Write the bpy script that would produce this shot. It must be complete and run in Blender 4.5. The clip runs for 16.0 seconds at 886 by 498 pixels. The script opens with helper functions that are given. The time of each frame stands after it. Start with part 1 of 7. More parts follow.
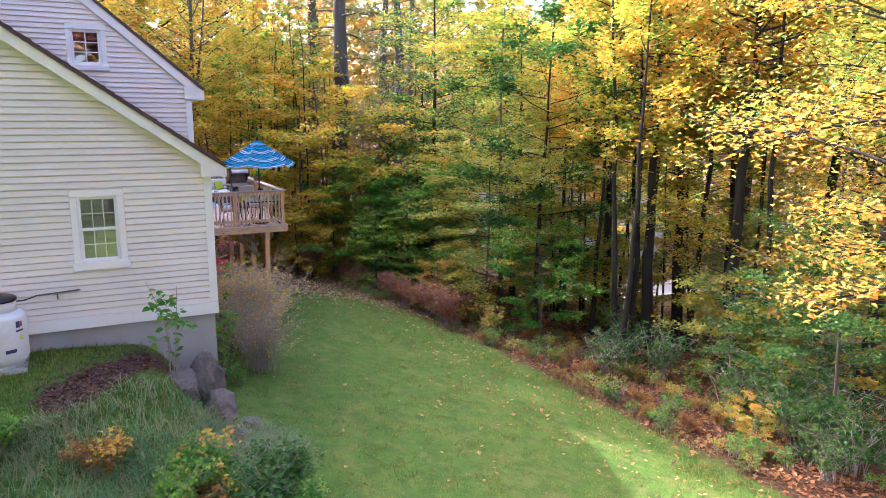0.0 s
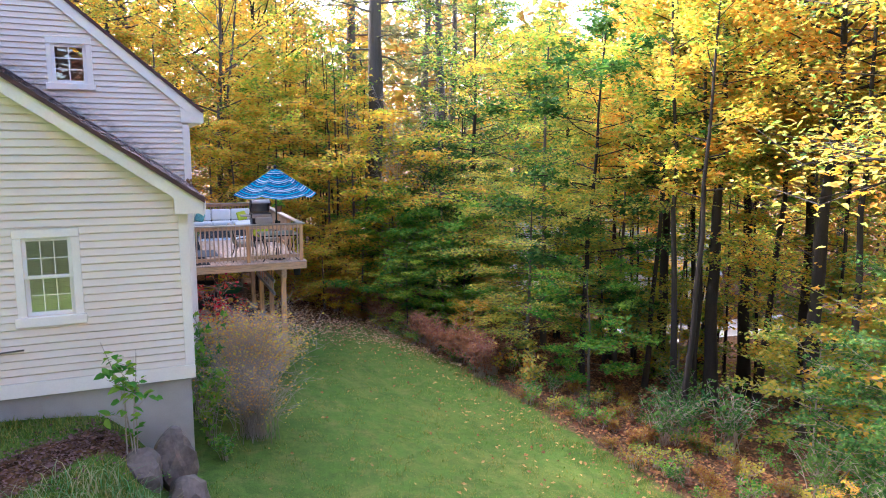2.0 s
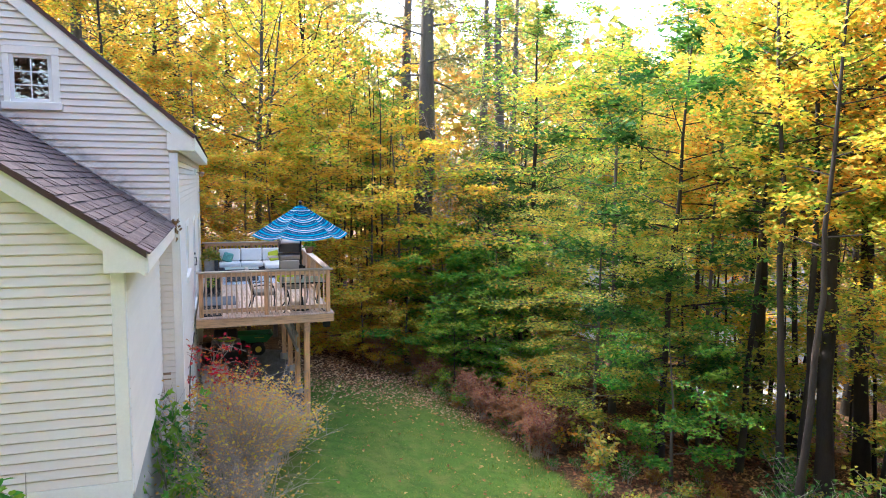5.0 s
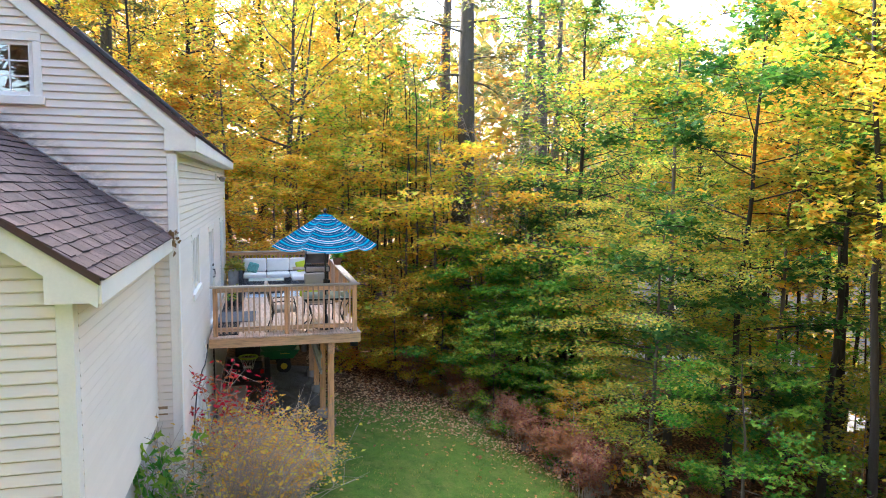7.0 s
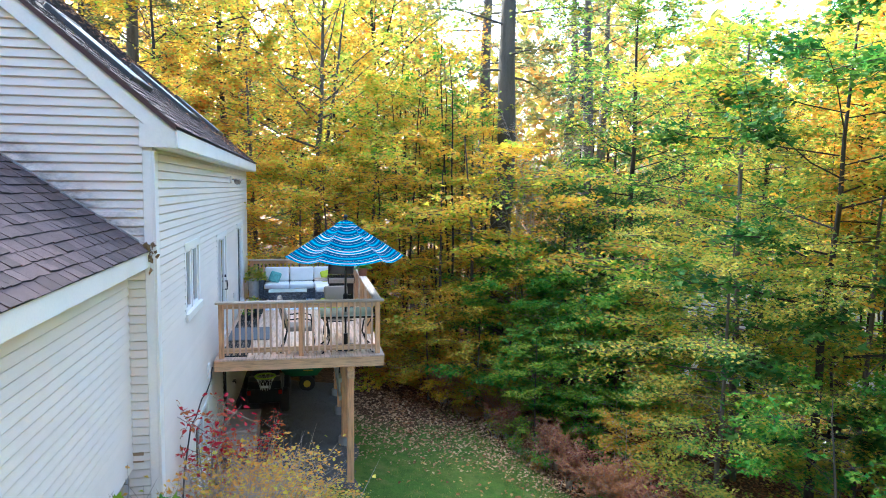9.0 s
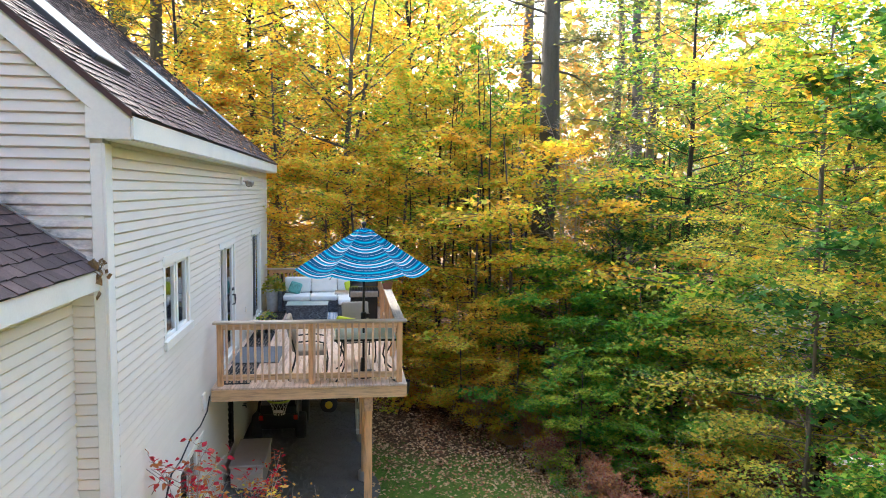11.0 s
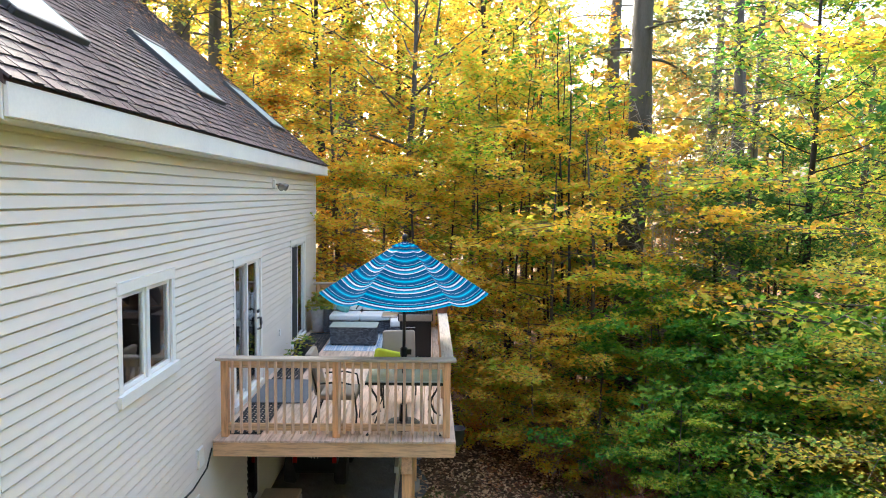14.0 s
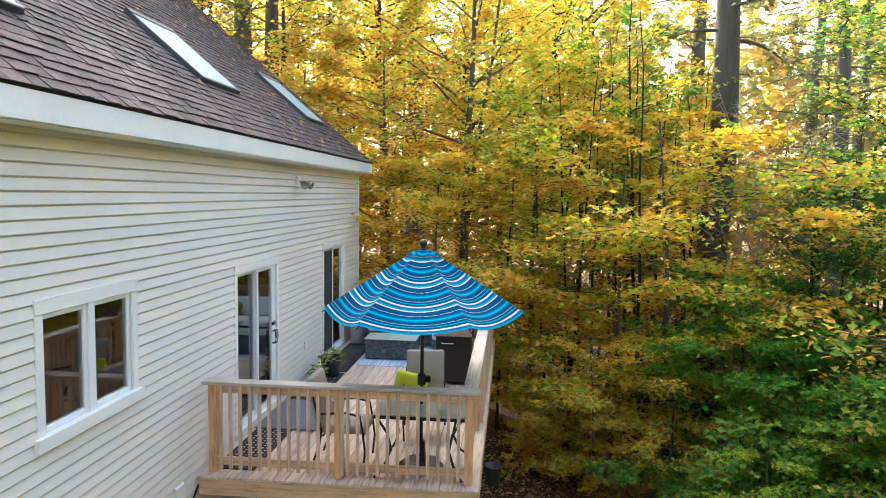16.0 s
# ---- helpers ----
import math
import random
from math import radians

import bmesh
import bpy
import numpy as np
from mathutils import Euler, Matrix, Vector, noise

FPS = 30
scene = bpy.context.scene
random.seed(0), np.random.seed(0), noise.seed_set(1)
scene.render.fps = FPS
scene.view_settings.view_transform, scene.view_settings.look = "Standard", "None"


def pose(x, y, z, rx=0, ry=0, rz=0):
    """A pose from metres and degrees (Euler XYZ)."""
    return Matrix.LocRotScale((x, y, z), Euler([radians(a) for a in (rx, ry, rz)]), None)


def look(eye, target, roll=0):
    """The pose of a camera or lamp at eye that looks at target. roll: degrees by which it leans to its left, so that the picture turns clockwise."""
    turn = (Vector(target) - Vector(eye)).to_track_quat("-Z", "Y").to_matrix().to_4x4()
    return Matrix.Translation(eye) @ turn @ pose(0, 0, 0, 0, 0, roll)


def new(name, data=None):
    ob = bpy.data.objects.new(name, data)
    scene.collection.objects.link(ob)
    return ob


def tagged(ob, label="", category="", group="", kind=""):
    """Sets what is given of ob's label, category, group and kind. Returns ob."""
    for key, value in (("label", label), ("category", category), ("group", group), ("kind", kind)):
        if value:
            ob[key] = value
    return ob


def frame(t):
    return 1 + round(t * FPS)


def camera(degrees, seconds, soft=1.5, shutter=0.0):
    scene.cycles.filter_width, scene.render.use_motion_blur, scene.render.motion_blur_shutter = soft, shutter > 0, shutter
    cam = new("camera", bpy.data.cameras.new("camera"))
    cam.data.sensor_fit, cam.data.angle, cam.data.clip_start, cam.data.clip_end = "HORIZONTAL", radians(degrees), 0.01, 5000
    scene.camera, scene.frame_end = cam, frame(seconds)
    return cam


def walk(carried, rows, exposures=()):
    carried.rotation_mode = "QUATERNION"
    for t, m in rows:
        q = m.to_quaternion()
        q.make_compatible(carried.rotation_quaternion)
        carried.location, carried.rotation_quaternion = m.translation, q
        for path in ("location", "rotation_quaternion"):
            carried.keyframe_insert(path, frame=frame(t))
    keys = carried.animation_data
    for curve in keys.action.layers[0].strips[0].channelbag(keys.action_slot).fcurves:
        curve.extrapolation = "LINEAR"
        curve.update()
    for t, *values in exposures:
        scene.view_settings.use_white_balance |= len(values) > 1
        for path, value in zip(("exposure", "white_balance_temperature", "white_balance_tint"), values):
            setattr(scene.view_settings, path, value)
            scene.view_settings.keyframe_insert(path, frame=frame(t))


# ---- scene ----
cam = camera(65.5, 16.0, 1.0)
METRES, EYE, TILT, LEAN, TURN = 14.7, 5.25, 0.0, 0.0, -27.0
ROWS = [
    (0.0, 0.0, 0.0, 0.0, 0.04, -10.66, -0.21),
    (0.5, 0.0061, 0.0389, -0.0005, 1.04, -10.11, -0.22),
    (1.0, 0.0116, 0.0779, -0.0004, 2.02, -9.57, -0.22),
    (1.5, 0.0153, 0.1167, -0.0007, 2.95, -9.03, -0.25),
    (2.0, 0.0188, 0.1552, -0.0008, 3.86, -8.5, -0.27),
    (2.5, 0.0217, 0.1925, -0.0003, 4.76, -7.99, -0.28),
    (3.0, 0.0225, 0.2291, -0.0011, 5.6, -7.44, -0.34),
    (3.5, 0.0231, 0.2636, -0.0008, 6.44, -6.92, -0.34),
    (4.0, 0.0237, 0.2964, -0.0007, 7.31, -6.39, -0.35),
    (6.5, 0.0081, 0.4466, -0.0007, 11.47, -5.37, -0.58),
    (7.0, 0.0028, 0.4724, -0.001, 12.3, -5.3, -0.6),
    (7.5, -0.0021, 0.4998, -0.0009, 13.15, -5.26, -0.62),
    (8.0, -0.0067, 0.5293, -0.001, 14.0, -5.19, -0.64),
    (8.5, -0.0115, 0.5602, -0.0008, 14.85, -5.13, -0.64),
    (9.0, -0.0157, 0.5924, -0.0008, 15.72, -5.06, -0.66),
    (11.5, -0.05, 0.7427, -0.0013, 20.12, -4.78, -0.73),
    (12.0, -0.0587, 0.7703, -0.0018, 21.28, -4.72, -0.73),
    (12.5, -0.0669, 0.7964, -0.0021, 22.45, -4.64, -0.75),
    (13.0, -0.0733, 0.8227, -0.002, 23.59, -4.59, -0.76),
    (13.5, -0.0772, 0.8496, -0.0019, 24.74, -4.52, -0.77),
    (14.0, -0.0791, 0.877, -0.0013, 25.88, -4.49, -0.79),
    (14.5, -0.0795, 0.9053, -0.0011, 27.37, -4.49, -0.82),
    (15.0, -0.0799, 0.9327, -0.001, 29.13, -4.53, -0.78),
    (15.5, -0.0825, 0.9603, -0.0016, 30.87, -4.55, -0.83),
    (16.0, -0.0867, 0.9876, -0.002, 32.61, -4.58, -0.84),
]
walk(cam, [(t, pose(0, 0, EYE, TILT, LEAN, TURN) @ pose(METRES * x, METRES * y, METRES * z, 90 + pitch, roll, yaw)) for t, x, y, z, yaw, pitch, roll in ROWS],
     exposures=[(0.0, 2.86, 5550, 28), (4.0, 3.05, 5750, 14), (8.0, 3.07, 6000, 7), (8.7, 3.17, 5300, 4), (9.3, 3.17, 5300, 4), (10.2, 3.07, 6100, 7), (12.5, 3.07, 6200, 7), (16.0, 3.03, 6200, 4)])

# world, sun and exposure
SUN_AZ, SUN_EL = -36.0, 35.5      # degrees clockwise from +y, and above the horizon
sun_dir = Vector((math.sin(radians(SUN_AZ)) * math.cos(radians(SUN_EL)),
                  math.cos(radians(SUN_AZ)) * math.cos(radians(SUN_EL)), math.sin(radians(SUN_EL))))
world = bpy.data.worlds.new("sky")
scene.world = world
world.use_nodes = True
wn = world.node_tree.nodes
sky = wn.new("ShaderNodeTexSky")
sky.sky_type = "NISHITA"
sky.sun_disc = False
sky.sun_elevation = radians(SUN_EL)
sky.sun_rotation = radians(SUN_AZ)
sky.air_density, sky.dust_density, sky.ozone_density = 1.0, 6.0, 0.6
wn["Background"].inputs["Strength"].default_value = 0.15
world.node_tree.links.new(sky.outputs[0], wn["Background"].inputs["Color"])
sun = new("sun", bpy.data.lights.new("sun", "SUN"))
sun.data.energy, sun.data.angle, sun.data.color = 2.05, radians(0.6), (1.0, 0.94, 0.83)
sun.matrix_world = look((0, 0, 60), Vector((0, 0, 60)) - sun_dir)

# ---- materials ----


def mat(name, base, rough=0.7, metal=0.0, spec=0.5):
    m = bpy.data.materials.new(name)
    m.use_nodes = True
    b = m.node_tree.nodes["Principled BSDF"]
    b.inputs["Base Color"].default_value = (*base, 1)
    b.inputs["Roughness"].default_value = rough
    b.inputs["Metallic"].default_value = metal
    b.inputs["Specular IOR Level"].default_value = spec
    return m


def node(m, kind, **values):
    n = m.node_tree.nodes.new(kind)
    for key, value in values.items():
        n.inputs[key].default_value = value
    return n


def link(m, a, b):
    m.node_tree.links.new(a, b)


def coords(m, scale=(1, 1, 1), space="Object"):
    tc = node(m, "ShaderNodeTexCoord")
    mp = node(m, "ShaderNodeMapping", Scale=scale)
    link(m, tc.outputs[space], mp.inputs["Vector"])
    return mp.outputs[0]


def world_coords(m, scale=(1, 1, 1)):
    g = node(m, "ShaderNodeNewGeometry")
    mp = node(m, "ShaderNodeMapping", Scale=scale)
    link(m, g.outputs["Position"], mp.inputs["Vector"])
    return mp.outputs[0]


def noise_tex(m, vec, scale, detail=4.0, rough=0.6):
    n = node(m, "ShaderNodeTexNoise", Scale=scale, Detail=detail, Roughness=rough)
    link(m, vec, n.inputs["Vector"])
    return n.outputs[0]


def ramp(m, fac, stops):
    r = node(m, "ShaderNodeValToRGB")
    e = r.color_ramp.elements
    while len(e) < len(stops):
        e.new(0.5)
    for el, (p, c) in zip(e, stops):
        el.position, el.color = p, (*c, 1)
    link(m, fac, r.inputs[0])
    return r.outputs[0]


def mix(m, fac, a, b, blend="MIX"):
    n = m.node_tree.nodes.new("ShaderNodeMix")
    n.data_type, n.blend_type = "RGBA", blend
    for val, sock in ((fac, n.inputs[0]), (a, n.inputs[6]), (b, n.inputs[7])):
        if isinstance(val, (int, float)):
            sock.default_value = val
        elif isinstance(val, tuple):
            sock.default_value = (*val, 1)
        else:
            link(m, val, sock)
    return n.outputs[2]


def bump(m, height, strength=0.3, dist=0.01):
    b = node(m, "ShaderNodeBump", Strength=strength, Distance=dist)
    link(m, height, b.inputs["Height"])
    link(m, b.outputs[0], m.node_tree.nodes["Principled BSDF"].inputs["Normal"])


def colour(m, sock):
    link(m, sock, m.node_tree.nodes["Principled BSDF"].inputs["Base Color"])


def scalar_random(m, lo, hi):
    o = node(m, "ShaderNodeObjectInfo")
    r = node(m, "ShaderNodeMapRange")
    r.inputs[3].default_value, r.inputs[4].default_value = lo, hi
    link(m, o.outputs["Random"], r.inputs[0])
    return r.outputs[0]


def varied(name, base, rough, scale=3.0, amount=0.25, fine=60.0, bumpy=0.15, metal=0.0, per_object=0.0, stretch=(1, 1, 1)):
    """A plain surface with stains at a large scale, grain at a small one and a little relief."""
    m = mat(name, base, rough, metal)
    v = world_coords(m, stretch)
    big, small = noise_tex(m, v, scale), noise_tex(m, v, fine, 3.0)
    dark = tuple(c * (1 - amount) for c in base)
    light = tuple(min(1.0, c * (1 + amount * 0.5)) for c in base)
    c = ramp(m, big, [(0.3, dark), (0.5, base), (0.75, light)])
    c = mix(m, 0.35, c, ramp(m, small, [(0.3, dark), (0.7, light)]))
    if per_object:
        hs = node(m, "ShaderNodeHueSaturation")
        link(m, scalar_random(m, 1 - per_object, 1 + per_object), hs.inputs["Value"])
        link(m, c, hs.inputs["Color"])
        c = hs.outputs[0]
    colour(m, c)
    bump(m, small, bumpy, 0.004)
    return m


def siding_material(name="painted_clapboard", mildew=False):
    """Cream paint with faint weathering along the boards; mildew: dark blotches where the wing's roof meets the wall."""
    m = mat(name, (0.55, 0.52, 0.49), 0.6)
    v = world_coords(m)
    long = world_coords(m, (1.0, 1.0, 14.0))
    stain, streak = noise_tex(m, v, 0.7, 5.0), noise_tex(m, long, 1.6, 5.0)
    c = ramp(m, stain, [(0.3, (0.75, 0.68, 0.60)), (0.55, (0.79, 0.717, 0.637)), (0.8, (0.815, 0.742, 0.66))])
    c = mix(m, 0.10, c, ramp(m, streak, [(0.35, (0.66, 0.60, 0.51)), (0.65, (0.83, 0.78, 0.69))]))
    c = mix(m, ramp(m, noise_tex(m, v, 5.0, 6.0, 0.75), [(0.64, (0, 0, 0)), (0.80, (0.22, 0.22, 0.22))]), c, (0.50, 0.45, 0.37))
    if mildew:
        g = node(m, "ShaderNodeNewGeometry")
        sep = node(m, "ShaderNodeSeparateXYZ")
        link(m, g.outputs["Position"], sep.inputs[0])
        line = node(m, "ShaderNodeMath")
        line.operation = "MULTIPLY_ADD"
        link(m, sep.outputs["X"], line.inputs[0])
        line.inputs[1].default_value, line.inputs[2].default_value = 0.70, -4.51 - 0.70 * 1.99
        above = node(m, "ShaderNodeMath")
        above.operation = "ADD"
        link(m, sep.outputs["Z"], above.inputs[0])
        link(m, line.outputs[0], above.inputs[1])
        near = ramp(m, above.outputs[0], [(0.0, (0, 0, 0)), (0.03, (1, 1, 1)), (0.42, (0, 0, 0))])
        blot = ramp(m, noise_tex(m, world_coords(m, (1.6, 1.6, 3.5)), 2.2, 6.0, 0.7), [(0.40, (0.06, 0.06, 0.06)), (0.62, (0.9, 0.9, 0.9))])
        c = mix(m, mix(m, 1.0, near, blot, "MULTIPLY"), c, (0.14, 0.13, 0.12))
    hs = node(m, "ShaderNodeHueSaturation")
    link(m, scalar_random(m, 0.98, 1.015), hs.inputs["Value"])
    link(m, c, hs.inputs["Color"])
    colour(m, hs.outputs[0])
    bump(m, noise_tex(m, world_coords(m, (6, 6, 60)), 4.0, 3.0), 0.06, 0.002)
    return m


def wood_material(name, base, grain_axis, per_object=0.12, worn=0.22):
    m = mat(name, base, 0.72)
    s = [9.0, 9.0, 9.0]
    s[grain_axis] = 0.9
    v = world_coords(m, tuple(s))
    g, big = noise_tex(m, v, 3.0, 6.0, 0.65), noise_tex(m, world_coords(m), 1.7, 3.0)
    dark = tuple(c * 0.55 for c in base)
    c = ramp(m, g, [(0.3, dark), (0.5, base), (0.72, tuple(min(1, c * 1.25) for c in base))])
    grey = (0.46, 0.40, 0.34)
    c = mix(m, ramp(m, big, [(0.4, (0, 0, 0)), (0.75, (worn, worn, worn))]), c, grey)
    hs = node(m, "ShaderNodeHueSaturation")
    link(m, scalar_random(m, 1 - per_object, 1 + per_object), hs.inputs["Value"])
    link(m, c, hs.inputs["Color"])
    colour(m, hs.outputs[0])
    bump(m, g, 0.25, 0.003)
    return m


def shingle_material():
    m = mat("asphalt_shingle", (0.11, 0.075, 0.07), 0.9)
    v = world_coords(m)
    grit, big = noise_tex(m, v, 160.0, 2.0), noise_tex(m, v, 0.8, 5.0)
    c = ramp(m, grit, [(0.3, (0.038, 0.024, 0.022)), (0.55, (0.092, 0.060, 0.056)), (0.75, (0.16, 0.112, 0.104))])
    c = mix(m, ramp(m, big, [(0.5, (0, 0, 0)), (0.75, (0.5, 0.5, 0.5))]), c, (0.12, 0.095, 0.088))
    hs = node(m, "ShaderNodeHueSaturation")
    link(m, scalar_random(m, 0.65, 1.35), hs.inputs["Value"])
    link(m, c, hs.inputs["Color"])
    colour(m, hs.outputs[0])
    bump(m, grit, 0.5, 0.004)
    return m


def leaf_material(name, stops, patch=0.8, glow=0.48):
    """Leaves: colour in patches over the crown and from leaf to leaf, with light passing through the blade."""
    m = mat(name, stops[0], 0.6, 0.0, 0.15)
    stops = [(c[0] * 0.99, c[1] * 0.98, c[2] * (1.1 if c[0] > 0.7 * c[1] else 1.0)) for c in stops]
    nt = m.node_tree
    g = node(m, "ShaderNodeNewGeometry")
    v = world_coords(m)
    big = noise_tex(m, v, patch, 3.0)
    add = node(m, "ShaderNodeMath")
    add.operation = "MULTIPLY_ADD"
    link(m, g.outputs["Random Per Island"], add.inputs[0])
    add.inputs[1].default_value = 0.62
    link(m, big, add.inputs[2])
    o = node(m, "ShaderNodeObjectInfo")
    add2 = node(m, "ShaderNodeMath")
    add2.operation = "MULTIPLY_ADD"
    link(m, o.outputs["Random"], add2.inputs[0])
    add2.inputs[1].default_value = 0.22
    link(m, add.outputs[0], add2.inputs[2])
    n = len(stops)
    c = ramp(m, add2.outputs[0], [(0.42 + 0.75 * i / (n - 1) * 0.9, s) for i, s in enumerate(stops)])
    colour(m, c)
    tr = node(m, "ShaderNodeBsdfTranslucent")
    hs = node(m, "ShaderNodeHueSaturation", Saturation=1.08, Value=1.55)
    link(m, c, hs.inputs["Color"])
    link(m, hs.outputs[0], tr.inputs["Color"])
    mx = node(m, "ShaderNodeMixShader", Fac=glow)
    link(m, nt.nodes["Principled BSDF"].outputs[0], mx.inputs[1])
    link(m, tr.outputs[0], mx.inputs[2])
    link(m, mx.outputs[0], nt.nodes["Material Output"].inputs["Surface"])
    return m


def glass_material(name, tint=(0.9, 0.95, 0.95), clear=0.7):
    """A pane: gloss by Fresnel over clear glass."""
    m = mat(name, tint, 0.03)
    nt = m.node_tree
    tr = node(m, "ShaderNodeBsdfTransparent", Color=(*tint, 1))
    gl = node(m, "ShaderNodeBsdfGlossy", Color=(1, 1, 1, 1), Roughness=0.015)
    fr = node(m, "ShaderNodeFresnel", IOR=2.5)
    mx = node(m, "ShaderNodeMixShader")
    link(m, fr.outputs[0], mx.inputs[0])
    link(m, tr.outputs[0], mx.inputs[1])
    link(m, gl.outputs[0], mx.inputs[2])
    link(m, mx.outputs[0], nt.nodes["Material Output"].inputs["Surface"])
    return m


def ground_material():
    """Lawn grass that turns to leaf litter under the trees, bark mulch by the house."""
    m = mat("ground_cover", (0.09, 0.14, 0.03), 0.95, 0.0, 0.1)
    v = world_coords(m)
    big, mid, fine = noise_tex(m, v, 0.45, 4.0), noise_tex(m, v, 2.6, 5.0), noise_tex(m, world_coords(m, (1.0, 0.6, 1)), 55.0, 3.0)
    grass = ramp(m, big, [(0.3, (0.115, 0.155, 0.028)), (0.5, (0.068, 0.150, 0.020)), (0.7, (0.105, 0.185, 0.026))])
    grass = mix(m, ramp(m, mid, [(0.50, (0, 0, 0)), (0.66, (0.7, 0.7, 0.7))]), grass, (0.21, 0.175, 0.065))
    grass = mix(m, ramp(m, noise_tex(m, v, 3.4, 6.0, 0.8), [(0.40, (0.9, 0.9, 0.9)), (0.54, (0, 0, 0))]), grass, (0.042, 0.095, 0.016))
    grass = mix(m, ramp(m, noise_tex(m, world_coords(m, (1.0, 0.45, 1.0)), 1.1, 6.0, 0.75), [(0.52, (0, 0, 0)), (0.68, (0.7, 0.7, 0.7))]), grass, (0.20, 0.21, 0.05))
    grass = mix(m, ramp(m, noise_tex(m, v, 11.0, 5.0, 0.8), [(0.55, (0, 0, 0)), (0.66, (0.85, 0.85, 0.85))]), grass, (0.028, 0.055, 0.012))
    grass = mix(m, 0.35, grass, ramp(m, fine, [(0.3, (0.035, 0.065, 0.013)), (0.7, (0.17, 0.25, 0.05))]))
    vor = node(m, "ShaderNodeTexVoronoi", Scale=16.0)
    link(m, v, vor.inputs["Vector"])
    sep = node(m, "ShaderNodeSeparateColor")
    link(m, vor.outputs["Color"], sep.inputs[0])
    litter = ramp(m, sep.outputs[0], [(0.0, (0.04, 0.023, 0.014)), (0.35, (0.10, 0.05, 0.027)), (0.6, (0.16, 0.085, 0.045)), (0.85, (0.24, 0.135, 0.068)), (1.0, (0.08, 0.052, 0.032))])
    litter = mix(m, 0.4, litter, ramp(m, mid, [(0.35, (0.03, 0.022, 0.014)), (0.7, (0.12, 0.07, 0.035))]))
    att = node(m, "ShaderNodeAttribute")
    att.attribute_name = "litter"
    edge = node(m, "ShaderNodeMath")
    edge.operation = "MULTIPLY_ADD"
    link(m, mid, edge.inputs[0])
    edge.inputs[1].default_value = 0.9
    edge.inputs[2].default_value = -0.45
    tot = node(m, "ShaderNodeMath")
    tot.operation = "ADD"
    link(m, att.outputs["Fac"], tot.inputs[0])
    link(m, edge.outputs[0], tot.inputs[1])
    c = mix(m, ramp(m, tot.outputs[0], [(0.35, (0, 0, 0)), (0.65, (1, 1, 1))]), grass, litter)
    colour(m, c)
    bump(m, fine, 0.7, 0.03)
    return m


M = {}
M["siding"] = siding_material()
M["siding_mildew"] = siding_material("mildewed_clapboard", True)
M["trim"] = varied("white_trim_paint", (0.87, 0.835, 0.775), 0.5, 1.2, 0.10, 40.0, 0.08)
M["concrete"] = varied("foundation_concrete", (0.40, 0.385, 0.36), 0.9, 1.1, 0.25, 70.0, 0.3)
M["shingle"] = shingle_material()
M["drip"] = varied("brown_drip_edge", (0.075, 0.035, 0.035), 0.5, 2.0, 0.3)
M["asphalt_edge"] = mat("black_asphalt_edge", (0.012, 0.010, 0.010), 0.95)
M["cedar_x"] = wood_material("rail_wood_along_x", (0.64, 0.40, 0.21), 0)
M["cedar_y"] = wood_material("rail_wood_along_y", (0.62, 0.37, 0.20), 1)
M["cedar_z"] = wood_material("rail_wood_upright", (0.66, 0.36, 0.165), 2)
M["baluster"] = wood_material("pale_baluster_wood", (0.62, 0.41, 0.27), 2, 0.14)
M["cap_wood_x"] = wood_material("weathered_cap_wood_along_x", (0.47, 0.385, 0.29), 0, 0.1, 0.5)
M["cap_wood_y"] = wood_material("weathered_cap_wood_along_y", (0.52, 0.43, 0.33), 1, 0.1, 0.5)
M["deck"] = wood_material("deck_board_wood", (0.64, 0.46, 0.34), 1, 0.16, 0.5)
M["glass"] = glass_material("window_glass")
M["steel_dark"] = varied("grey_metal", (0.25, 0.25, 0.25), 0.4, 5.0, 0.2, 80.0, 0.05, 0.8)
M["dark"] = mat("dark_room", (0.03, 0.03, 0.03), 0.9)
M["black"] = varied("black_painted_metal", (0.006, 0.006, 0.007), 0.35, 3.0, 0.3, 80.0, 0.05)
M["rock"] = varied("grey_boulder_stone", (0.155, 0.125, 0.105), 0.9, 3.5, 0.65, 18.0, 0.9)
M["ground"] = ground_material()
M["gravel"] = varied("dark_gravel", (0.095, 0.092, 0.092), 0.95, 2.0, 0.3, 90.0, 0.8)
M["bark"] = varied("tree_bark", (0.034, 0.027, 0.022), 0.95, 1.6, 0.6, 22.0, 1.0, stretch=(3, 3, 0.5))
M["bark_grey"] = varied("grey_tree_bark", (0.105, 0.09, 0.075), 0.95, 1.6, 0.5, 22.0, 0.8, stretch=(3, 3, 0.5))
M["twig"] = varied("twig_bark", (0.37, 0.31, 0.255), 0.95, 4.0, 0.3, 50.0, 0.2)
M["leaf_yellow"] = leaf_material("yellow_leaves", [(0.10, 0.26, 0.04), (0.27, 0.40, 0.06), (0.55, 0.51, 0.08), (0.61, 0.37, 0.06)])
M["leaf_gold"] = leaf_material("golden_leaves", [(0.14, 0.26, 0.05), (0.36, 0.39, 0.07), (0.57, 0.46, 0.10), (0.57, 0.28, 0.05)])
M["leaf_lime"] = leaf_material("yellow_maple_leaves", [(0.13, 0.30, 0.035), (0.31, 0.44, 0.05), (0.58, 0.53, 0.07), (0.63, 0.38, 0.06)])
M["leaf_orange"] = leaf_material("orange_leaves", [(0.14, 0.26, 0.045), (0.34, 0.38, 0.06), (0.55, 0.40, 0.06), (0.56, 0.24, 0.05)])
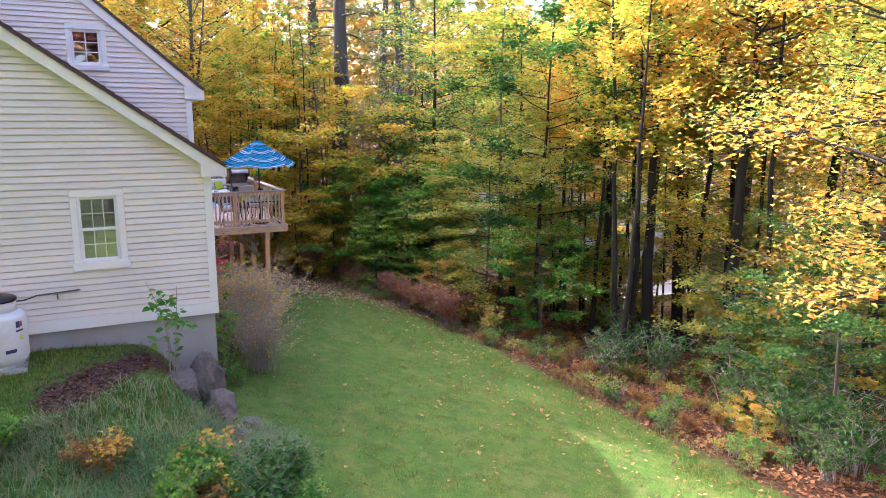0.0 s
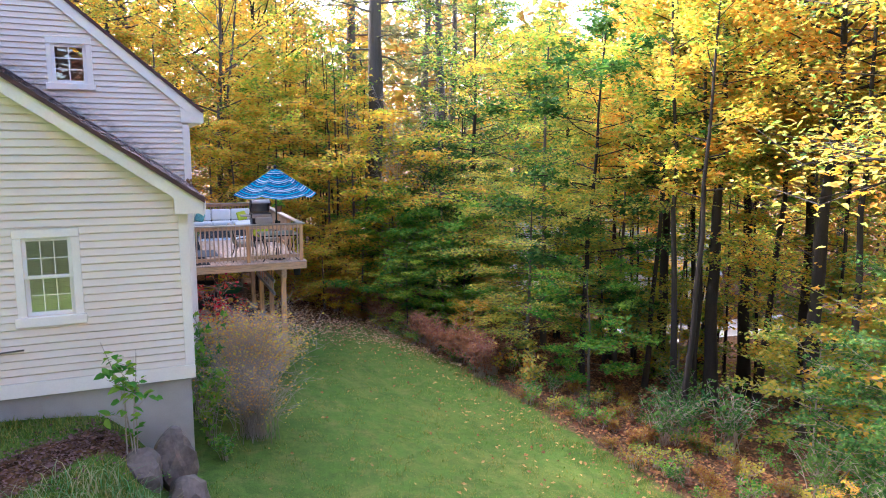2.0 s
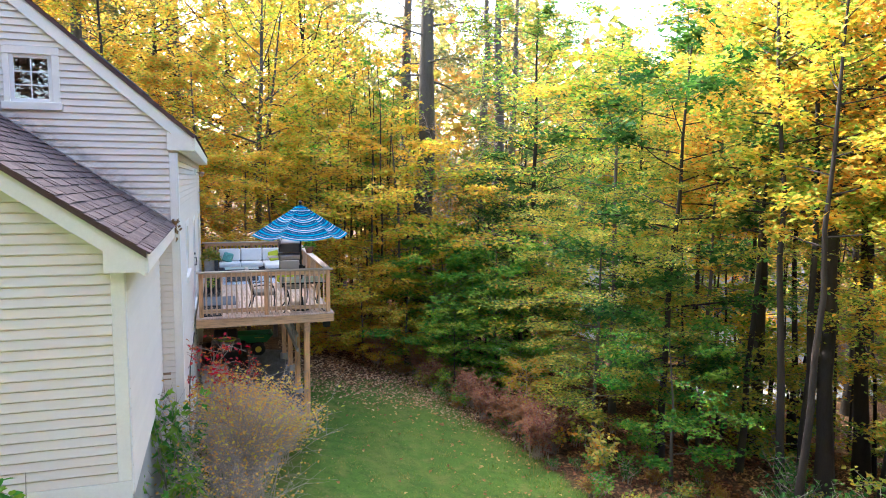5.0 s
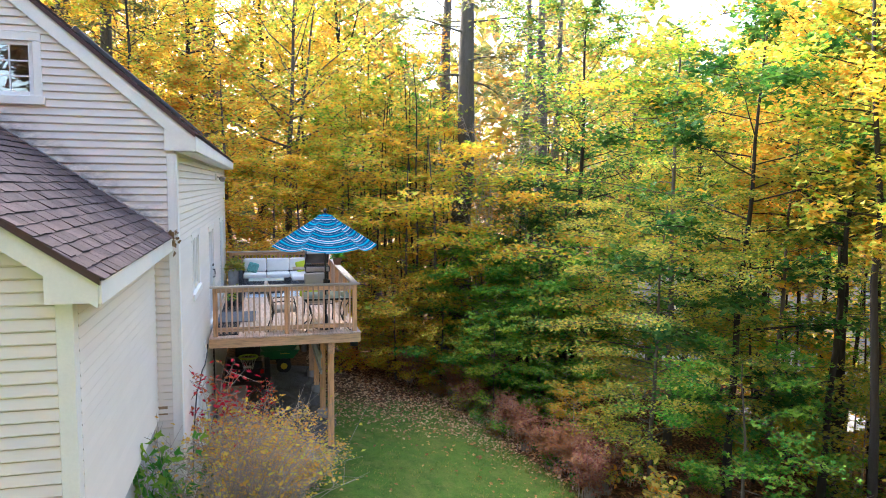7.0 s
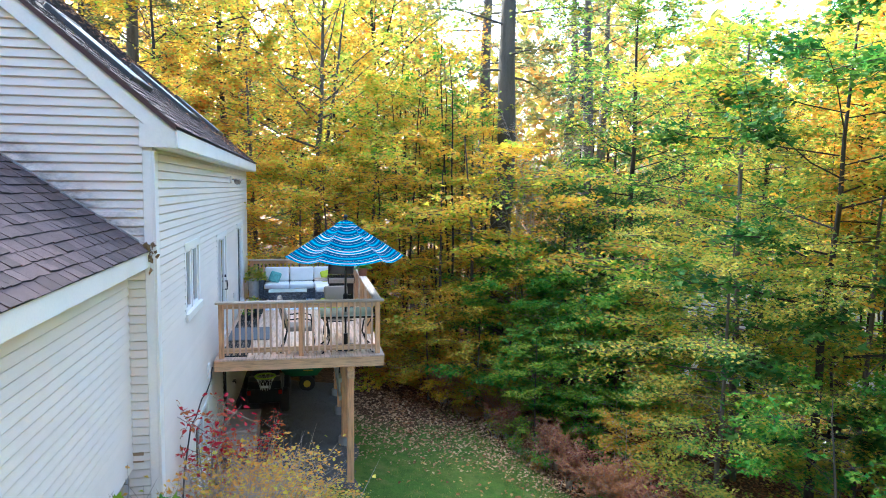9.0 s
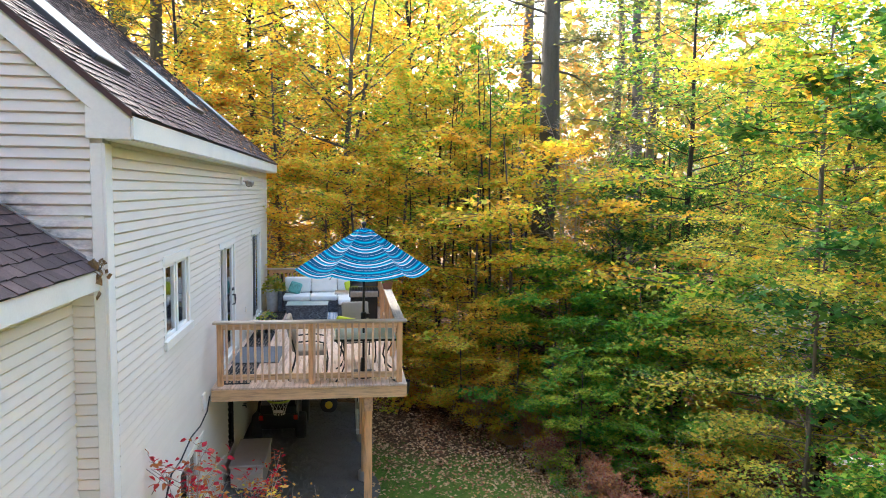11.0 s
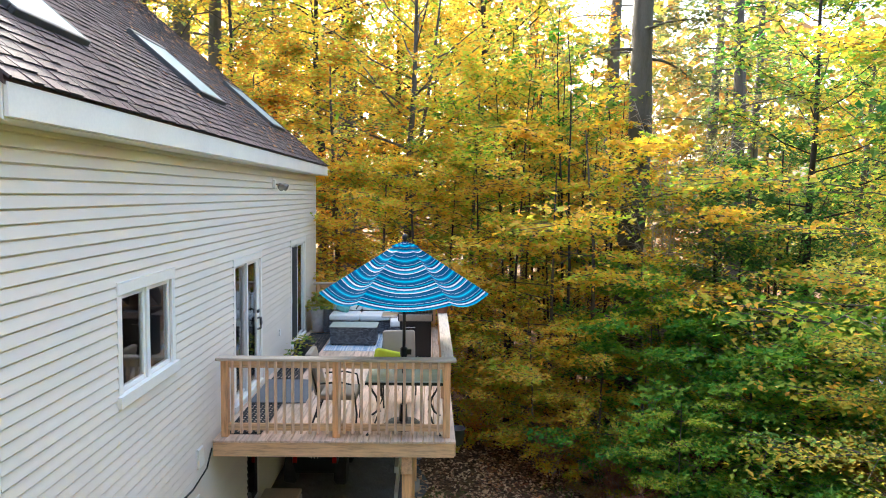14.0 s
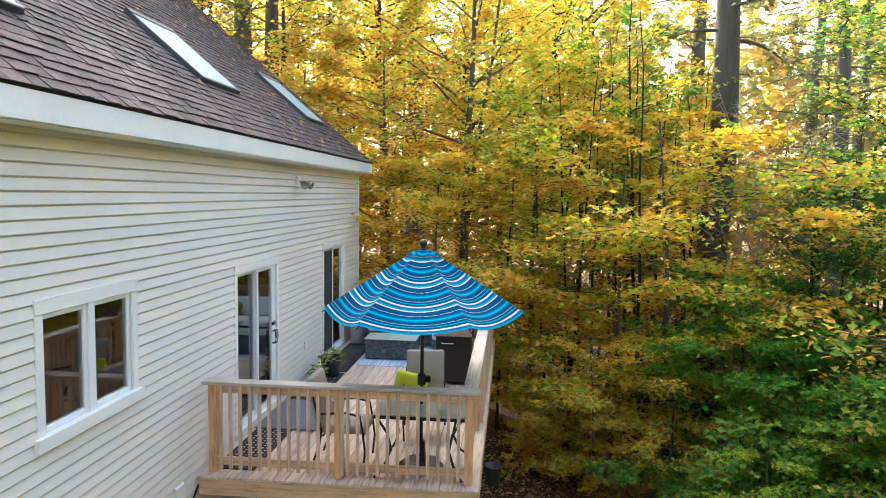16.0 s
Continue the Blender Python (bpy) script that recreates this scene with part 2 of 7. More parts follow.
M["leaf_beech"] = leaf_material("beech_autumn_leaves", [(0.10, 0.24, 0.035), (0.20, 0.31, 0.045), (0.38, 0.37, 0.05), (0.48, 0.29, 0.05)], 0.5)
M["leaf_bright"] = leaf_material("bright_green_leaves", [(0.09, 0.24, 0.03), (0.16, 0.34, 0.04), (0.27, 0.42, 0.05), (0.42, 0.43, 0.06)], 0.8)
M["leaf_far"] = leaf_material("distant_leaves", [(0.07, 0.13, 0.03), (0.17, 0.20, 0.045), (0.30, 0.25, 0.05), (0.34, 0.19, 0.05)], 0.12, 0.35)
M["leaf_tan"] = leaf_material("tan_fallen_leaves", [(0.15, 0.08, 0.045), (0.30, 0.165, 0.085), (0.43, 0.26, 0.13), (0.55, 0.38, 0.20)], 2.0, 0.15)
M["leaf_mixed"] = leaf_material("yellow_green_leaves", [(0.05, 0.16, 0.04), (0.12, 0.24, 0.05), (0.25, 0.33, 0.06), (0.42, 0.36, 0.06)])
M["leaf_green"] = leaf_material("green_leaves", [(0.03, 0.14, 0.022), (0.055, 0.20, 0.03), (0.09, 0.26, 0.04), (0.20, 0.33, 0.045)], 0.8, 0.42)
M["leaf_deep"] = leaf_material("deep_green_leaves", [(0.014, 0.07, 0.018), (0.026, 0.10, 0.024), (0.045, 0.135, 0.03), (0.09, 0.18, 0.035)], 0.8, 0.38)
M["leaf_pine"] = leaf_material("pine_needles", [(0.05, 0.085, 0.03), (0.09, 0.13, 0.05), (0.14, 0.17, 0.06), (0.22, 0.19, 0.07)])
M["leaf_red"] = leaf_material("red_leaves", [(0.30, 0.02, 0.03), (0.45, 0.03, 0.05), (0.50, 0.06, 0.06), (0.40, 0.15, 0.05)])
M["leaf_russet"] = leaf_material("russet_dry_leaves", [(0.13, 0.055, 0.04), (0.24, 0.10, 0.07), (0.32, 0.15, 0.10), (0.36, 0.20, 0.09)], 1.2)
M["leaf_litter"] = leaf_material("fallen_leaves", [(0.06, 0.028, 0.018), (0.14, 0.058, 0.03), (0.24, 0.095, 0.042), (0.36, 0.19, 0.07)], 0.8, 0.15)
M["leaf_fallen"] = leaf_material("bright_fallen_leaves", [(0.10, 0.05, 0.03), (0.24, 0.11, 0.05), (0.36, 0.17, 0.06), (0.48, 0.29, 0.10)], 3.0, 0.15)
M["mulch"] = leaf_material("bark_mulch", [(0.035, 0.02, 0.015), (0.075, 0.04, 0.03), (0.12, 0.065, 0.05), (0.17, 0.10, 0.08)], 3.0, 0.05)
M["grass"] = leaf_material("grass_blades", [(0.05, 0.115, 0.015), (0.085, 0.165, 0.022), (0.14, 0.215, 0.032), (0.25, 0.235, 0.055)], 1.8, 0.3)
M["tall_grass"] = leaf_material("tall_grass_blades", [(0.045, 0.16, 0.05), (0.085, 0.25, 0.085), (0.15, 0.31, 0.12), (0.29, 0.28, 0.13)], 0.9, 0.3)

# ---- mesh helpers ----


def box(bm, x0, y0, z0, x1, y1, z1, m=None):
    vs = [bm.verts.new(((x0, x1)[i & 1], (y0, y1)[i >> 1 & 1], (z0, z1)[i >> 2])) for i in range(8)]
    if m is not None:
        for v in vs:
            v.co = m @ v.co
    for f in ((0, 2, 3, 1), (4, 5, 7, 6), (0, 1, 5, 4), (1, 3, 7, 5), (3, 2, 6, 7), (2, 0, 4, 6)):
        bm.faces.new([vs[i] for i in f])
    return vs


def prism(bm, poly, axis, a, b):
    """A flat polygon given in the two other axes, drawn out along axis from a to b."""
    def at(p, h):
        q = list(p)
        q.insert(axis, h)
        return q
    lo = [bm.verts.new(at(p, a)) for p in poly]
    hi = [bm.verts.new(at(p, b)) for p in poly]
    n = len(poly)
    bm.faces.new(lo)
    bm.faces.new(list(reversed(hi)))
    for i in range(n):
        bm.faces.new([lo[i], hi[i], hi[(i + 1) % n], lo[(i + 1) % n]])


def tube(bm, pts, radii, seg=6, caps=True):
    """A round bar along pts."""
    pts = [Vector(p) for p in pts]
    if isinstance(radii, (int, float)):
        radii = [radii] * len(pts)
    rings = []
    for i, p in enumerate(pts):
        d = (pts[min(i + 1, len(pts) - 1)] - pts[max(i - 1, 0)]).normalized()
        ref = Vector((0, 0, 1)) if abs(d.z) < 0.9 else Vector((1, 0, 0))
        u = d.cross(ref).normalized()
        w = d.cross(u)
        rings.append([bm.verts.new(p + (u * math.cos(a) + w * math.sin(a)) * radii[i])
                      for a in [2 * math.pi * k / seg for k in range(seg)]])
    for r0, r1 in zip(rings, rings[1:]):
        for k in range(seg):
            bm.faces.new([r0[k], r0[(k + 1) % seg], r1[(k + 1) % seg], r1[k]])
    if caps and seg > 2:
        bm.faces.new(list(reversed(rings[0])))
        bm.faces.new(rings[-1])


def lathe(bm, profile, seg=24, centre=(0, 0, 0)):
    """A turned form from (radius, height) pairs."""
    c = Vector(centre)
    rings = []
    for r, h in profile:
        rings.append([bm.verts.new(c + Vector((r * math.cos(a), r * math.sin(a), h))) for a in [2 * math.pi * k / seg for k in range(seg)]])
    for r0, r1 in zip(rings, rings[1:]):
        for k in range(seg):
            bm.faces.new([r0[k], r0[(k + 1) % seg], r1[(k + 1) % seg], r1[k]])
    bm.faces.new(list(reversed(rings[0])))
    bm.faces.new(rings[-1])


def soften(bm, width, segments=2):
    bmesh.ops.bevel(bm, geom=list(bm.edges), offset=width, segments=segments, affect="EDGES", profile=0.6)


def finish(name, bm, material, smooth=False):
    bmesh.ops.recalc_face_normals(bm, faces=bm.faces)
    me = bpy.data.meshes.new(name)
    bm.to_mesh(me)
    bm.free()
    me.materials.append(material)
    if smooth:
        me.polygons.foreach_set("use_smooth", [True] * len(me.polygons))
    return me


def part(name, bm, material, parent, label="", smooth=False):
    ob = new(name, finish(name, bm, material, smooth))
    ob.parent = parent
    return tagged(ob, label)


def thing(name, label, category, group="", kind="", at=None):
    ob = new(name)
    ob.empty_display_size = 0.2
    if at is not None:
        ob.matrix_basis = at
    return tagged(ob, label, category, group, kind)


def solid(name, bm, material, label, category="", group="", kind="", smooth=False):
    return tagged(new(name, finish(name, bm, material, smooth)), label, category, group, kind)


def piece(name, x0, y0, z0, x1, y1, z1, material, parent, label="", bevel=0.0):
    bm = bmesh.new()
    box(bm, x0, y0, z0, x1, y1, z1)
    if bevel:
        soften(bm, bevel, 1)
    return part(name, bm, material, parent, label)


def raw_mesh(name, verts, faces, material, smooth=False):
    """A mesh from numpy arrays: verts n x 3, faces m x 3 or m x 4."""
    me = bpy.data.meshes.new(name)
    k = faces.shape[1]
    me.vertices.add(len(verts))
    me.vertices.foreach_set("co", np.ascontiguousarray(verts, dtype=np.float32).ravel())
    me.loops.add(faces.size)
    me.loops.foreach_set("vertex_index", np.ascontiguousarray(faces, dtype=np.int32).ravel())
    me.polygons.add(len(faces))
    me.polygons.foreach_set("loop_start", np.arange(0, faces.size, k, dtype=np.int32))
    me.polygons.foreach_set("use_smooth", np.full(len(faces), smooth))
    me.update(calc_edges=True)
    me.materials.append(material)
    return me

# ---- ground ----


def smooth01(t):
    t = np.clip(t, 0, 1)
    return t * t * (3 - 2 * t)


def ground_z(x, y):
    """Height of the ground: a lawn that falls away from the house into the woods, and a raised bank before the wing."""
    x, y = np.asarray(x, float), np.asarray(y, float)
    z = 0.30 - 0.165 * (np.clip(x, 2.0, 9.6) - 2.0) - 0.20 * np.clip(x - 9.6, 0, 14) - 0.03 * np.clip(x - 23.6, 0, 60)
    z = z - 0.03 * (np.clip(y, 4, 28) - 12.0)
    w = smooth01((1.80 - x) / 1.35) * smooth01((13.2 - y) / 1.2)
    top = 0.50 + 1.08 * smooth01((y - 7.0) / 4.6) - 0.07 * np.clip(x, -2.0, 1.0)
    z = z + (top - z) * w
    z = z + 0.05 * np.sin(x * 0.9 + 1.3) * np.sin(y * 0.7) + 0.03 * np.sin(x * 2.3) * np.cos(y * 1.9 + 0.4)
    far = smooth01((np.hypot(x - 4, y - 14) - 45) / 40)
    return z - far * 1.5


def litter_amount(x, y):
    """1 on the woods' floor and the mulch bed, 0 on the lawn."""
    edge = 9.4 - 0.006 * np.clip(y - 12, 0, 30) ** 2 - 0.10 * np.clip(y - 20, 0, 20)
    a = smooth01((x - edge + 0.5) / 1.6)
    a = np.maximum(a, smooth01((y - 21.0 - 0.25 * np.abs(x - 5.5)) / 6.0) * 0.85)
    across, along = -0.595 * x + 0.803 * (y - 10.85), 0.803 * x + 0.595 * (y - 10.85)
    mulch = np.exp(-(across / 0.33) ** 2) * smooth01((1.25 - np.abs(along)) / 0.35)
    return np.maximum(a, np.clip(mulch * 1.1, 0, 1))


def build_ground():
    def axis(a, b, fine_a, fine_b, step):
        mid = np.arange(fine_a, fine_b + 1e-6, step)
        lo = fine_a - np.geomspace(step, fine_a - a, 26)[::-1]
        hi = fine_b + np.geomspace(step, b - fine_b, 26)
        return np.concatenate([lo, mid, hi])
    xs, ys = axis(-600, 600, -4, 16, 0.2), axis(-600, 600, 2, 32, 0.2)
    X, Y = np.meshgrid(xs, ys)
    Z = ground_z(X, Y)
    nx, ny = len(xs), len(ys)
    idx = np.arange(nx * ny).reshape(ny, nx)
    f = np.stack([idx[:-1, :-1], idx[:-1, 1:], idx[1:, 1:], idx[1:, :-1]], -1).reshape(-1, 4)
    me = raw_mesh("ground", np.stack([X, Y, Z], -1).reshape(-1, 3), f, M["ground"], True)
    at = me.attributes.new("litter", "FLOAT", "POINT")
    at.data.foreach_set("value", litter_amount(X, Y).ravel().astype(np.float32))
    return tagged(new("ground", me), "green lawn sloping into a leaf-strewn woodland floor", "ground", kind="structure")


build_ground()


def gravel_pad():
    xs, ys = np.linspace(2.0, 4.75, 20), np.linspace(20.4, 28.2, 40)
    X, Y = np.meshgrid(xs, ys)
    X = X + 0.12 * np.sin(Y * 2.3) * (X > 4.4)
    Z = ground_z(X, Y) + 0.02
    idx = np.arange(X.size).reshape(X.shape)
    f = np.stack([idx[:-1, :-1], idx[:-1, 1:], idx[1:, 1:], idx[1:, :-1]], -1).reshape(-1, 4)
    me = raw_mesh("gravel_bed", np.stack([X, Y, Z], -1).reshape(-1, 3), f, M["gravel"], True)
    tagged(new("gravel_bed", me), "dark grey gravel bed beneath the wooden deck", "gravel", kind="structure")
    rng = np.random.default_rng(5)
    n = 5000
    p = np.stack([rng.uniform(2.1, 4.7, n), rng.uniform(20.4, 28.1, n)], -1)
    c = np.column_stack([p, ground_z(p[:, 0], p[:, 1]) + 0.022])
    tet = np.array([[1, 0, -0.3], [-0.5, 0.87, -0.3], [-0.5, -0.87, -0.3], [0, 0, 0.8]])
    v = c[:, None, :] + tet[None] * rng.uniform(0.012, 0.03, (n, 1, 1)) + rng.normal(0, 0.004, (n, 4, 3))
    base = (np.arange(n) * 4)[:, None, None]
    f = (np.array([[0, 1, 3], [1, 2, 3], [2, 0, 3]])[None] + base).reshape(-1, 3)
    tagged(new("gravel_stones", raw_mesh("gravel_stones", v.reshape(-1, 3), f, M["gravel"])), "loose dark gravel stones under the deck", "gravel", kind="stuff")


gravel_pad()

# ---- house ----
WALL_X, GABLE_Y, END_Y = 2.05, 16.22, 28.70     # main block: long wall, near gable, far end
WING_X, WING_Y = 1.74, 12.0                      # wing: long wall and near gable
EAVE_X, EAVE_Z, SLOPE = 2.33, 5.90, 0.855        # main roof's lower edge and its rise per metre
WEAVE_X, WEAVE_Z, WSLOPE = 1.99, 4.51, 0.70
RIDGE_X = -3.0
COURSE = 0.1016


def roof_z(x):
    return EAVE_Z + SLOPE * (EAVE_X - x)


def wing_roof_z(x):
    return WEAVE_Z + WSLOPE * (WEAVE_X - x)


def holed_wall(name, axis, face, depth, u0, u1, z0, z1, holes, label):
    """A thick wall in the plane axis = face, with openings (u0, u1, z0, z1) right through it."""
    us = sorted({u0, u1, *[h[0] for h in holes], *[h[1] for h in holes]})
    zs = sorted({z0, z1, *[h[2] for h in holes], *[h[3] for h in holes]})
    bm = bmesh.new()
    for a, b in zip(us, us[1:]):
        run = None
        for c, d in zip(zs, zs[1:]):
            inside = any(h[0] <= a and b <= h[1] and h[2] <= c and d <= h[3] for h in holes)
            if not inside:
                if axis == 0:
                    box(bm, face - depth, a, c, face, b, d)
                else:
                    box(bm, a, face, c, b, face + depth, d)
    return solid(name, bm, M["concrete"] if "foundation" in name else M["siding"], label, "wall", kind="structure")


def clapboards(wall, axis, face, u0, u1, z0, z1, holes, top=None, material=None):
    """Lapped boards on a wall, one part a board; top(u) is the height that the boards stay under."""
    n = int((z1 - z0) / COURSE) + 1
    for i in range(n):
        za, zb = z0 + i * COURSE, z0 + (i + 1) * COURSE + 0.012
        if za >= z1:
            break
        zb = min(zb, z1)
        spans = [(u0, u1)]
        if top is not None:
            spans = [(u0, min(u1, top(za)))]
        for h in holes:
            if h[2] < za + 0.5 * COURSE < h[3]:
                cut = []
                for a, b in spans:
                    if h[1] <= a or h[0] >= b:
                        cut.append((a, b))
                    else:
                        if h[0] > a:
                            cut.append((a, h[0]))
                        if h[1] < b:
                            cut.append((h[1], b))
                spans = cut
        for a, b in spans:
            if b - a < 0.02:
                continue
            bm = bmesh.new()
            k = 1 if axis == 0 else -1
            prof = [(0.001, za), (0.029, za), (0.031, za + 0.004), (0.014, za + COURSE - 0.015), (0.003, za + COURSE - 0.012), (0.003, zb)]
            prism(bm, [(face + k * o, z) for o, z in prof], 1 - axis, a, b)
            part("clapboard", bm, material or M["siding"], wall)


main_holes = [(18.17, 19.37, 3.40, 4.30), (21.78, 23.25, 2.16, 4.17), (25.80, 27.27, 2.16, 4.17), (18.70, 20.05, 0.55, 1.50), (22.40, 22.98, 0.35, 1.75)]
main_trim = [(18.08, 19.46, 3.29, 4.41), (21.69, 23.34, 2.06, 4.28), (25.71, 27.36, 2.06, 4.28), (18.62, 20.13, 0.47, 1.58), (22.34, 23.04, 0.29, 1.81)]
wall_east = holed_wall("wall_east", 0, WALL_X, 0.16, GABLE_Y, END_Y, -1.2, 5.72, main_holes, "cream clapboard long wall of the main house")
clapboards(wall_east, 0, WALL_X, GABLE_Y + 0.16, END_Y - 0.10, 0.02, 5.70, main_trim)

gable_holes = [(-0.17, 0.38, 6.32, 7.01)]
gable_trim = [(-0.25, 0.48, 6.21, 7.12)]


def gable_wall(name, y, depth, x_right, ridge_x, z_low, height, holes, label):
    """A gabled wall: a five-sided slab with a window cut right through."""
    bm = bmesh.new()
    h = holes[0]
    left = 2 * ridge_x - x_right
    prism(bm, [(left, z_low), (h[0], z_low), (h[0], height(h[0])), (ridge_x, height(ridge_x)), (left, height(x_right))], 1, y, y + depth)
    prism(bm, [(h[1], z_low), (x_right, z_low), (x_right, height(x_right)), (h[1], height(h[1]))], 1, y, y + depth)
    prism(bm, [(h[0], z_low), (h[1], z_low), (h[1], h[2]), (h[0], h[2])], 1, y, y + depth)
    prism(bm, [(h[0], h[3]), (h[1], h[3]), (h[1], height(h[1])), (h[0], height(h[0]))], 1, y, y + depth)
    return solid(name, bm, M["siding"], label, "wall", kind="structure")


wall_south = gable_wall("wall_south", GABLE_Y, 0.16, WALL_X - 0.162, RIDGE_X, -1.0, lambda x: roof_z(x) - 0.22, gable_holes, "pale clapboard gable wall of the main house")
clapboards(wall_south, 1, GABLE_Y, -3.2, WALL_X - 0.10, 0.5, 9.6, gable_trim, lambda z: EAVE_X - (z + 0.30 - EAVE_Z) / SLOPE if z > 5.7 else 9 - z * 1e-6, M["siding_mildew"])
wall_north = gable_wall("wall_north", END_Y - 0.16, 0.16, WALL_X - 0.162, RIDGE_X, -1.0, lambda x: roof_z(x) - 0.22, [(-2.0, -1.4, 4.0, 5.0)], "far gable wall of the main house")
bm = bmesh.new()
box(bm, -8.2, GABLE_Y, -1.0, -8.05, END_Y, 5.6)
solid("wall_west", bm, M["siding"], "plain back wall of the main house", "wall", kind="structure")

wing_holes = [(-0.24, 0.32, 3.02, 4.05)]
wing_trim = [(-0.34, 0.42, 2.90, 4.16)]
wing_south = gable_wall("wing_wall_south", WING_Y, 0.16, WING_X, RIDGE_X, 2.0, lambda x: wing_roof_z(x) - 0.2, wing_holes, "taupe clapboard gable wall of the house wing")
clapboards(wing_south, 1, WING_Y, -3.2, WING_X - 0.10, 2.16, 7.6, wing_trim, lambda z: WEAVE_X - (z + 0.27 - WEAVE_Z) / WSLOPE if z > 4.3 else 9 - z * 1e-6)
wing_east = holed_wall("wing_wall_east", 0, WING_X, 0.16, WING_Y + 0.162, GABLE_Y - 0.002, 1.97, 4.36, [], "cream clapboard side wall of the house wing")
clapboards(wing_east, 0, WING_X, WING_Y + 0.12, GABLE_Y - 0.02, 1.95, 4.34, [])
bm = bmesh.new()
prism(bm, [(-8.0, -0.8), (WING_X - 0.03, -0.8), (WING_X - 0.03, 1.99), (-8.0, 1.99)], 1, WING_Y + 0.03, WING_Y + 0.25)
box(bm, WING_X - 0.25, WING_Y + 0.252, -0.8, WING_X - 0.03, GABLE_Y - 0.01, 1.965)
solid("foundation", bm, M["concrete"], "weathered grey concrete foundation under the wing", "foundation", kind="structure")
piece("floor", -8.0, 16.2, 2.0, 1.88, 28.5, 2.12, varied("indoor_floor", (0.32, 0.2, 0.11), 0.5), None)
tagged(bpy.data.objects["floor"], "brown wooden floor inside the house", "floor", kind="structure")
piece("ceiling", -8.0, 16.2, 4.9, 1.88, 28.5, 5.0, M["trim"], None)
tagged(bpy.data.objects["ceiling"], "white indoor ceiling of the house", "ceiling", kind="structure")
piece("partition", -2.6, 16.25, 2.14, -2.5, 28.5, 4.88, varied("indoor_wall", (0.55, 0.5, 0.42), 0.8), None)
tagged(bpy.data.objects["partition"], "plain beige wall inside the house", "wall", kind="structure")


def board(name, parent_label, x0, y0, z0, x1, y1, z1, material=None):
    bm = bmesh.new()
    box(bm, x0, y0, z0, x1, y1, z1)
    soften(bm, 0.004, 1)
    return solid(name, bm, material or M["trim"], parent_label, "trim", kind="structure")


# corner boards, skirt board, fascias and rakes
board("corner_board", "white painted corner board of the main house", WALL_X + 0.002, GABLE_Y - 0.03, 0.3, WALL_X + 0.03, GABLE_Y + 0.155, 5.62)
board("corner_board", "white painted corner board of the gable", WALL_X - 0.10, GABLE_Y - 0.028, 0.3, WALL_X + 0.001, GABLE_Y - 0.002, 5.62)
board("corner_board", "white painted far corner board of the house", WALL_X + 0.002, END_Y - 0.10, 0.1, WALL_X + 0.028, END_Y + 0.02, 5.62)
board("corner_board", "white painted corner board of the wing", WING_X - 0.10, WING_Y - 0.028, 2.16, WING_X + 0.028, WING_Y - 0.002, 4.33)
board("corner_board", "white painted side corner board of the wing", WING_X + 0.002, WING_Y + 0.0, 2.0, WING_X + 0.027, WING_Y + 0.115, 4.33)
board("skirt_board", "white skirt board above the concrete foundation", -8.0, WING_Y - 0.035, 1.96, WING_X + 0.03, WING_Y - 0.002, 2.155)


def rake(name, y0, y1, xa, xb, height, drop, label):
    """A sloped board that follows the roof's edge from xa down to xb, and its boxed return at the eave."""
    bm = bmesh.new()
    prism(bm, [(xa, height(xa) - 0.065 - drop), (xb, height(xb) - 0.065 - drop), (xb, height(xb) - 0.065), (xa, height(xa) - 0.065)], 1, y0, y1)
    return solid(name, bm, M["trim"], label, "trim", kind="structure")


rake("rake_board", GABLE_Y - 0.062, GABLE_Y - 0.032, RIDGE_X, EAVE_X - 0.02, roof_z, 0.215, "white rake board along the main gable")
rake("rake_board", WING_Y - 0.14, WING_Y - 0.037, RIDGE_X, WEAVE_X - 0.02, wing_roof_z, 0.19, "white rake board along the wing gable")
bm = bmesh.new()
prism(bm, [(WALL_X - 0.12, 5.66), (EAVE_X - 0.022, 5.66), (EAVE_X - 0.022, 5.70), (WALL_X - 0.12, 5.95)], 1, GABLE_Y - 0.058, GABLE_Y - 0.034)
solid("eave_return", bm, M["trim"], "white boxed eave return of the gable", "trim", kind="structure")
bm = bmesh.new()
prism(bm, [(WING_X - 0.14, 4.31), (WEAVE_X - 0.022, 4.31), (WEAVE_X - 0.022, 4.37), (WING_X - 0.14, 4.57)], 1, WING_Y - 0.137, WING_Y - 0.039)
solid("eave_return", bm, M["trim"], "white boxed eave return of the wing", "trim", kind="structure")
board("fascia", "white fascia board under the main eave", EAVE_X - 0.018, GABLE_Y - 0.062, 5.655, EAVE_X + 0.012, END_Y + 0.14, 5.86)
board("soffit", "white soffit under the main eave", WALL_X + 0.032, GABLE_Y - 0.03, 5.645, EAVE_X - 0.02, END_Y + 0.12, 5.67)
board("fascia", "white fascia board under the wing eave", WEAVE_X - 0.018, WING_Y - 0.14, 4.30, WEAVE_X + 0.012, GABLE_Y - 0.005, 4.48)
board("soffit", "white soffit under the wing eave", WING_X + 0.03, WING_Y - 0.03, 4.30, WEAVE_X - 0.02, GABLE_Y - 0.005, 4.325)


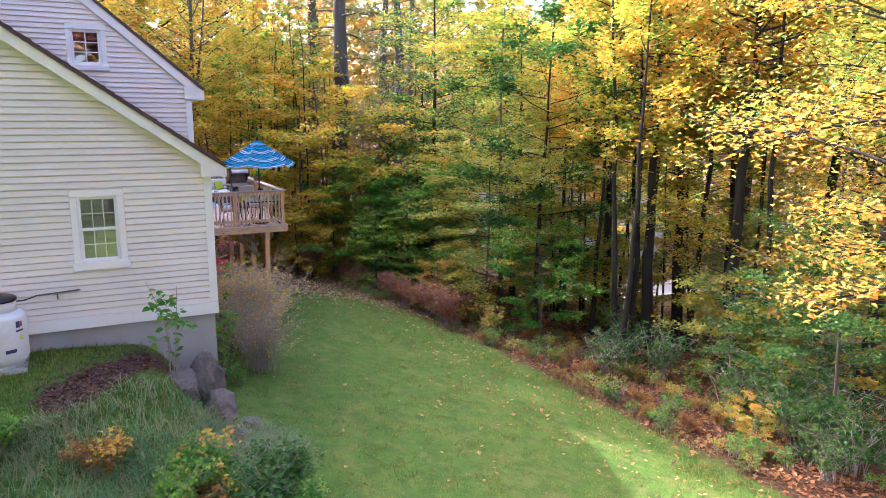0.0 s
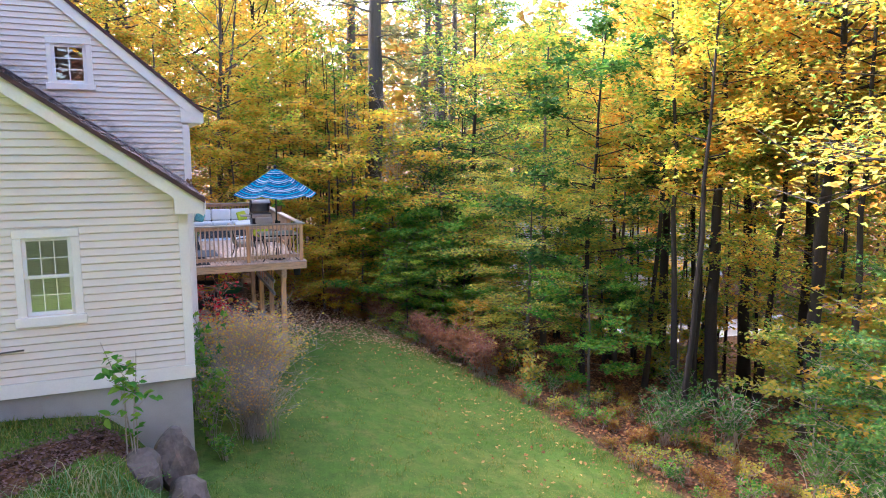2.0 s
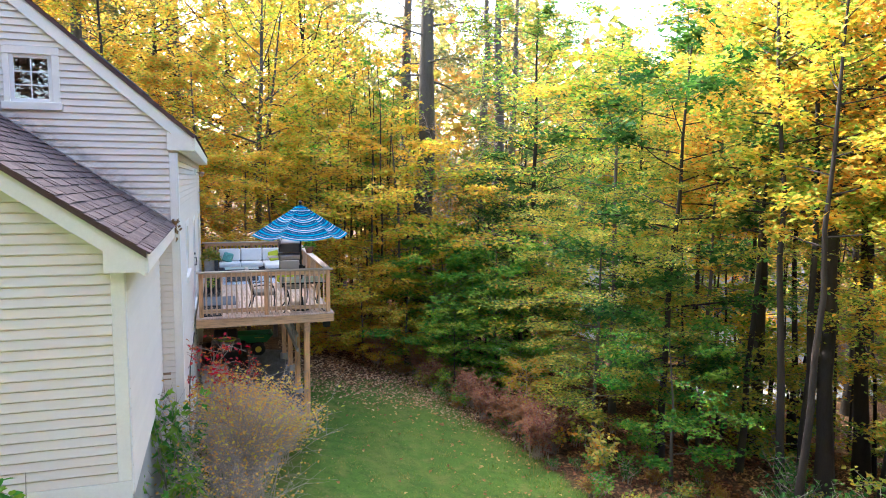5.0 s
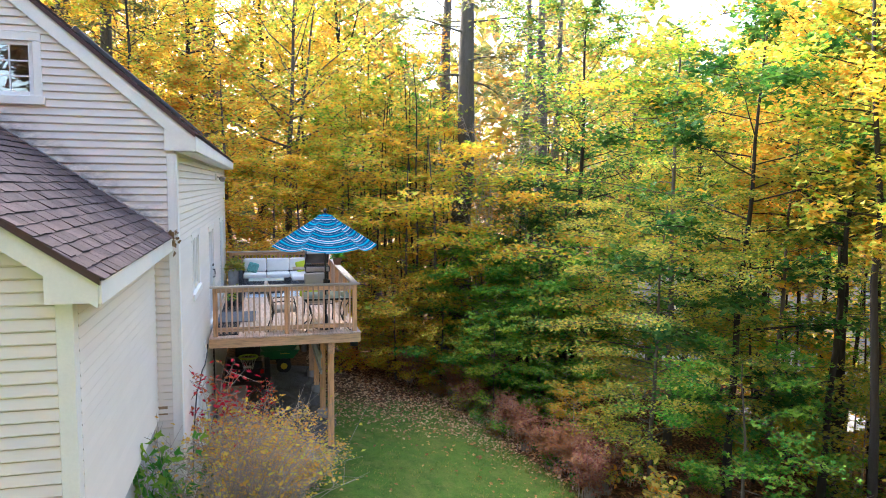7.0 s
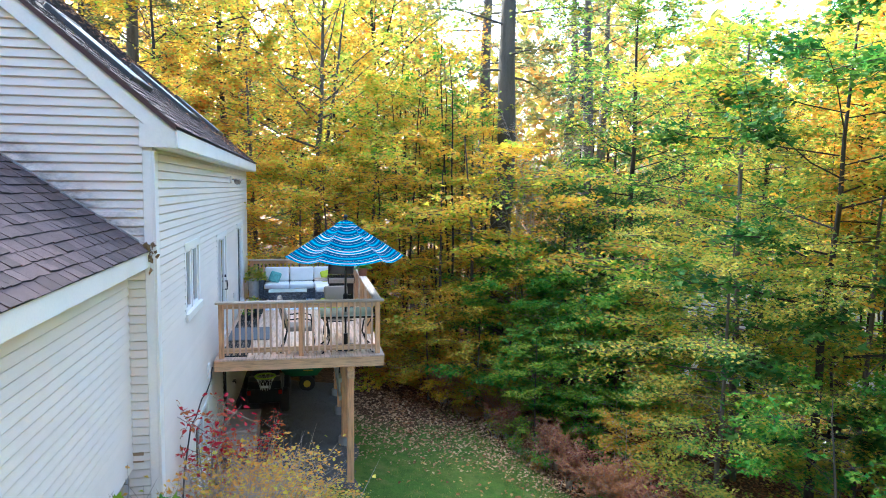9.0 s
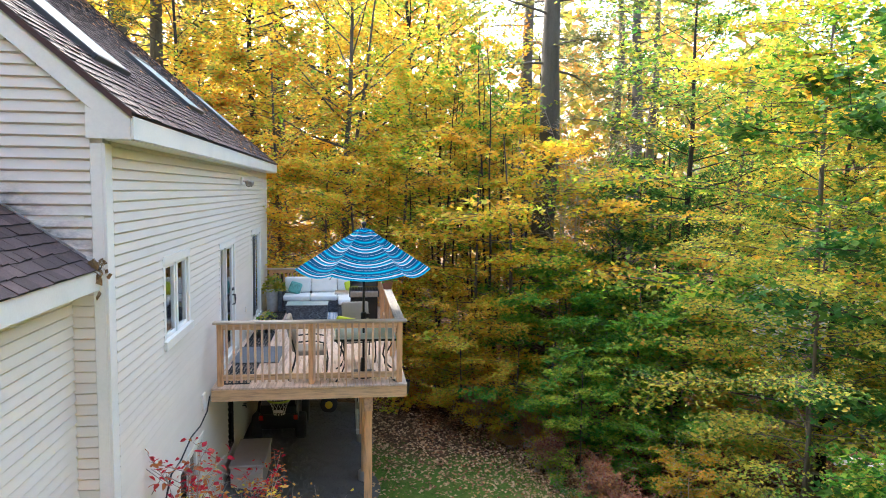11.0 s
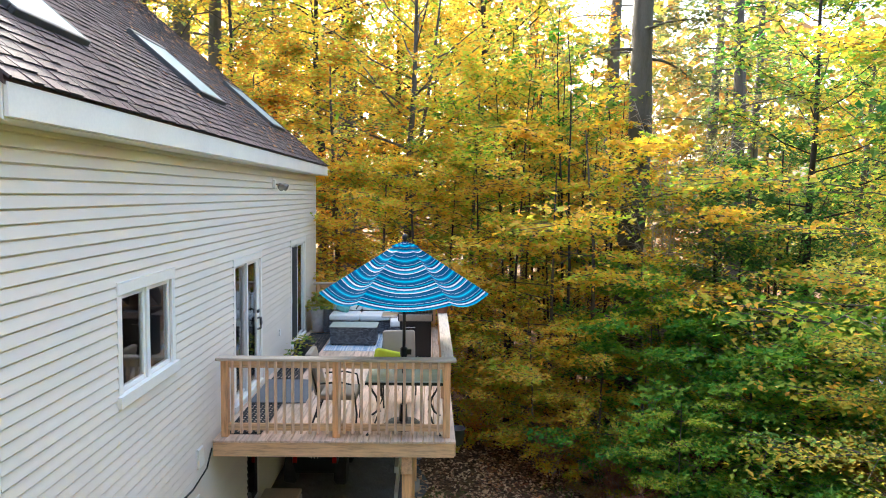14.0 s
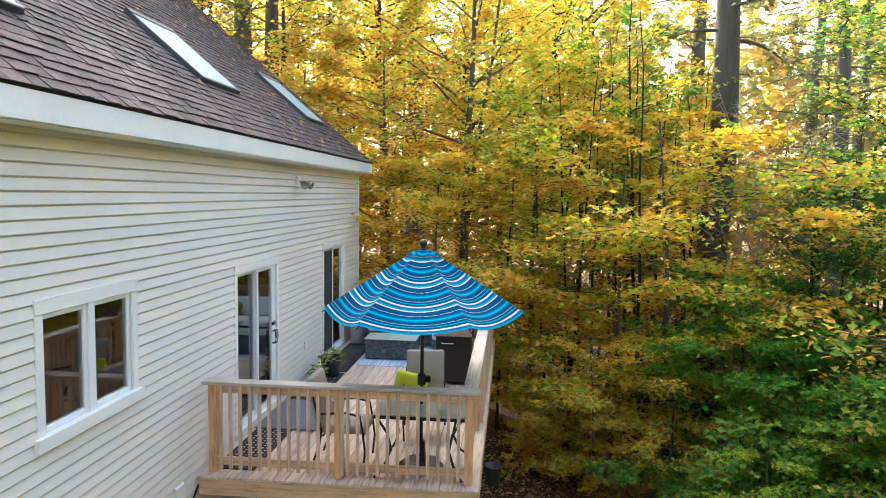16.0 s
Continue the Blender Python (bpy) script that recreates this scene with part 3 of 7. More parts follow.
def roof(name, y0, y1, x_eave, z_eave, slope, rows_y, label):
    """A roof of two slabs with lapped shingles on the slope that shows; the shingles nearest the camera are parts."""
    h = lambda x: z_eave + slope * (x_eave - x)
    r = new(name)
    tagged(r, label, "roof", kind="structure")
    bm = bmesh.new()
    prism(bm, [(RIDGE_X, h(RIDGE_X) - 0.06), (x_eave, h(x_eave) - 0.06), (x_eave, h(x_eave)), (RIDGE_X, h(RIDGE_X))], 1, y0, y1)
    lx = 2 * RIDGE_X - x_eave
    prism(bm, [(RIDGE_X - 0.001, h(RIDGE_X) - 0.03), (lx, h(x_eave) - 0.03), (lx, h(x_eave)), (RIDGE_X - 0.001, h(RIDGE_X))], 1, y0, y1)
    part("roof_deck", bm, M["drip"], r, "dark brown roof sheathing edge")
    ang = math.atan(slope)
    ca, sa = math.cos(ang), math.sin(ang)
    length = (x_eave - RIDGE_X) / ca
    rng = random.Random(len(name))
    expo, left = 0.14, 300
    near = rows_y
    verts, faces, made = [], [], 0
    for i in range(int(length / expo)):
        s = i * expo
        y = y0 - rng.uniform(0, 0.3)
        while y < y1:
            w = rng.choice((0.12, 0.145, 0.165, 0.19, 0.22))
            a, b = max(y, y0) + 0.003, min(y + w, y1) - 0.003
            y += w
            if b - a < 0.02:
                continue
            t = 0.016 if rng.random() < 0.5 else 0.009
            sl = s - (0.012 if i == 0 else rng.uniform(0.0, 0.01))
            t += rng.uniform(0, 0.004)
            skew = 0 if i == 0 else rng.uniform(-0.008, 0.008)
            wear = rng.uniform(0, 0.006)
            pts = []
            for (ds, dn) in ((sl, 0.001), (sl, t), (s + expo + 0.03, 0.004), (s + expo + 0.03, 0.001)):
                pts.append((x_eave + 0.02 - ds * ca + dn * sa, z_eave - 0.017 + ds * sa + dn * ca))
            v = [(p[0], yy, p[1]) for yy in (a, b) for p in pts]
            for q, sgn in ((0, 1), (1, 1), (4, -1), (5, -1)):
                v[q] = (v[q][0] - sgn * skew * ca, v[q][1] + rng.uniform(-0.006, 0.006), v[q][2] + sgn * skew * sa + (wear if q in (1, 5) else 0))
            f = [(0, 1, 5, 4), (1, 2, 6, 5), (0, 3, 2, 1), (4, 5, 6, 7)]
            if made < left and near[0] <= a <= near[1] and s < near[2]:
                me = bpy.data.meshes.new("shingle")
                me.from_pydata(v, [], f)
                me.materials.append(M["shingle"])
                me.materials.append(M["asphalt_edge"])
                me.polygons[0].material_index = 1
                ob = new("shingle", me)
                ob.parent = r
                made += 1
            else:
                k = len(verts)
                verts += v
                faces += [tuple(k + j for j in q) for q in f]
    me = bpy.data.meshes.new("shingle_courses")
    me.from_pydata(verts, [], faces)
    me.materials.append(M["shingle"])
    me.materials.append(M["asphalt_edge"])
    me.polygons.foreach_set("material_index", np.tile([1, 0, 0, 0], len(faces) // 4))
    ob = new("shingle_courses", me)
    ob.parent = r
    tagged(ob, "weathered brown asphalt shingles in lapped courses", kind="stuff")
    bm = bmesh.new()
    zr = h(RIDGE_X)
    prism(bm, [(RIDGE_X - 0.15, zr - 0.15 * slope + 0.02), (RIDGE_X, zr + 0.02), (RIDGE_X + 0.15, zr - 0.15 * slope + 0.02), (RIDGE_X, zr + 0.045)], 1, y0, y1)
    part("ridge_cap", bm, M["shingle"], r)
    return r


roof("roof_main", GABLE_Y - 0.085, END_Y + 0.16, EAVE_X, EAVE_Z, SLOPE, (15.8, 23.0, 1.4), "steep brown shingle roof scattered with fallen leaves")
roof("roof_wing", WING_Y - 0.17, GABLE_Y - 0.04, WEAVE_X, WEAVE_Z, WSLOPE, (11.8, 16.1, 3.0), "brown shingle roof of the wing, mossy at the corner")

M["debris"] = varied("rotting_leaf_debris", (0.24, 0.15, 0.07), 0.95, 14.0, 0.6)
M["alu_flash"] = varied("dull_flashing_metal", (0.42, 0.41, 0.40), 0.5, 6.0, 0.4, 40.0, 0.1, 0.6)
M["skylight_frame"] = varied("dark_skylight_metal", (0.06, 0.065, 0.065), 0.45, 3, 0.2)
M["skylight_glass"] = mat("skylight_glass", (0.22, 0.32, 0.33), 0.4, 0.0, 0.3)


def skylight(y0, y1):
    ang = math.atan(SLOPE)
    t = thing("skylight", "dark framed skylight with pale reflecting glass on the roof", "skylight", "skylights on the roof",
              at=Matrix.Translation((1.42, y0, roof_z(1.42))) @ Matrix.Rotation(-(math.pi / 2 - 0), 4, "Z") @ Matrix.Identity(4))
    t.matrix_basis = Matrix.Translation((1.51, y0 + 0.04, roof_z(1.51))) @ Matrix.Rotation(ang, 4, "Y")
    L, W = 1.22, y1 - y0
    for name, b in (("frame_bottom", (-0.03, 0, 0.0, 0.03, W, 0.075)), ("frame_top", (-L - 0.10, 0, 0.0, -L, W, 0.085)),
                    ("frame_side", (-L, 0, 0.0, -0.03, 0.045, 0.075)), ("frame_side", (-L, W - 0.045, 0.0, -0.03, W, 0.075))):
        bm = bmesh.new()
        box(bm, *b)
        soften(bm, 0.01, 1)
        part(name, bm, M["skylight_frame"], t)
    bm = bmesh.new()
    box(bm, -L, 0.045, 0.02, -0.03, W - 0.045, 0.07)
    part("pane", bm, M["skylight_glass"], t, "pale reflecting skylight glass")
    return t


for y0, y1 in ((17.55, 18.75), (21.95, 23.15), (26.45, 27.65)):
    skylight(y0, y1)

r = np.random.default_rng(21)
n = 40
c = np.column_stack([r.normal(2.02, 0.03, n), r.uniform(16.02, 16.2, n), 4.60 - np.abs(r.normal(0, 0.10, n))])
v = c[:, None, :] + r.normal(0, 0.014, (n, 4, 3)) + np.array([[0, 0, 0], [0.012, 0, -0.03], [0.0, 0.012, -0.07], [-0.012, 0, -0.03]])[None]
tagged(new("leaf_debris", raw_mesh("leaf_debris", v.reshape(-1, 3), np.arange(4 * n).reshape(-1, 4), M["debris"])), "clump of rotting brown leaves and moss at the eave", "leaves", kind="stuff")
bm = bmesh.new()
for xa, xb in ((-2.6, -1.3), (-1.28, -0.62), (-0.60, 0.35), (0.37, 1.1), (1.12, 1.9)):
    prism(bm, [(xa, wing_roof_z(xa) + 0.01), (xb, wing_roof_z(xb) + 0.01), (xb, wing_roof_z(xb) + 0.034), (xa, wing_roof_z(xa) + 0.030)], 1, GABLE_Y - 0.052, GABLE_Y - 0.037)
solid("flashing", bm, M["alu_flash"], "thin worn metal flashing along the wing roof", "flashing", kind="structure")

# ---- windows and doors ----
M["vinyl"] = varied("white_window_vinyl", (0.84, 0.83, 0.80), 0.4, 2.0, 0.06, 40, 0.03)


class Face:
    """Maps (along, out, up) of a wall's face to the world, for the long wall (axis 0) or a gable (axis 1)."""

    def __init__(self, axis, face):
        self.axis, self.face = axis, face

    def box(self, bm, u0, o0, z0, u1, o1, z1):
        if self.axis == 0:
            box(bm, self.face + o0, u0, z0, self.face + o1, u1, z1)
        else:
            box(bm, u0, self.face - o1, z0, u1, self.face - o0, z1)


def fpart(F, name, parent, b, material, label="", bevel=0.004):
    bm = bmesh.new()
    F.box(bm, *b)
    bmesh.ops.recalc_face_normals(bm, faces=bm.faces)
    if bevel:
        soften(bm, bevel, 1)
    return part(name, bm, material, parent, label)


def casing(F, w, hole, trim, sill=True):
    """Trim boards round an opening."""
    a, b, c, d = hole
    ta, tb, tc, td = trim
    fpart(F, "head_trim", w, (ta, 0.002, d, tb, 0.034, td), M["trim"])
    fpart(F, "head_cap", w, (ta - 0.01, 0.002, td + 0.001, tb + 0.01, 0.038, td + 0.008), M["trim"])
    fpart(F, "side_trim", w, (ta, 0.002, c, a, 0.03, d - 0.001), M["trim"])
    fpart(F, "side_trim", w, (b, 0.002, c, tb, 0.03, d - 0.001), M["trim"])
    if sill:
        fpart(F, "window_sill", w, (ta - 0.03, 0.002, tc, tb + 0.03, 0.065, c - 0.001), M["trim"])
    else:
        fpart(F, "threshold", w, (ta, 0.002, tc, tb, 0.05, c - 0.001), M["trim"])


def sash(F, w, a, b, c, d, out, grid=(0, 0), width=0.045, material=None, bar=0.009):
    fr = material or M["vinyl"]
    s = fpart(F, "sash", w, (a, out - 0.04, c, a + width, out, d), fr)
    fpart(F, "sash_stile", s, (b - width, out - 0.04, c, b, out, d), fr)
    fpart(F, "sash_rail", s, (a + width, out - 0.04, c, b - width, out, c + width), fr)
    fpart(F, "sash_rail", s, (a + width, out - 0.04, d - width, b - width, out, d), fr)
    p = fpart(F, "pane", s, (a + width, out - 0.024, c + width, b - width, out - 0.018, d - width), M["glass"], bevel=0)
    p.visible_shadow = False
    nx, nz = grid
    for i in range(1, nx):
        u = a + width + (b - a - 2 * width) * i / nx
        fpart(F, "muntin", s, (u - bar, out - 0.03, c + width, u + bar, out - 0.008, d - width), fr, bevel=0)
    for j in range(1, nz):
        z = c + width + (d - c - 2 * width) * j / nz
        fpart(F, "muntin", s, (a + width, out - 0.029, z - bar, b - width, out - 0.009, z + bar), fr, bevel=0)
    return s


E0, S0, W0 = Face(0, WALL_X), Face(1, GABLE_Y), Face(1, WING_Y)

w = thing("window_1", "white double casement window in the clapboard wall", "window", kind="structure")
casing(E0, w, main_holes[0], main_trim[0])
a, b, c, d = main_holes[0]
mid = (a + b) / 2
sash(E0, w, a, mid - 0.035, c, d, 0.0)
sash(E0, w, mid + 0.035, b, c, d, 0.0)
fpart(E0, "mullion", w, (mid - 0.034, -0.06, c, mid + 0.034, 0.02, d), M["vinyl"])

w = thing("window_2", "small white six-pane window high in the gable", "window", kind="structure")
casing(S0, w, gable_holes[0], gable_trim[0])
sash(S0, w, *gable_holes[0][:2], *gable_holes[0][2:], 0.0, (2, 3), 0.055)

w = thing("window_3", "white double-hung window with muntins in the wing gable", "window", kind="structure")
casing(W0, w, wing_holes[0], wing_trim[0])
a, b, c, d = wing_holes[0]
sash(W0, w, a, b, (c + d) / 2 - 0.02, d, 0.0, (3, 2), 0.045, bar=0.006)
sash(W0, w, a, b, c, (c + d) / 2 + 0.02, -0.045, (3, 2), 0.05, bar=0.006)

M["screen"] = varied("dark_insect_screen", (0.035, 0.037, 0.04), 0.7, 30.0, 0.3, 400.0, 0.1)


def pull_handle(parent, y, z, material, label):
    bm = bmesh.new()
    tube(bm, [(WALL_X - 0.002, y, z), (WALL_X + 0.045, y, z), (WALL_X + 0.052, y, z + 0.09), (WALL_X + 0.045, y, z + 0.18), (WALL_X - 0.002, y, z + 0.18)], 0.012, 6)
    part("door_handle", bm, material, parent, label)
    bm = bmesh.new()
    lathe(bm, [(0.03, 0.0), (0.03, 0.012), (0.02, 0.03)], 12)
    bmesh.ops.transform(bm, matrix=Matrix.Translation((WALL_X - 0.002, y, z + 0.29)) @ Matrix.Rotation(math.pi / 2, 4, "Y"), verts=bm.verts)
    part("lock", bm, material, parent, "round lock")


w = thing("door_1", "white sliding glass patio door opening onto the deck", "door", kind="structure")
casing(E0, w, main_holes[1], main_trim[1], False)
a, b, c, d = main_holes[1]
mid = a + 0.52 * (b - a)
sash(E0, w, a, mid + 0.03, c, d, -0.045, (0, 0), 0.055)
s = sash(E0, w, mid - 0.03, b - 0.10, c, d, 0.0, (0, 0), 0.055)
fpart(E0, "side_jamb", w, (b - 0.098, -0.10, c, b, 0.0, d), M["vinyl"], "broad white jamb")
pull_handle(s, b - 0.13, 3.02, M["black"], "dark metal pull handle")
pull_handle(w, b - 0.05, 3.02, M["steel_dark"], "grey metal pull handle")

w = thing("door_2", "white sliding glass patio door with a dark insect screen", "door", kind="structure")
casing(E0, w, main_holes[2], main_trim[2], False)
a, b, c, d = main_holes[2]
mid = (a + b) / 2
sash(E0, w, a, mid + 0.03, c, d, -0.045, (0, 0), 0.06)
s = sash(E0, w, mid - 0.03, b, c, d, -0.002, (0, 0), 0.06)
scr = fpart(E0, "screen", w, (a + 0.035, -0.008, c + 0.06, mid - 0.035, -0.004, d - 0.06), M["screen"], "dark insect screen", 0)
fpart(E0, "screen_frame", scr, (a, -0.03, c, a + 0.034, 0.0, d), M["vinyl"], "white screen frame")
bm = bmesh.new()
slab_pts = [(WALL_X - 0.001, 2.98), (WALL_X + 0.03, 3.0), (WALL_X + 0.03, 3.15), (WALL_X - 0.001, 3.17)]
prism(bm, slab_pts, 1, a + 0.004, a + 0.03)
part("door_handle", bm, M["vinyl"], scr, "white plastic handle")

w = thing("window_4", "white basement window with two dark panes", "window", kind="structure")
casing(E0, w, main_holes[3], main_trim[3])
a, b, c, d = main_holes[3]
sash(E0, w, a, (a + b) / 2, c, d, 0.0)
sash(E0, w, (a + b) / 2, b, c, d, -0.045)
w = thing("window_5", "narrow dark basement window under the deck", "window", kind="structure")
fpart(E0, "window_sill", w, (22.34, 0.002, 0.29, 23.04, 0.03, 0.349), M["trim"])
fpart(E0, "side_trim", w, (22.985, 0.002, 0.35, 23.04, 0.022, 1.81), M["trim"])
sash(E0, w, *main_holes[4], 0.018, (0, 0), 0.02, M["black"])

# curtains and dim rooms show behind the panes
M["curtain"] = varied("pale_curtain_cloth", (0.5, 0.44, 0.36), 0.9, 5.0, 0.2, 30, 0.1)


def curtain(axis, x0, x1, z0, z1, at):
    bm = bmesh.new()
    n = 24
    cols = []
    for i in range(n + 1):
        u = x0 + (x1 - x0) * i / n
        o = at + 0.025 * math.sin(i * 1.9)
        cols.append([bm.verts.new((u, o, z) if axis == 1 else (o, u, z)) for z in (z0, z1)])
    for p, q in zip(cols, cols[1:]):
        bm.faces.new([p[0], q[0], q[1], p[1]])
    bmesh.ops.solidify(bm, geom=list(bm.faces), thickness=0.004)
    solid("curtain", bm, M["curtain"], "pale curtain hanging behind a window", "curtain", smooth=True)


curtain(1, -0.22, -0.10, 6.25, 7.02, GABLE_Y + 0.25)
curtain(0, 18.2, 18.42, 3.35, 4.35, WALL_X - 0.25)
curtain(0, 19.2, 19.36, 3.35, 4.35, WALL_X - 0.25)

# floors inside, and a lamp hanging in the near room
board("floor_wing", "plain wooden floor inside the wing", -8.04, WING_Y + 0.2, 1.98, WING_X - 0.17, GABLE_Y - 0.01, 2.10, M["deck"])
glow = mat("warm_bulb", (0.9, 0.7, 0.4), 0.5)
glow.node_tree.nodes["Principled BSDF"].inputs["Emission Color"].default_value = (1.0, 0.55, 0.18, 1)
glow.node_tree.nodes["Principled BSDF"].inputs["Emission Strength"].default_value = 2.5
t = thing("pendant_lamp", "small warm bulb hanging on a cord indoors", "lamp", at=pose(1.0, 19.45, 3.93))
bm = bmesh.new()
lathe(bm, [(0.005, -0.05), (0.035, -0.03), (0.045, 0.0), (0.03, 0.04), (0.015, 0.06)], 14)
part("bulb", bm, glow, t, "warm glowing bulb", True)
bm = bmesh.new()
tube(bm, [(0, 0, 0.06), (0, 0, 1.2)], 0.006, 6)
part("cord", bm, M["black"], t)

# ---- deck ----
DX0, DX1, DY0, DY1, DZ = 2.13, 5.19, 20.52, 28.20, 2.12
RAILTOP = 3.15
deck = thing("deck", "raised wooden deck of weathered boards on posts", "deck")
nb = 22
bw = (DX1 - DX0) / nb
for i in range(nb):
    x0 = DX0 + i * bw
    piece("deck_board", x0 + 0.004, DY0 - 0.02, DZ - 0.03, x0 + bw - 0.004, DY1 + 0.01, DZ, M["deck"], deck, bevel=0.004)
piece("rim_joist", DX0, DY0, DZ - 0.215, DX1 - 0.02, DY0 + 0.04, DZ - 0.031, M["cedar_x"], deck, "golden wooden front rim joist", 0.004)
piece("rim_joist", DX1 - 0.04, DY0 + 0.041, DZ - 0.215, DX1, DY1, DZ - 0.031, M["cedar_y"], deck, "", 0.004)
piece("rim_joist", DX0, DY1 - 0.04, DZ - 0.215, DX1 - 0.041, DY1, DZ - 0.031, M["cedar_x"], deck, "", 0.004)
piece("ledger", DX0, DY0 + 0.041, DZ - 0.215, DX0 + 0.04, DY1 - 0.041, DZ - 0.031, M["cedar_y"], deck)
for i in range(18):
    y = DY0 + 0.42 + i * 0.41
    piece("joist", DX0 + 0.041, y, DZ - 0.21, DX1 - 0.041, y + 0.04, DZ - 0.032, M["cedar_x"], deck)
piece("beam", 4.50, DY0 + 0.06, DZ - 0.46, 4.64, DY1 - 0.2, DZ - 0.222, M["cedar_y"], deck, "", 0.004)
M["pier"] = varied("concrete_pier", (0.30, 0.285, 0.265), 0.9, 3, 0.2)
for k, y in enumerate((20.66, 22.75, 24.80, 26.80)):
    g = float(ground_z(4.57, y))
    piece("post", 4.505, y, g - 0.2 if k == 0 else g + 0.2, 4.635, y + 0.13, DZ - 0.461 if k else DZ - 0.216, M["cedar_z"], deck, "golden square wooden post", 0.006)
    if k:
        bm = bmesh.new()
        lathe(bm, [(0.13, g - 0.3), (0.13, g + 0.2), (0.115, g + 0.215)], 18, (4.57, y + 0.065, 0))
        part("pier", bm, M["pier"], deck, "round concrete pier", True)
piece("bracket", 4.545, 20.652, DZ - 0.40, 4.575, 20.659, DZ - 0.33, M["trim"], deck, "small white tag on the post")


def railing(name, axis, at, out, u0, u1, posts, cap_to, label):
    """A wooden railing along x (axis 0) or y (axis 1); balusters are fixed on the side that out points to."""
    r = thing(name, label, "railing", "deck railings")

    def bx(nm, ua, va, za, ub, vb, zb, material, lab="", bevel=0.004):
        v0, v1 = sorted((at + va * out, at + vb * out))
        if axis == 0:
            return piece(nm, ua, v0, za, ub, v1, zb, material, r, lab, bevel)
        return piece(nm, v0, ua, za, v1, ub, zb, material, r, lab, bevel)
    along = M["cedar_x"] if axis == 0 else M["cedar_y"]
    for p in posts:
        bx("rail_post", p - 0.045, -0.045, DZ + 0.001, p + 0.045, 0.045, RAILTOP - 0.04, M["cedar_z"], "", 0.005)
    edges = sorted(posts)
    for p, q in zip(edges, edges[1:]):
        bx("top_rail", p + 0.046, 0.005, RAILTOP - 0.13, q - 0.046, 0.043, RAILTOP - 0.041, along)
        bx("bottom_rail", p + 0.046, 0.005, DZ + 0.09, q - 0.046, 0.043, DZ + 0.18, along)
    bx("rail_cap", u0, -0.075, RAILTOP - 0.038, u1, 0.085, RAILTOP, M["cap_wood_x"] if axis == 0 else M["cap_wood_y"], "flat weathered wooden cap rail", 0.006)
    n = int((edges[-1] - edges[0]) / 0.107)
    for i in range(1, n):
        u = edges[0] + (edges[-1] - edges[0]) * i / n
        if min(abs(u - p) for p in posts) < 0.05:
            u += 0.05 if i % 2 else -0.05
        bx("baluster", u - 0.0175, 0.0445, DZ + 0.06, u + 0.0175, 0.079, RAILTOP - 0.039, M["baluster"], "", 0.003)
    return r


railing("front_railing", 0, DY0 + 0.14, -1, DX0 + 0.02, DX1 - 0.005, (2.25, 3.66, 5.07), None, "golden wooden railing with square balusters and cap")
railing("side_railing", 1, DX1 - 0.12, 1, DY0 + 0.23, DY1 + 0.02, (22.4, 24.3, 26.2, 28.07), None, "weathered wooden side railing with broad cap")
railing("back_railing", 0, DY1 - 0.13, 1, DX0 + 0.005, DX1 - 0.21, (2.25, 3.66, 4.95), None, "wooden back railing of the deck")

# ---- umbrella ----


def stripe_material():
    m = mat("striped_canvas", (0.02, 0.15, 0.4), 0.9, 0.0, 0.08)
    at = node(m, "ShaderNodeAttribute")
    at.attribute_name = "ring"
    fr = node(m, "ShaderNodeMath")
    fr.operation = "FRACT"
    link(m, at.outputs["Fac"], fr.inputs[0])
    deep, mid, cyan, white, ink = (0.0008, 0.072, 0.155), (0.0015, 0.155, 0.285), (0.008, 0.42, 0.55), (0.60, 0.61, 0.64), (0.003, 0.016, 0.06)
    stops = [(0.0, white), (0.06, ink), (0.075, mid), (0.15, cyan), (0.18, deep), (0.20, white), (0.25, ink), (0.27, deep), (0.42, white), (0.43, deep),
             (0.53, mid), (0.58, cyan), (0.63, mid), (0.69, ink), (0.70, deep), (0.80, white), (0.81, deep), (0.89, cyan), (0.915, deep), (0.985, ink)]
    r = node(m, "ShaderNodeValToRGB")
    r.color_ramp.interpolation = "CONSTANT"
    e = r.color_ramp.elements
    while len(e) < len(stops):
        e.new(0.5)
    for el, (p, c) in zip(e, stops):
        el.position, el.color = p, (*c, 1)
    link(m, fr.outputs[0], r.inputs[0])
    colour(m, mix(m, 0.02, r.outputs[0], ramp(m, noise_tex(m, world_coords(m), 9.0), [(0.3, (0.0, 0.03, 0.10)), (0.7, (0.05, 0.2, 0.35))])))
    tr = node(m, "ShaderNodeBsdfTranslucent")
    link(m, r.outputs[0], tr.inputs["Color"])
    mx = node(m, "ShaderNodeMixShader", Fac=0.15)
    link(m, m.node_tree.nodes["Principled BSDF"].outputs[0], mx.inputs[1])
    link(m, tr.outputs[0], mx.inputs[2])
    link(m, mx.outputs[0], m.node_tree.nodes["Material Output"].inputs["Surface"])
    return m


M["stripes"] = stripe_material()


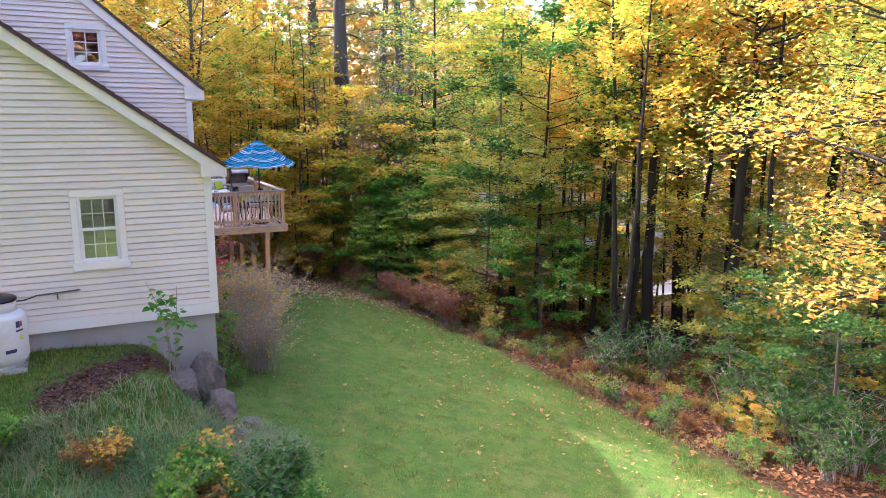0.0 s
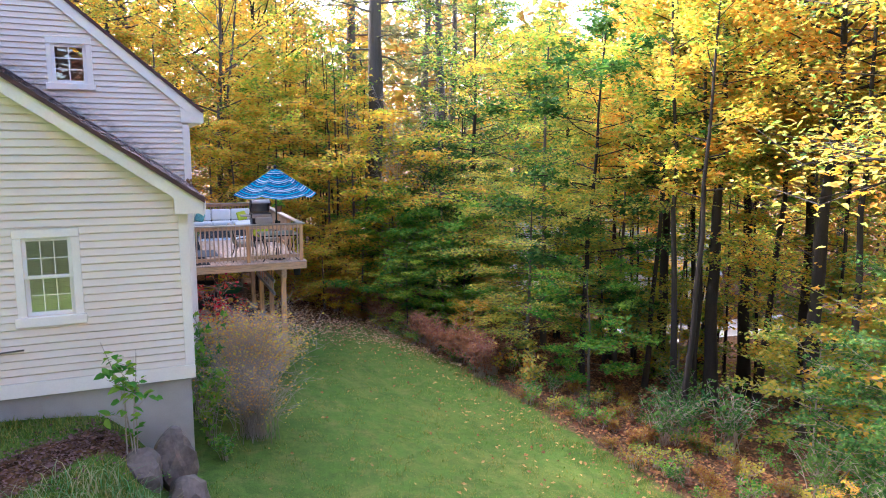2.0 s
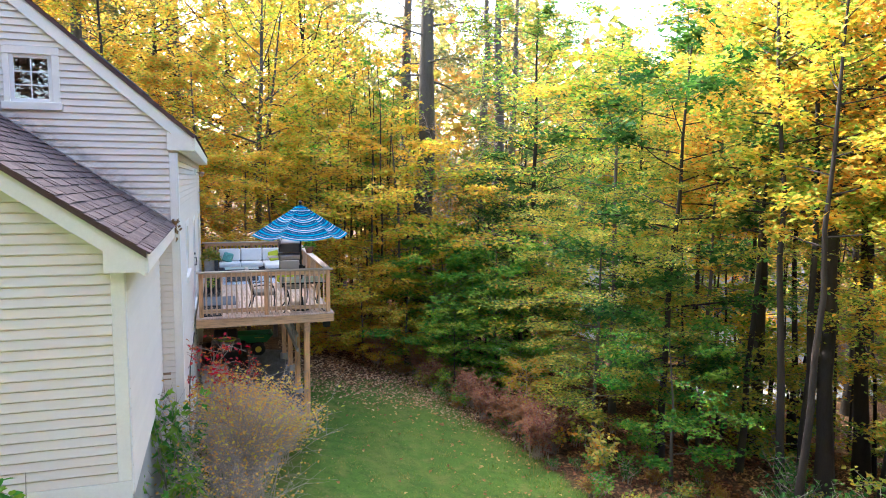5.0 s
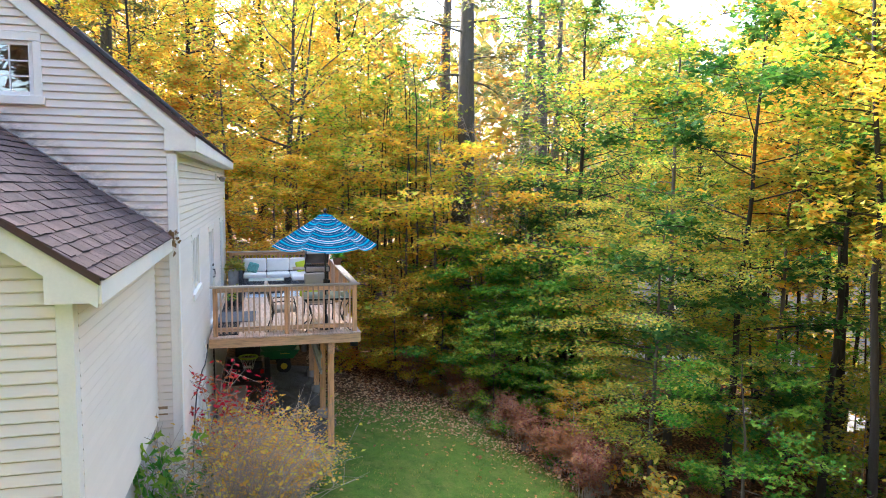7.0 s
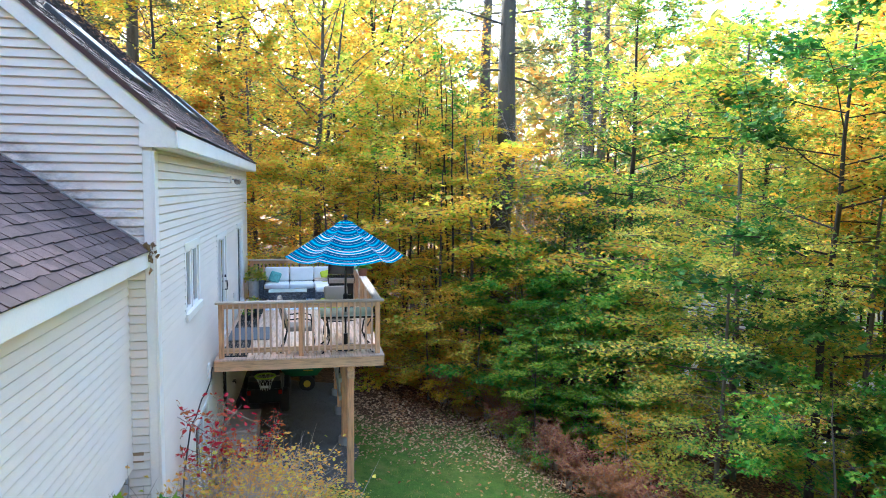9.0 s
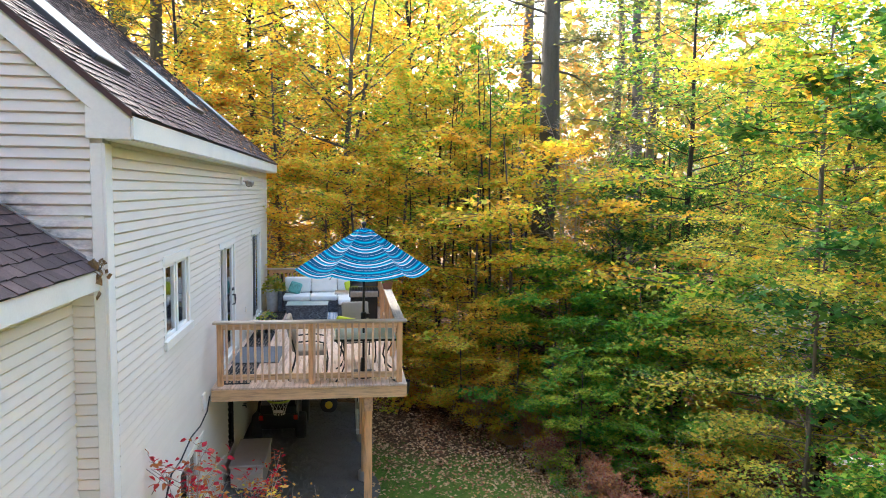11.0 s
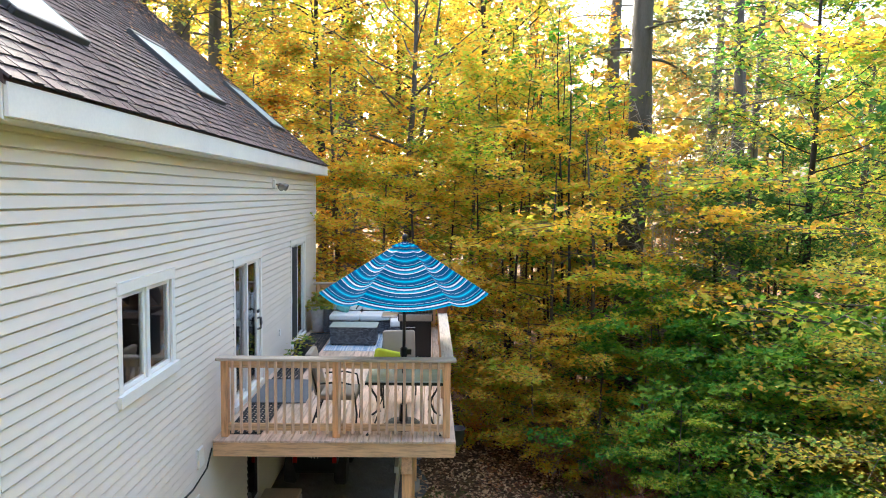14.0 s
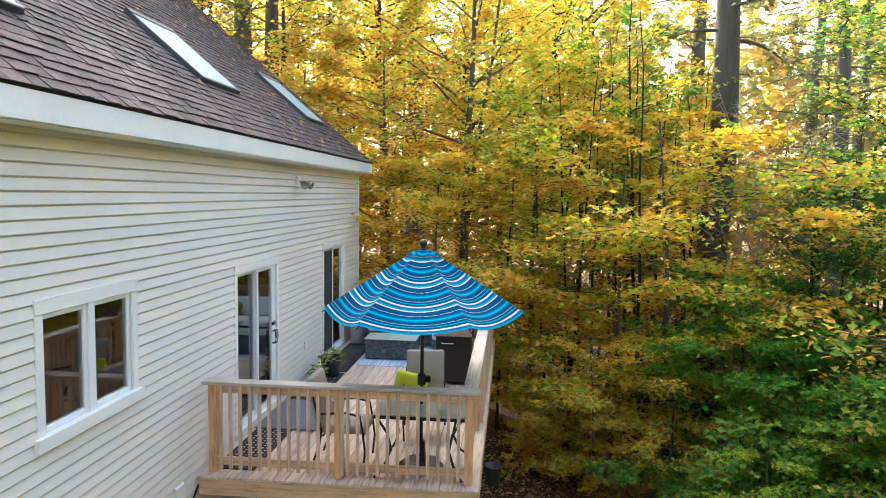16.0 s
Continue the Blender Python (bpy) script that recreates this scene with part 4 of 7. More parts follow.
def umbrella(x, y, z_floor, apex, rim, R, turn):
    u = thing("patio_umbrella", "open blue and white striped patio umbrella through the table", "umbrella", at=pose(x, y, z_floor, 0, 0, turn))
    top, low = apex - z_floor - 0.10, rim - z_floor

    def panel(r0, r1, h0, h1, rings, k, sag, ring0, ring1):
        bm = bmesh.new()
        layer = bm.verts.layers.float.new("ring")
        a0, a1 = k * math.pi / 3, (k + 1) * math.pi / 3
        grid = []
        n = 10
        for i in range(rings + 1):
            s = i / rings
            row = []
            rib = r0 + (r1 - r0) * s
            h = h0 + (h1 - h0) * s
            p, q = Vector((rib * math.cos(a0), rib * math.sin(a0), h)), Vector((rib * math.cos(a1), rib * math.sin(a1), h))
            for j in range(n + 1):
                f = j / n
                b = 4 * f * (1 - f)
                c = p.lerp(q, f)
                c.z += -sag * b * s * (1 - 0.75 * s) * 0.75 - sag * 0.05 * b * s ** 8
                c.x *= 1 - 0.01 * b * s ** 3
                c.y *= 1 - 0.01 * b * s ** 3
                v = bm.verts.new(c)
                v[layer] = ring0 + (ring1 - ring0) * s
                row.append(v)
            grid.append(row)
        for ra, rb in zip(grid, grid[1:]):
            for j in range(n):
                bm.faces.new([ra[j], rb[j], rb[j + 1], ra[j + 1]])
        return bm
    for k in range(6):
        c = part("canopy_panel", panel(0.16, R, top - 0.02, low, 14, k, 0.36, 0.0, 3.2), M["stripes"], u, "", True)
        part("vent_panel", panel(0.012, 0.19, top + 0.055, top - 0.012, 5, k, 0.075, 0.3, 0.8), M["stripes"], c, "", True)
        bm = bmesh.new()
        a = k * math.pi / 3
        pts = []
        for i in range(6):
            s = i / 5
            r = 0.03 + (R - 0.02) * s
            pts.append((r * math.cos(a), r * math.sin(a), top - 0.03 + (low - top) * ((r - 0.16) / (R - 0.16) if r > 0.16 else 0) - 0.012))
        tube(bm, pts, 0.007, 5)
        rib = part("rib", bm, M["black"], u)
        bm = bmesh.new()
        tube(bm, [(0.03 * math.cos(a), 0.03 * math.sin(a), low - 0.10), (0.62 * R * math.cos(a), 0.62 * R * math.sin(a), top - 0.06 + (low - top) * 0.55)], 0.006, 5)
        part("strut", bm, M["black"], rib)
    bm = bmesh.new()
    tube(bm, [(0, 0, 0.02), (0, 0, top + 0.055)], 0.021, 12)
    part("pole", bm, M["black"], u, "black metal pole", True)
    bm = bmesh.new()
    lathe(bm, [(0.012, top + 0.05), (0.03, top + 0.06), (0.022, top + 0.07), (0.038, top + 0.09), (0.043, top + 0.115), (0.03, top + 0.145), (0.005, top + 0.155)], 14)
    part("finial", bm, M["black"], u, "dark round finial", True)
    bm = bmesh.new()
    lathe(bm, [(0.045, 0.95), (0.05, 0.97), (0.05, 1.06), (0.03, 1.08)], 12)
    box(bm, 0.03, -0.025, 0.98, 0.10, 0.025, 1.05)
    part("crank", bm, M["black"], u, "black crank housing")
    bm = bmesh.new()
    lathe(bm, [(0.26, 0.001), (0.26, 0.03), (0.22, 0.06), (0.06, 0.075), (0.045, 0.30)], 8)
    part("base", bm, M["black"], u, "heavy black base plate")
    return u


umbrella(4.50, 21.10, DZ, 4.66, 3.92, 1.13, 2.0)

# ---- things on the deck ----
M["tan"] = varied("tan_cushion_cloth", (0.36, 0.31, 0.26), 0.9, 6.0, 0.12, 120, 0.2)
M["lime"] = varied("lime_cushion_cloth", (0.50, 0.56, 0.03), 0.85, 8.0, 0.12, 120, 0.15)
M["white_cloth"] = varied("white_cushion_cloth", (0.80, 0.79, 0.75), 0.9, 5.0, 0.10, 90, 0.15)
M["rubber"] = varied("black_rubber", (0.02, 0.02, 0.022), 0.85, 5.0, 0.3, 60, 0.3)
M["table_glass"] = varied("frosted_table_glass", (0.42, 0.47, 0.42), 0.25, 4.0, 0.15, 50, 0.1)
M["mat_grey"] = varied("grey_doormat_pile", (0.15, 0.155, 0.17), 0.95, 6.0, 0.2, 150, 0.5)


def wicker_material():
    m = mat("grey_wicker", (0.13, 0.14, 0.15), 0.6)
    v = world_coords(m)
    w = node(m, "ShaderNodeTexBrick", Scale=11.0)
    w.inputs["Color1"].default_value = (0.17, 0.18, 0.195, 1)
    w.inputs["Color2"].default_value = (0.045, 0.048, 0.055, 1)
    w.inputs["Mortar"].default_value = (0.015, 0.015, 0.017, 1)
    w.inputs["Mortar Size"].default_value = 0.03
    mp = node(m, "ShaderNodeMapping", Rotation=(math.pi / 2, 0, 0))
    link(m, v, mp.inputs["Vector"])
    link(m, mp.outputs[0], w.inputs["Vector"])
    colour(m, w.outputs["Color"])
    bump(m, w.outputs["Fac"], 0.6, 0.006)
    return m


M["wicker"] = wicker_material()


def rug_material():
    m = mat("striped_outdoor_rug", (0.3, 0.45, 0.6), 0.95)
    v = world_coords(m, (1, 0, 0))
    n = noise_tex(m, v, 9.0, 6.0, 0.8)
    colour(m, ramp(m, n, [(0.36, (0.02, 0.10, 0.26)), (0.43, (0.66, 0.68, 0.68)), (0.47, (0.70, 0.71, 0.71)), (0.50, (0.07, 0.24, 0.44)), (0.54, (0.70, 0.71, 0.72)), (0.60, (0.66, 0.67, 0.68)), (0.64, (0.03, 0.15, 0.34))]))
    return m


M["rug"] = rug_material()


def grid_mat(x0, y0, x1, y1):
    t = thing("rubber_mat", "black rubber grid mat lying on the deck boards", "mat", "rubber mats")
    bm = bmesh.new()
    z0, z1 = DZ + 0.001, DZ + 0.014
    for a in (x0, x1 - 0.03):
        box(bm, a, y0, z0, a + 0.03, y1, z1)
    for b in (y0, y1 - 0.03):
        box(bm, x0 + 0.031, b, z0, x1 - 0.031, b + 0.03, z1)
    part("mat_edge", bm, M["rubber"], t)
    bm = bmesh.new()
    n = int((x1 - x0) / 0.055)
    for i in range(1, n):
        u = x0 + (x1 - x0) * i / n
        box(bm, u - 0.012, y0 + 0.031, z0, u + 0.012, y1 - 0.031, z1 - 0.003)
    k = int((y1 - y0) / 0.075)
    for i in range(1, k):
        u = y0 + (y1 - y0) * i / k
        box(bm, x0 + 0.031, u - 0.012, z0, x1 - 0.031, u + 0.012, z1 - 0.006)
    part("mat_grid", bm, M["rubber"], t)


grid_mat(2.22, 20.72, 2.68, 22.05)
grid_mat(2.22, 23.35, 2.68, 24.9)
grid_mat(2.22, 25.0, 2.70, 27.2)
bm = bmesh.new()
box(bm, 2.19, 22.02, DZ + 0.016, 3.02, 23.28, DZ + 0.028)
solid("doormat", bm, M["mat_grey"], "grey doormat before the sliding door", "doormat")
bm = bmesh.new()
box(bm, 2.74, 25.50, DZ + 0.001, 4.62, 27.5, DZ + 0.01)
solid("outdoor_rug", bm, M["rug"], "blue and white striped outdoor rug on the deck", "rug")


def slab(bm, x0, y0, z0, x1, y1, z1, r=0.03, seg=3, m=None):
    b = bmesh.new()
    box(b, x0, y0, z0, x1, y1, z1)
    bmesh.ops.recalc_face_normals(b, faces=b.faces)
    bmesh.ops.bevel(b, geom=list(b.edges), offset=r, segments=seg, affect="EDGES", profile=0.5)
    if m is not None:
        bmesh.ops.transform(b, matrix=m, verts=b.verts)
    me = bpy.data.meshes.new("tmp")
    b.to_mesh(me)
    b.free()
    bm.from_mesh(me)
    bpy.data.meshes.remove(me)


def dining_chair(x, y, turn):
    """Faces local -y."""
    t = thing("patio_chair", "tan cushioned patio chair with a curved black metal frame", "chair", "chairs round the table", at=pose(x, y, DZ, 0, 0, turn))
    for s in (-1, 1):
        bm = bmesh.new()
        tube(bm, [(s * 0.27, -0.26, 0.0), (s * 0.28, -0.28, 0.22), (s * 0.28, -0.25, 0.45), (s * 0.28, -0.22, 0.62), (s * 0.28, -0.05, 0.655), (s * 0.28, 0.22, 0.63)], 0.013, 6)
        part("front_leg", bm, M["black"], t)
        bm = bmesh.new()
        tube(bm, [(s * 0.27, 0.34, 0.0), (s * 0.26, 0.25, 0.25), (s * 0.26, 0.22, 0.42), (s * 0.25, 0.30, 0.72), (s * 0.23, 0.36, 0.98)], 0.013, 6)
        part("back_leg", bm, M["black"], t)
    bm = bmesh.new()
    tube(bm, [(-0.23, 0.36, 0.98), (0, 0.385, 1.0), (0.23, 0.36, 0.98)], 0.013, 6)
    part("back_frame", bm, M["black"], t)
    bm = bmesh.new()
    for yy in (-0.25, 0.2):
        tube(bm, [(-0.27, yy, 0.38), (0.27, yy, 0.38)], 0.011, 6)
    part("stretcher", bm, M["black"], t)
    bm = bmesh.new()
    slab(bm, -0.25, -0.27, 0.395, 0.25, 0.23, 0.49, 0.035)
    part("seat_cushion", bm, M["tan"], t, "", True)
    bm = bmesh.new()
    slab(bm, -0.25, 0.0, 0.0, 0.25, 0.09, 0.58, 0.035, 3, Matrix.Translation((0, 0.19, 0.47)) @ Matrix.Rotation(radians(-14), 4, "X"))
    part("back_cushion", bm, M["tan"], t, "", True)
    return t


dining_chair(3.62, 21.15, 90)
dining_chair(4.42, 22.15, 8)
bm = bmesh.new()
slab(bm, -0.22, -0.06, 0, 0.22, 0.06, 0.30, 0.055, 4, pose(4.20, 22.16, DZ + 0.49, -18, 14, 12))
solid("cushion", bm, M["lime"], "lime green cushion lying on the patio chair", "cushion", smooth=True)

t = thing("dining_table", "square glass-topped patio table with black metal legs", "table", at=pose(4.52, 21.12, DZ))
bm = bmesh.new()
slab(bm, -0.50, -0.44, 0.705, 0.50, 0.44, 0.725, 0.008, 2)
part("glass_top", bm, M["table_glass"], t, "greenish frosted glass top")
bm = bmesh.new()
for q in ((-0.50, -0.44, 0.50, -0.41), (-0.50, 0.41, 0.50, 0.44), (-0.50, -0.409, -0.47, 0.409), (0.47, -0.409, 0.50, 0.409)):
    box(bm, q[0], q[1], 0.67, q[2], q[3], 0.704)
part("table_frame", bm, M["black"], t)
for sx in (-1, 1):
    for sy in (-1, 1):
        bm = bmesh.new()
        tube(bm, [(sx * 0.46, sy * 0.40, 0.67), (sx * 0.36, sy * 0.32, 0.48), (sx * 0.32, sy * 0.28, 0.28), (sx * 0.40, sy * 0.35, 0.08), (sx * 0.48, sy * 0.42, 0.0)], 0.016, 6)
        part("leg", bm, M["black"], t)

# sectional sofa
t = thing("sectional_sofa", "grey wicker corner sofa with white cushions", "sofa")
bm = bmesh.new()
slab(bm, 2.62, 27.15, DZ + 0.03, 4.66, 27.98, DZ + 0.30, 0.02, 2)
slab(bm, 4.00, 26.45, DZ + 0.03, 4.66, 27.14, DZ + 0.30, 0.02, 2)
part("sofa_base", bm, M["wicker"], t)
bm = bmesh.new()
slab(bm, 2.62, 27.85, DZ + 0.301, 4.66, 27.99, DZ + 0.66, 0.02, 2)
part("sofa_back", bm, M["wicker"], t)
bm = bmesh.new()
slab(bm, 2.50, 27.15, DZ + 0.03, 2.615, 27.99, DZ + 0.55, 0.02, 2)
part("armrest", bm, M["wicker"], t)
for i in range(3):
    x0 = 2.63 + i * 0.675
    bm = bmesh.new()
    slab(bm, x0, 27.10, DZ + 0.305, x0 + 0.665, 27.70, DZ + 0.44, 0.04, 3)
    part("seat_cushion", bm, M["white_cloth"], t, "white seat cushion", True)
    bm = bmesh.new()
    slab(bm, x0, 27.66, DZ + 0.445, x0 + 0.665, 27.84, DZ + 0.84, 0.05, 3)
    part("back_cushion", bm, M["white_cloth"], t, "white back cushion", True)
bm = bmesh.new()
slab(bm, 4.01, 26.44, DZ + 0.305, 4.65, 27.09, DZ + 0.44, 0.04, 3)
part("seat_cushion", bm, M["white_cloth"], t, "white corner seat cushion", True)
M["teal"] = varied("teal_patterned_cloth", (0.16, 0.42, 0.38), 0.9, 14.0, 0.6, 60, 0.1)
bm = bmesh.new()
slab(bm, -0.16, -0.05, 0, 0.16, 0.05, 0.30, 0.045, 4, pose(2.86, 27.48, DZ + 0.45, -22, 12, -25))
solid("pillow", bm, M["teal"], "teal patterned pillow leaning on the sofa", "pillow", smooth=True)
bm = bmesh.new()
slab(bm, -0.17, -0.05, 0, 0.17, 0.05, 0.32, 0.045, 4, pose(4.38, 27.5, DZ + 0.45, -20, -10, 15))
solid("pillow", bm, M["lime"], "lime green pillow leaning on the sofa", "pillow", smooth=True)

t = thing("coffee_table", "grey wicker coffee table with a glass top", "table")
bm = bmesh.new()
slab(bm, 2.82, 25.95, DZ + 0.03, 3.76, 26.50, DZ + 0.385, 0.015, 2)
part("table_body", bm, M["wicker"], t)
bm = bmesh.new()
slab(bm, 2.80, 25.93, DZ + 0.386, 3.78, 26.52, DZ + 0.398, 0.004, 1)
part("glass_top", bm, M["table_glass"], t, "dull green glass top")
for sx in (2.85, 3.71):
    for sy in (25.98, 26.45):
        piece("foot", sx, sy, DZ + 0.011, sx + 0.03, sy + 0.03, DZ + 0.029, M["black"], t)

# grill
M["lid_steel"] = varied("dull_lid_steel", (0.40, 0.39, 0.37), 0.5, 6, 0.25, 90, 0.1, 0.35)
M["steel"] = varied("brushed_steel", (0.40, 0.36, 0.32), 0.4, 6, 0.2, 90, 0.1, 0.9)
t = thing("gas_grill", "black gas grill with its rounded steel lid raised", "grill", at=pose(0.10, 0, 0))
bm = bmesh.new()
slab(bm, 4.20, 24.45, DZ + 0.06, 4.78, 24.98, DZ + 0.80, 0.015, 2)
part("cabinet", bm, M["black"], t)
bm = bmesh.new()
slab(bm, 4.17, 24.42, DZ + 0.801, 4.81, 25.0, DZ + 0.95, 0.02, 2)
part("firebox", bm, M["black"], t)
bm = bmesh.new()
for i in range(9):
    box(bm, 4.22 + i * 0.063, 24.47, DZ + 0.951, 4.235 + i * 0.063, 24.95, DZ + 0.962)
part("grate", bm, M["steel"], t)
hinge = Matrix.Translation((0, 24.96, DZ + 0.965)) @ Matrix.Rotation(radians(-32), 4, "X") @ Matrix.Translation((0, -24.99, -DZ - 0.963))


def lid_arc(r, lift):
    return [(24.70 - r * math.cos(math.pi * i / 14), DZ + 0.963 + lift * math.sin(math.pi * i / 14) ** 0.75) for i in range(15)]


bm = bmesh.new()
outer, inner = lid_arc(0.29, 0.25), lid_arc(0.278, 0.238)
prism(bm, outer + inner[::-1], 0, 4.215, 4.775)
bmesh.ops.transform(bm, matrix=hinge, verts=bm.verts)
lid = part("lid", bm, M["lid_steel"], t, "dull steel lid standing open", True)
for x0, x1 in ((4.19, 4.214), (4.776, 4.80)):
    bm = bmesh.new()
    prism(bm, lid_arc(0.295, 0.255), 0, x0, x1)
    bmesh.ops.transform(bm, matrix=hinge, verts=bm.verts)
    part("lid_end", bm, M["black"], lid, "black cast end of the lid")
bm = bmesh.new()
tube(bm, [(4.28, 24.44, DZ + 1.09), (4.28, 24.39, DZ + 1.10), (4.70, 24.39, DZ + 1.10), (4.70, 24.44, DZ + 1.09)], 0.012, 6)
bmesh.ops.transform(bm, matrix=hinge, verts=bm.verts)
part("lid_handle", bm, M["steel"], lid)
bm = bmesh.new()
slab(bm, 4.19, 24.405, DZ + 0.815, 4.79, 24.419, DZ + 0.935, 0.004, 1)
part("control_panel", bm, M["steel"], t, "steel control panel")
bm = bmesh.new()
slab(bm, 3.86, 24.48, DZ + 0.86, 4.165, 24.95, DZ + 0.89, 0.01, 1)
part("side_shelf", bm, M["steel"], t)
bm = bmesh.new()
tube(bm, [(4.30, 24.43, DZ + 0.70), (4.30, 24.39, DZ + 0.70), (4.48, 24.39, DZ + 0.70), (4.48, 24.43, DZ + 0.70)], 0.009, 6)
part("door_handle", bm, M["steel"], t)
for k in range(3):
    bm = bmesh.new()
    lathe(bm, [(0.022, 0), (0.022, 0.02), (0.014, 0.03)], 10)
    bmesh.ops.transform(bm, matrix=pose(4.33 + k * 0.16, 24.42, DZ + 0.88, 90), verts=bm.verts)
    part("knob", bm, M["steel"], t)
for sx in (4.24, 4.70):
    bm = bmesh.new()
    lathe(bm, [(0.03, -0.015), (0.03, 0.015)], 10)
    bmesh.ops.transform(bm, matrix=pose(sx, 24.6, DZ + 0.031, 0, 90), verts=bm.verts)
    part("caster", bm, M["rubber"], t)


def leafy(seed, n, spread, height, size):
    r = np.random.default_rng(seed)
    a, d = r.uniform(0, 6.283, n), r.uniform(0, 1, n) ** 0.6
    c = np.column_stack([np.cos(a) * d * spread, np.sin(a) * d * spread, height * (0.15 + (1 - d * d) * r.uniform(0.3, 1.0, n))])
    return leaf_blades(r, c, r.uniform(0.6, 1.2, n) * size)


def leaf_blades(r, c, s):
    n = len(c)
    az = r.uniform(0, 6.283, n)
    up = np.column_stack([r.normal(0, 0.5, n), r.normal(0, 0.5, n), np.ones(n)])
    up /= np.linalg.norm(up, axis=1, keepdims=True)
    d = np.column_stack([np.cos(az), np.sin(az), r.normal(-0.1, 0.4, n)])
    d /= np.linalg.norm(d, axis=1, keepdims=True)
    w = np.cross(d, up)
    quad = [c, c + d * s[:, None] * 0.45 - w * s[:, None] * 0.3, c + d * s[:, None], c + d * s[:, None] * 0.45 + w * s[:, None] * 0.3]
    v = np.stack(quad, 1).reshape(-1, 3)
    return v, np.arange(4 * n).reshape(-1, 4)


def potted(name, label, x, y, z, profile, potmat, leafm, n, spread, height, size, seed):
    t = thing(name, label, "plant", at=pose(x, y, z))
    bm = bmesh.new()
    lathe(bm, profile, 18)
    part("pot", bm, potmat, t, "", True)
    v, f = leafy(seed, n, spread, height, size)
    ob = new("foliage", raw_mesh("foliage", v + np.array([0, 0, profile[-1][1] - 0.03]), f, M[leafm]))
    ob.parent = t
    return t


M["terracotta"] = varied("red_brick_clay", (0.28, 0.12, 0.08), 0.9, 6, 0.3, 60, 0.3)
M["white_pot"] = varied("white_woven_planter", (0.62, 0.61, 0.58), 0.8, 12, 0.3, 40, 0.5)
M["black_pot"] = varied("black_plastic_pot", (0.03, 0.033, 0.035), 0.5, 5, 0.2)
pot = [(0.13, 0.0), (0.18, 0.30), (0.19, 0.33), (0.17, 0.335), (0.16, 0.30)]
potted("potted_plant", "leafy green plant in a black plastic pot by the door", 2.50, 24.72, DZ + 0.015, pot, M["black_pot"], "leaf_mixed", 70, 0.26, 0.16, 0.11, 3)
potted("potted_plant", "yellow-green plant in a tall white woven planter", 2.38, 27.42, DZ + 0.015, [(0.17, 0), (0.20, 0.48), (0.20, 0.52), (0.17, 0.52), (0.16, 0.48)], M["white_pot"], "leaf_mixed", 260, 0.32, 0.45, 0.14, 4)
potted("potted_plant", "small grassy plant in a brick-red pot on the cap rail", 5.07, 24.1, RAILTOP, [(0.08, 0), (0.13, 0.17), (0.135, 0.19), (0.11, 0.19), (0.10, 0.16)], M["terracotta"], "leaf_green", 90, 0.14, 0.24, 0.13, 5)
potted("potted_plant", "small herb in a dark pot on the rubber mat", 2.42, 24.2, DZ + 0.015, [(0.08, 0), (0.11, 0.18), (0.10, 0.18)], M["black_pot"], "leaf_mixed", 50, 0.15, 0.18, 0.10, 6)

# ---- on the house wall ----
t = thing("flood_light", "grey twin-head flood light on the clapboards", "light")
bm = bmesh.new()
slab(bm, WALL_X + 0.028, 24.12, 5.30, WALL_X + 0.075, 24.24, 5.46, 0.008, 1)
part("mount", bm, M["trim"], t)
for dy in (-0.06, 0.10):
    bm = bmesh.new()
    tube(bm, [(WALL_X + 0.076, 24.18, 5.38), (WALL_X + 0.15, 24.18 + dy, 5.36)], 0.012, 6)
    arm = part("arm", bm, M["steel"], t)
    bm = bmesh.new()
    lathe(bm, [(0.02, 0), (0.05, 0.03), (0.065, 0.11), (0.06, 0.115), (0.045, 0.09)], 14)
    bmesh.ops.transform(bm, matrix=pose(WALL_X + 0.15, 24.18 + dy, 5.365, 0, 115, -35 + dy * 300), verts=bm.verts)
    part("lamp_head", bm, M["steel"], arm, "grey steel lamp head", True)
t = thing("wall_outlet", "small white outdoor outlet on the wall", "outlet")
bm = bmesh.new()
slab(bm, WALL_X + 0.024, 24.58, 2.60, WALL_X + 0.05, 24.66, 2.72, 0.006, 1)
part("cover", bm, M["trim"], t)
t = thing("wall_vent", "small white vent hood on the clapboards", "vent")
bm = bmesh.new()
prism(bm, [(WALL_X + 0.022, 1.90), (WALL_X + 0.06, 1.92), (WALL_X + 0.05, 2.14), (WALL_X + 0.022, 2.16)], 1, 20.08, 20.26)
part("hood", bm, M["trim"], t)
bm = bmesh.new()
pts = [(WALL_X + 0.04, 20.6, 1.98), (WALL_X + 0.04, 20.4, 1.80), (WALL_X + 0.038, 19.9, 1.74), (WALL_X + 0.038, 19.3, 1.79), (WALL_X + 0.038, 18.7, 1.70), (WALL_X + 0.038, 18.2, 1.72), (WALL_X + 0.038, 17.6, 1.30), (WALL_X + 0.038, 17.2, 0.5)]
tube(bm, pts, 0.011, 6)
solid("cable", bm, M["rubber"], "black cable running along the clapboards", "cable")
t = thing("hose_bib", "dark outdoor tap on the wall", "tap")
bm = bmesh.new()
tube(bm, [(WALL_X + 0.02, 24.0, 0.75), (WALL_X + 0.10, 24.0, 0.75), (WALL_X + 0.11, 24.0, 0.70)], 0.014, 6)
body = part("spout", bm, M["black"], t)
bm = bmesh.new()
lathe(bm, [(0.035, 0.0), (0.035, 0.012)], 10, (WALL_X + 0.08, 24.0, 0.78))
part("tap_handle", bm, M["black"], t)

# ---- under the deck ----


def gz(x, y):
    return float(ground_z(x, y)) + 0.02


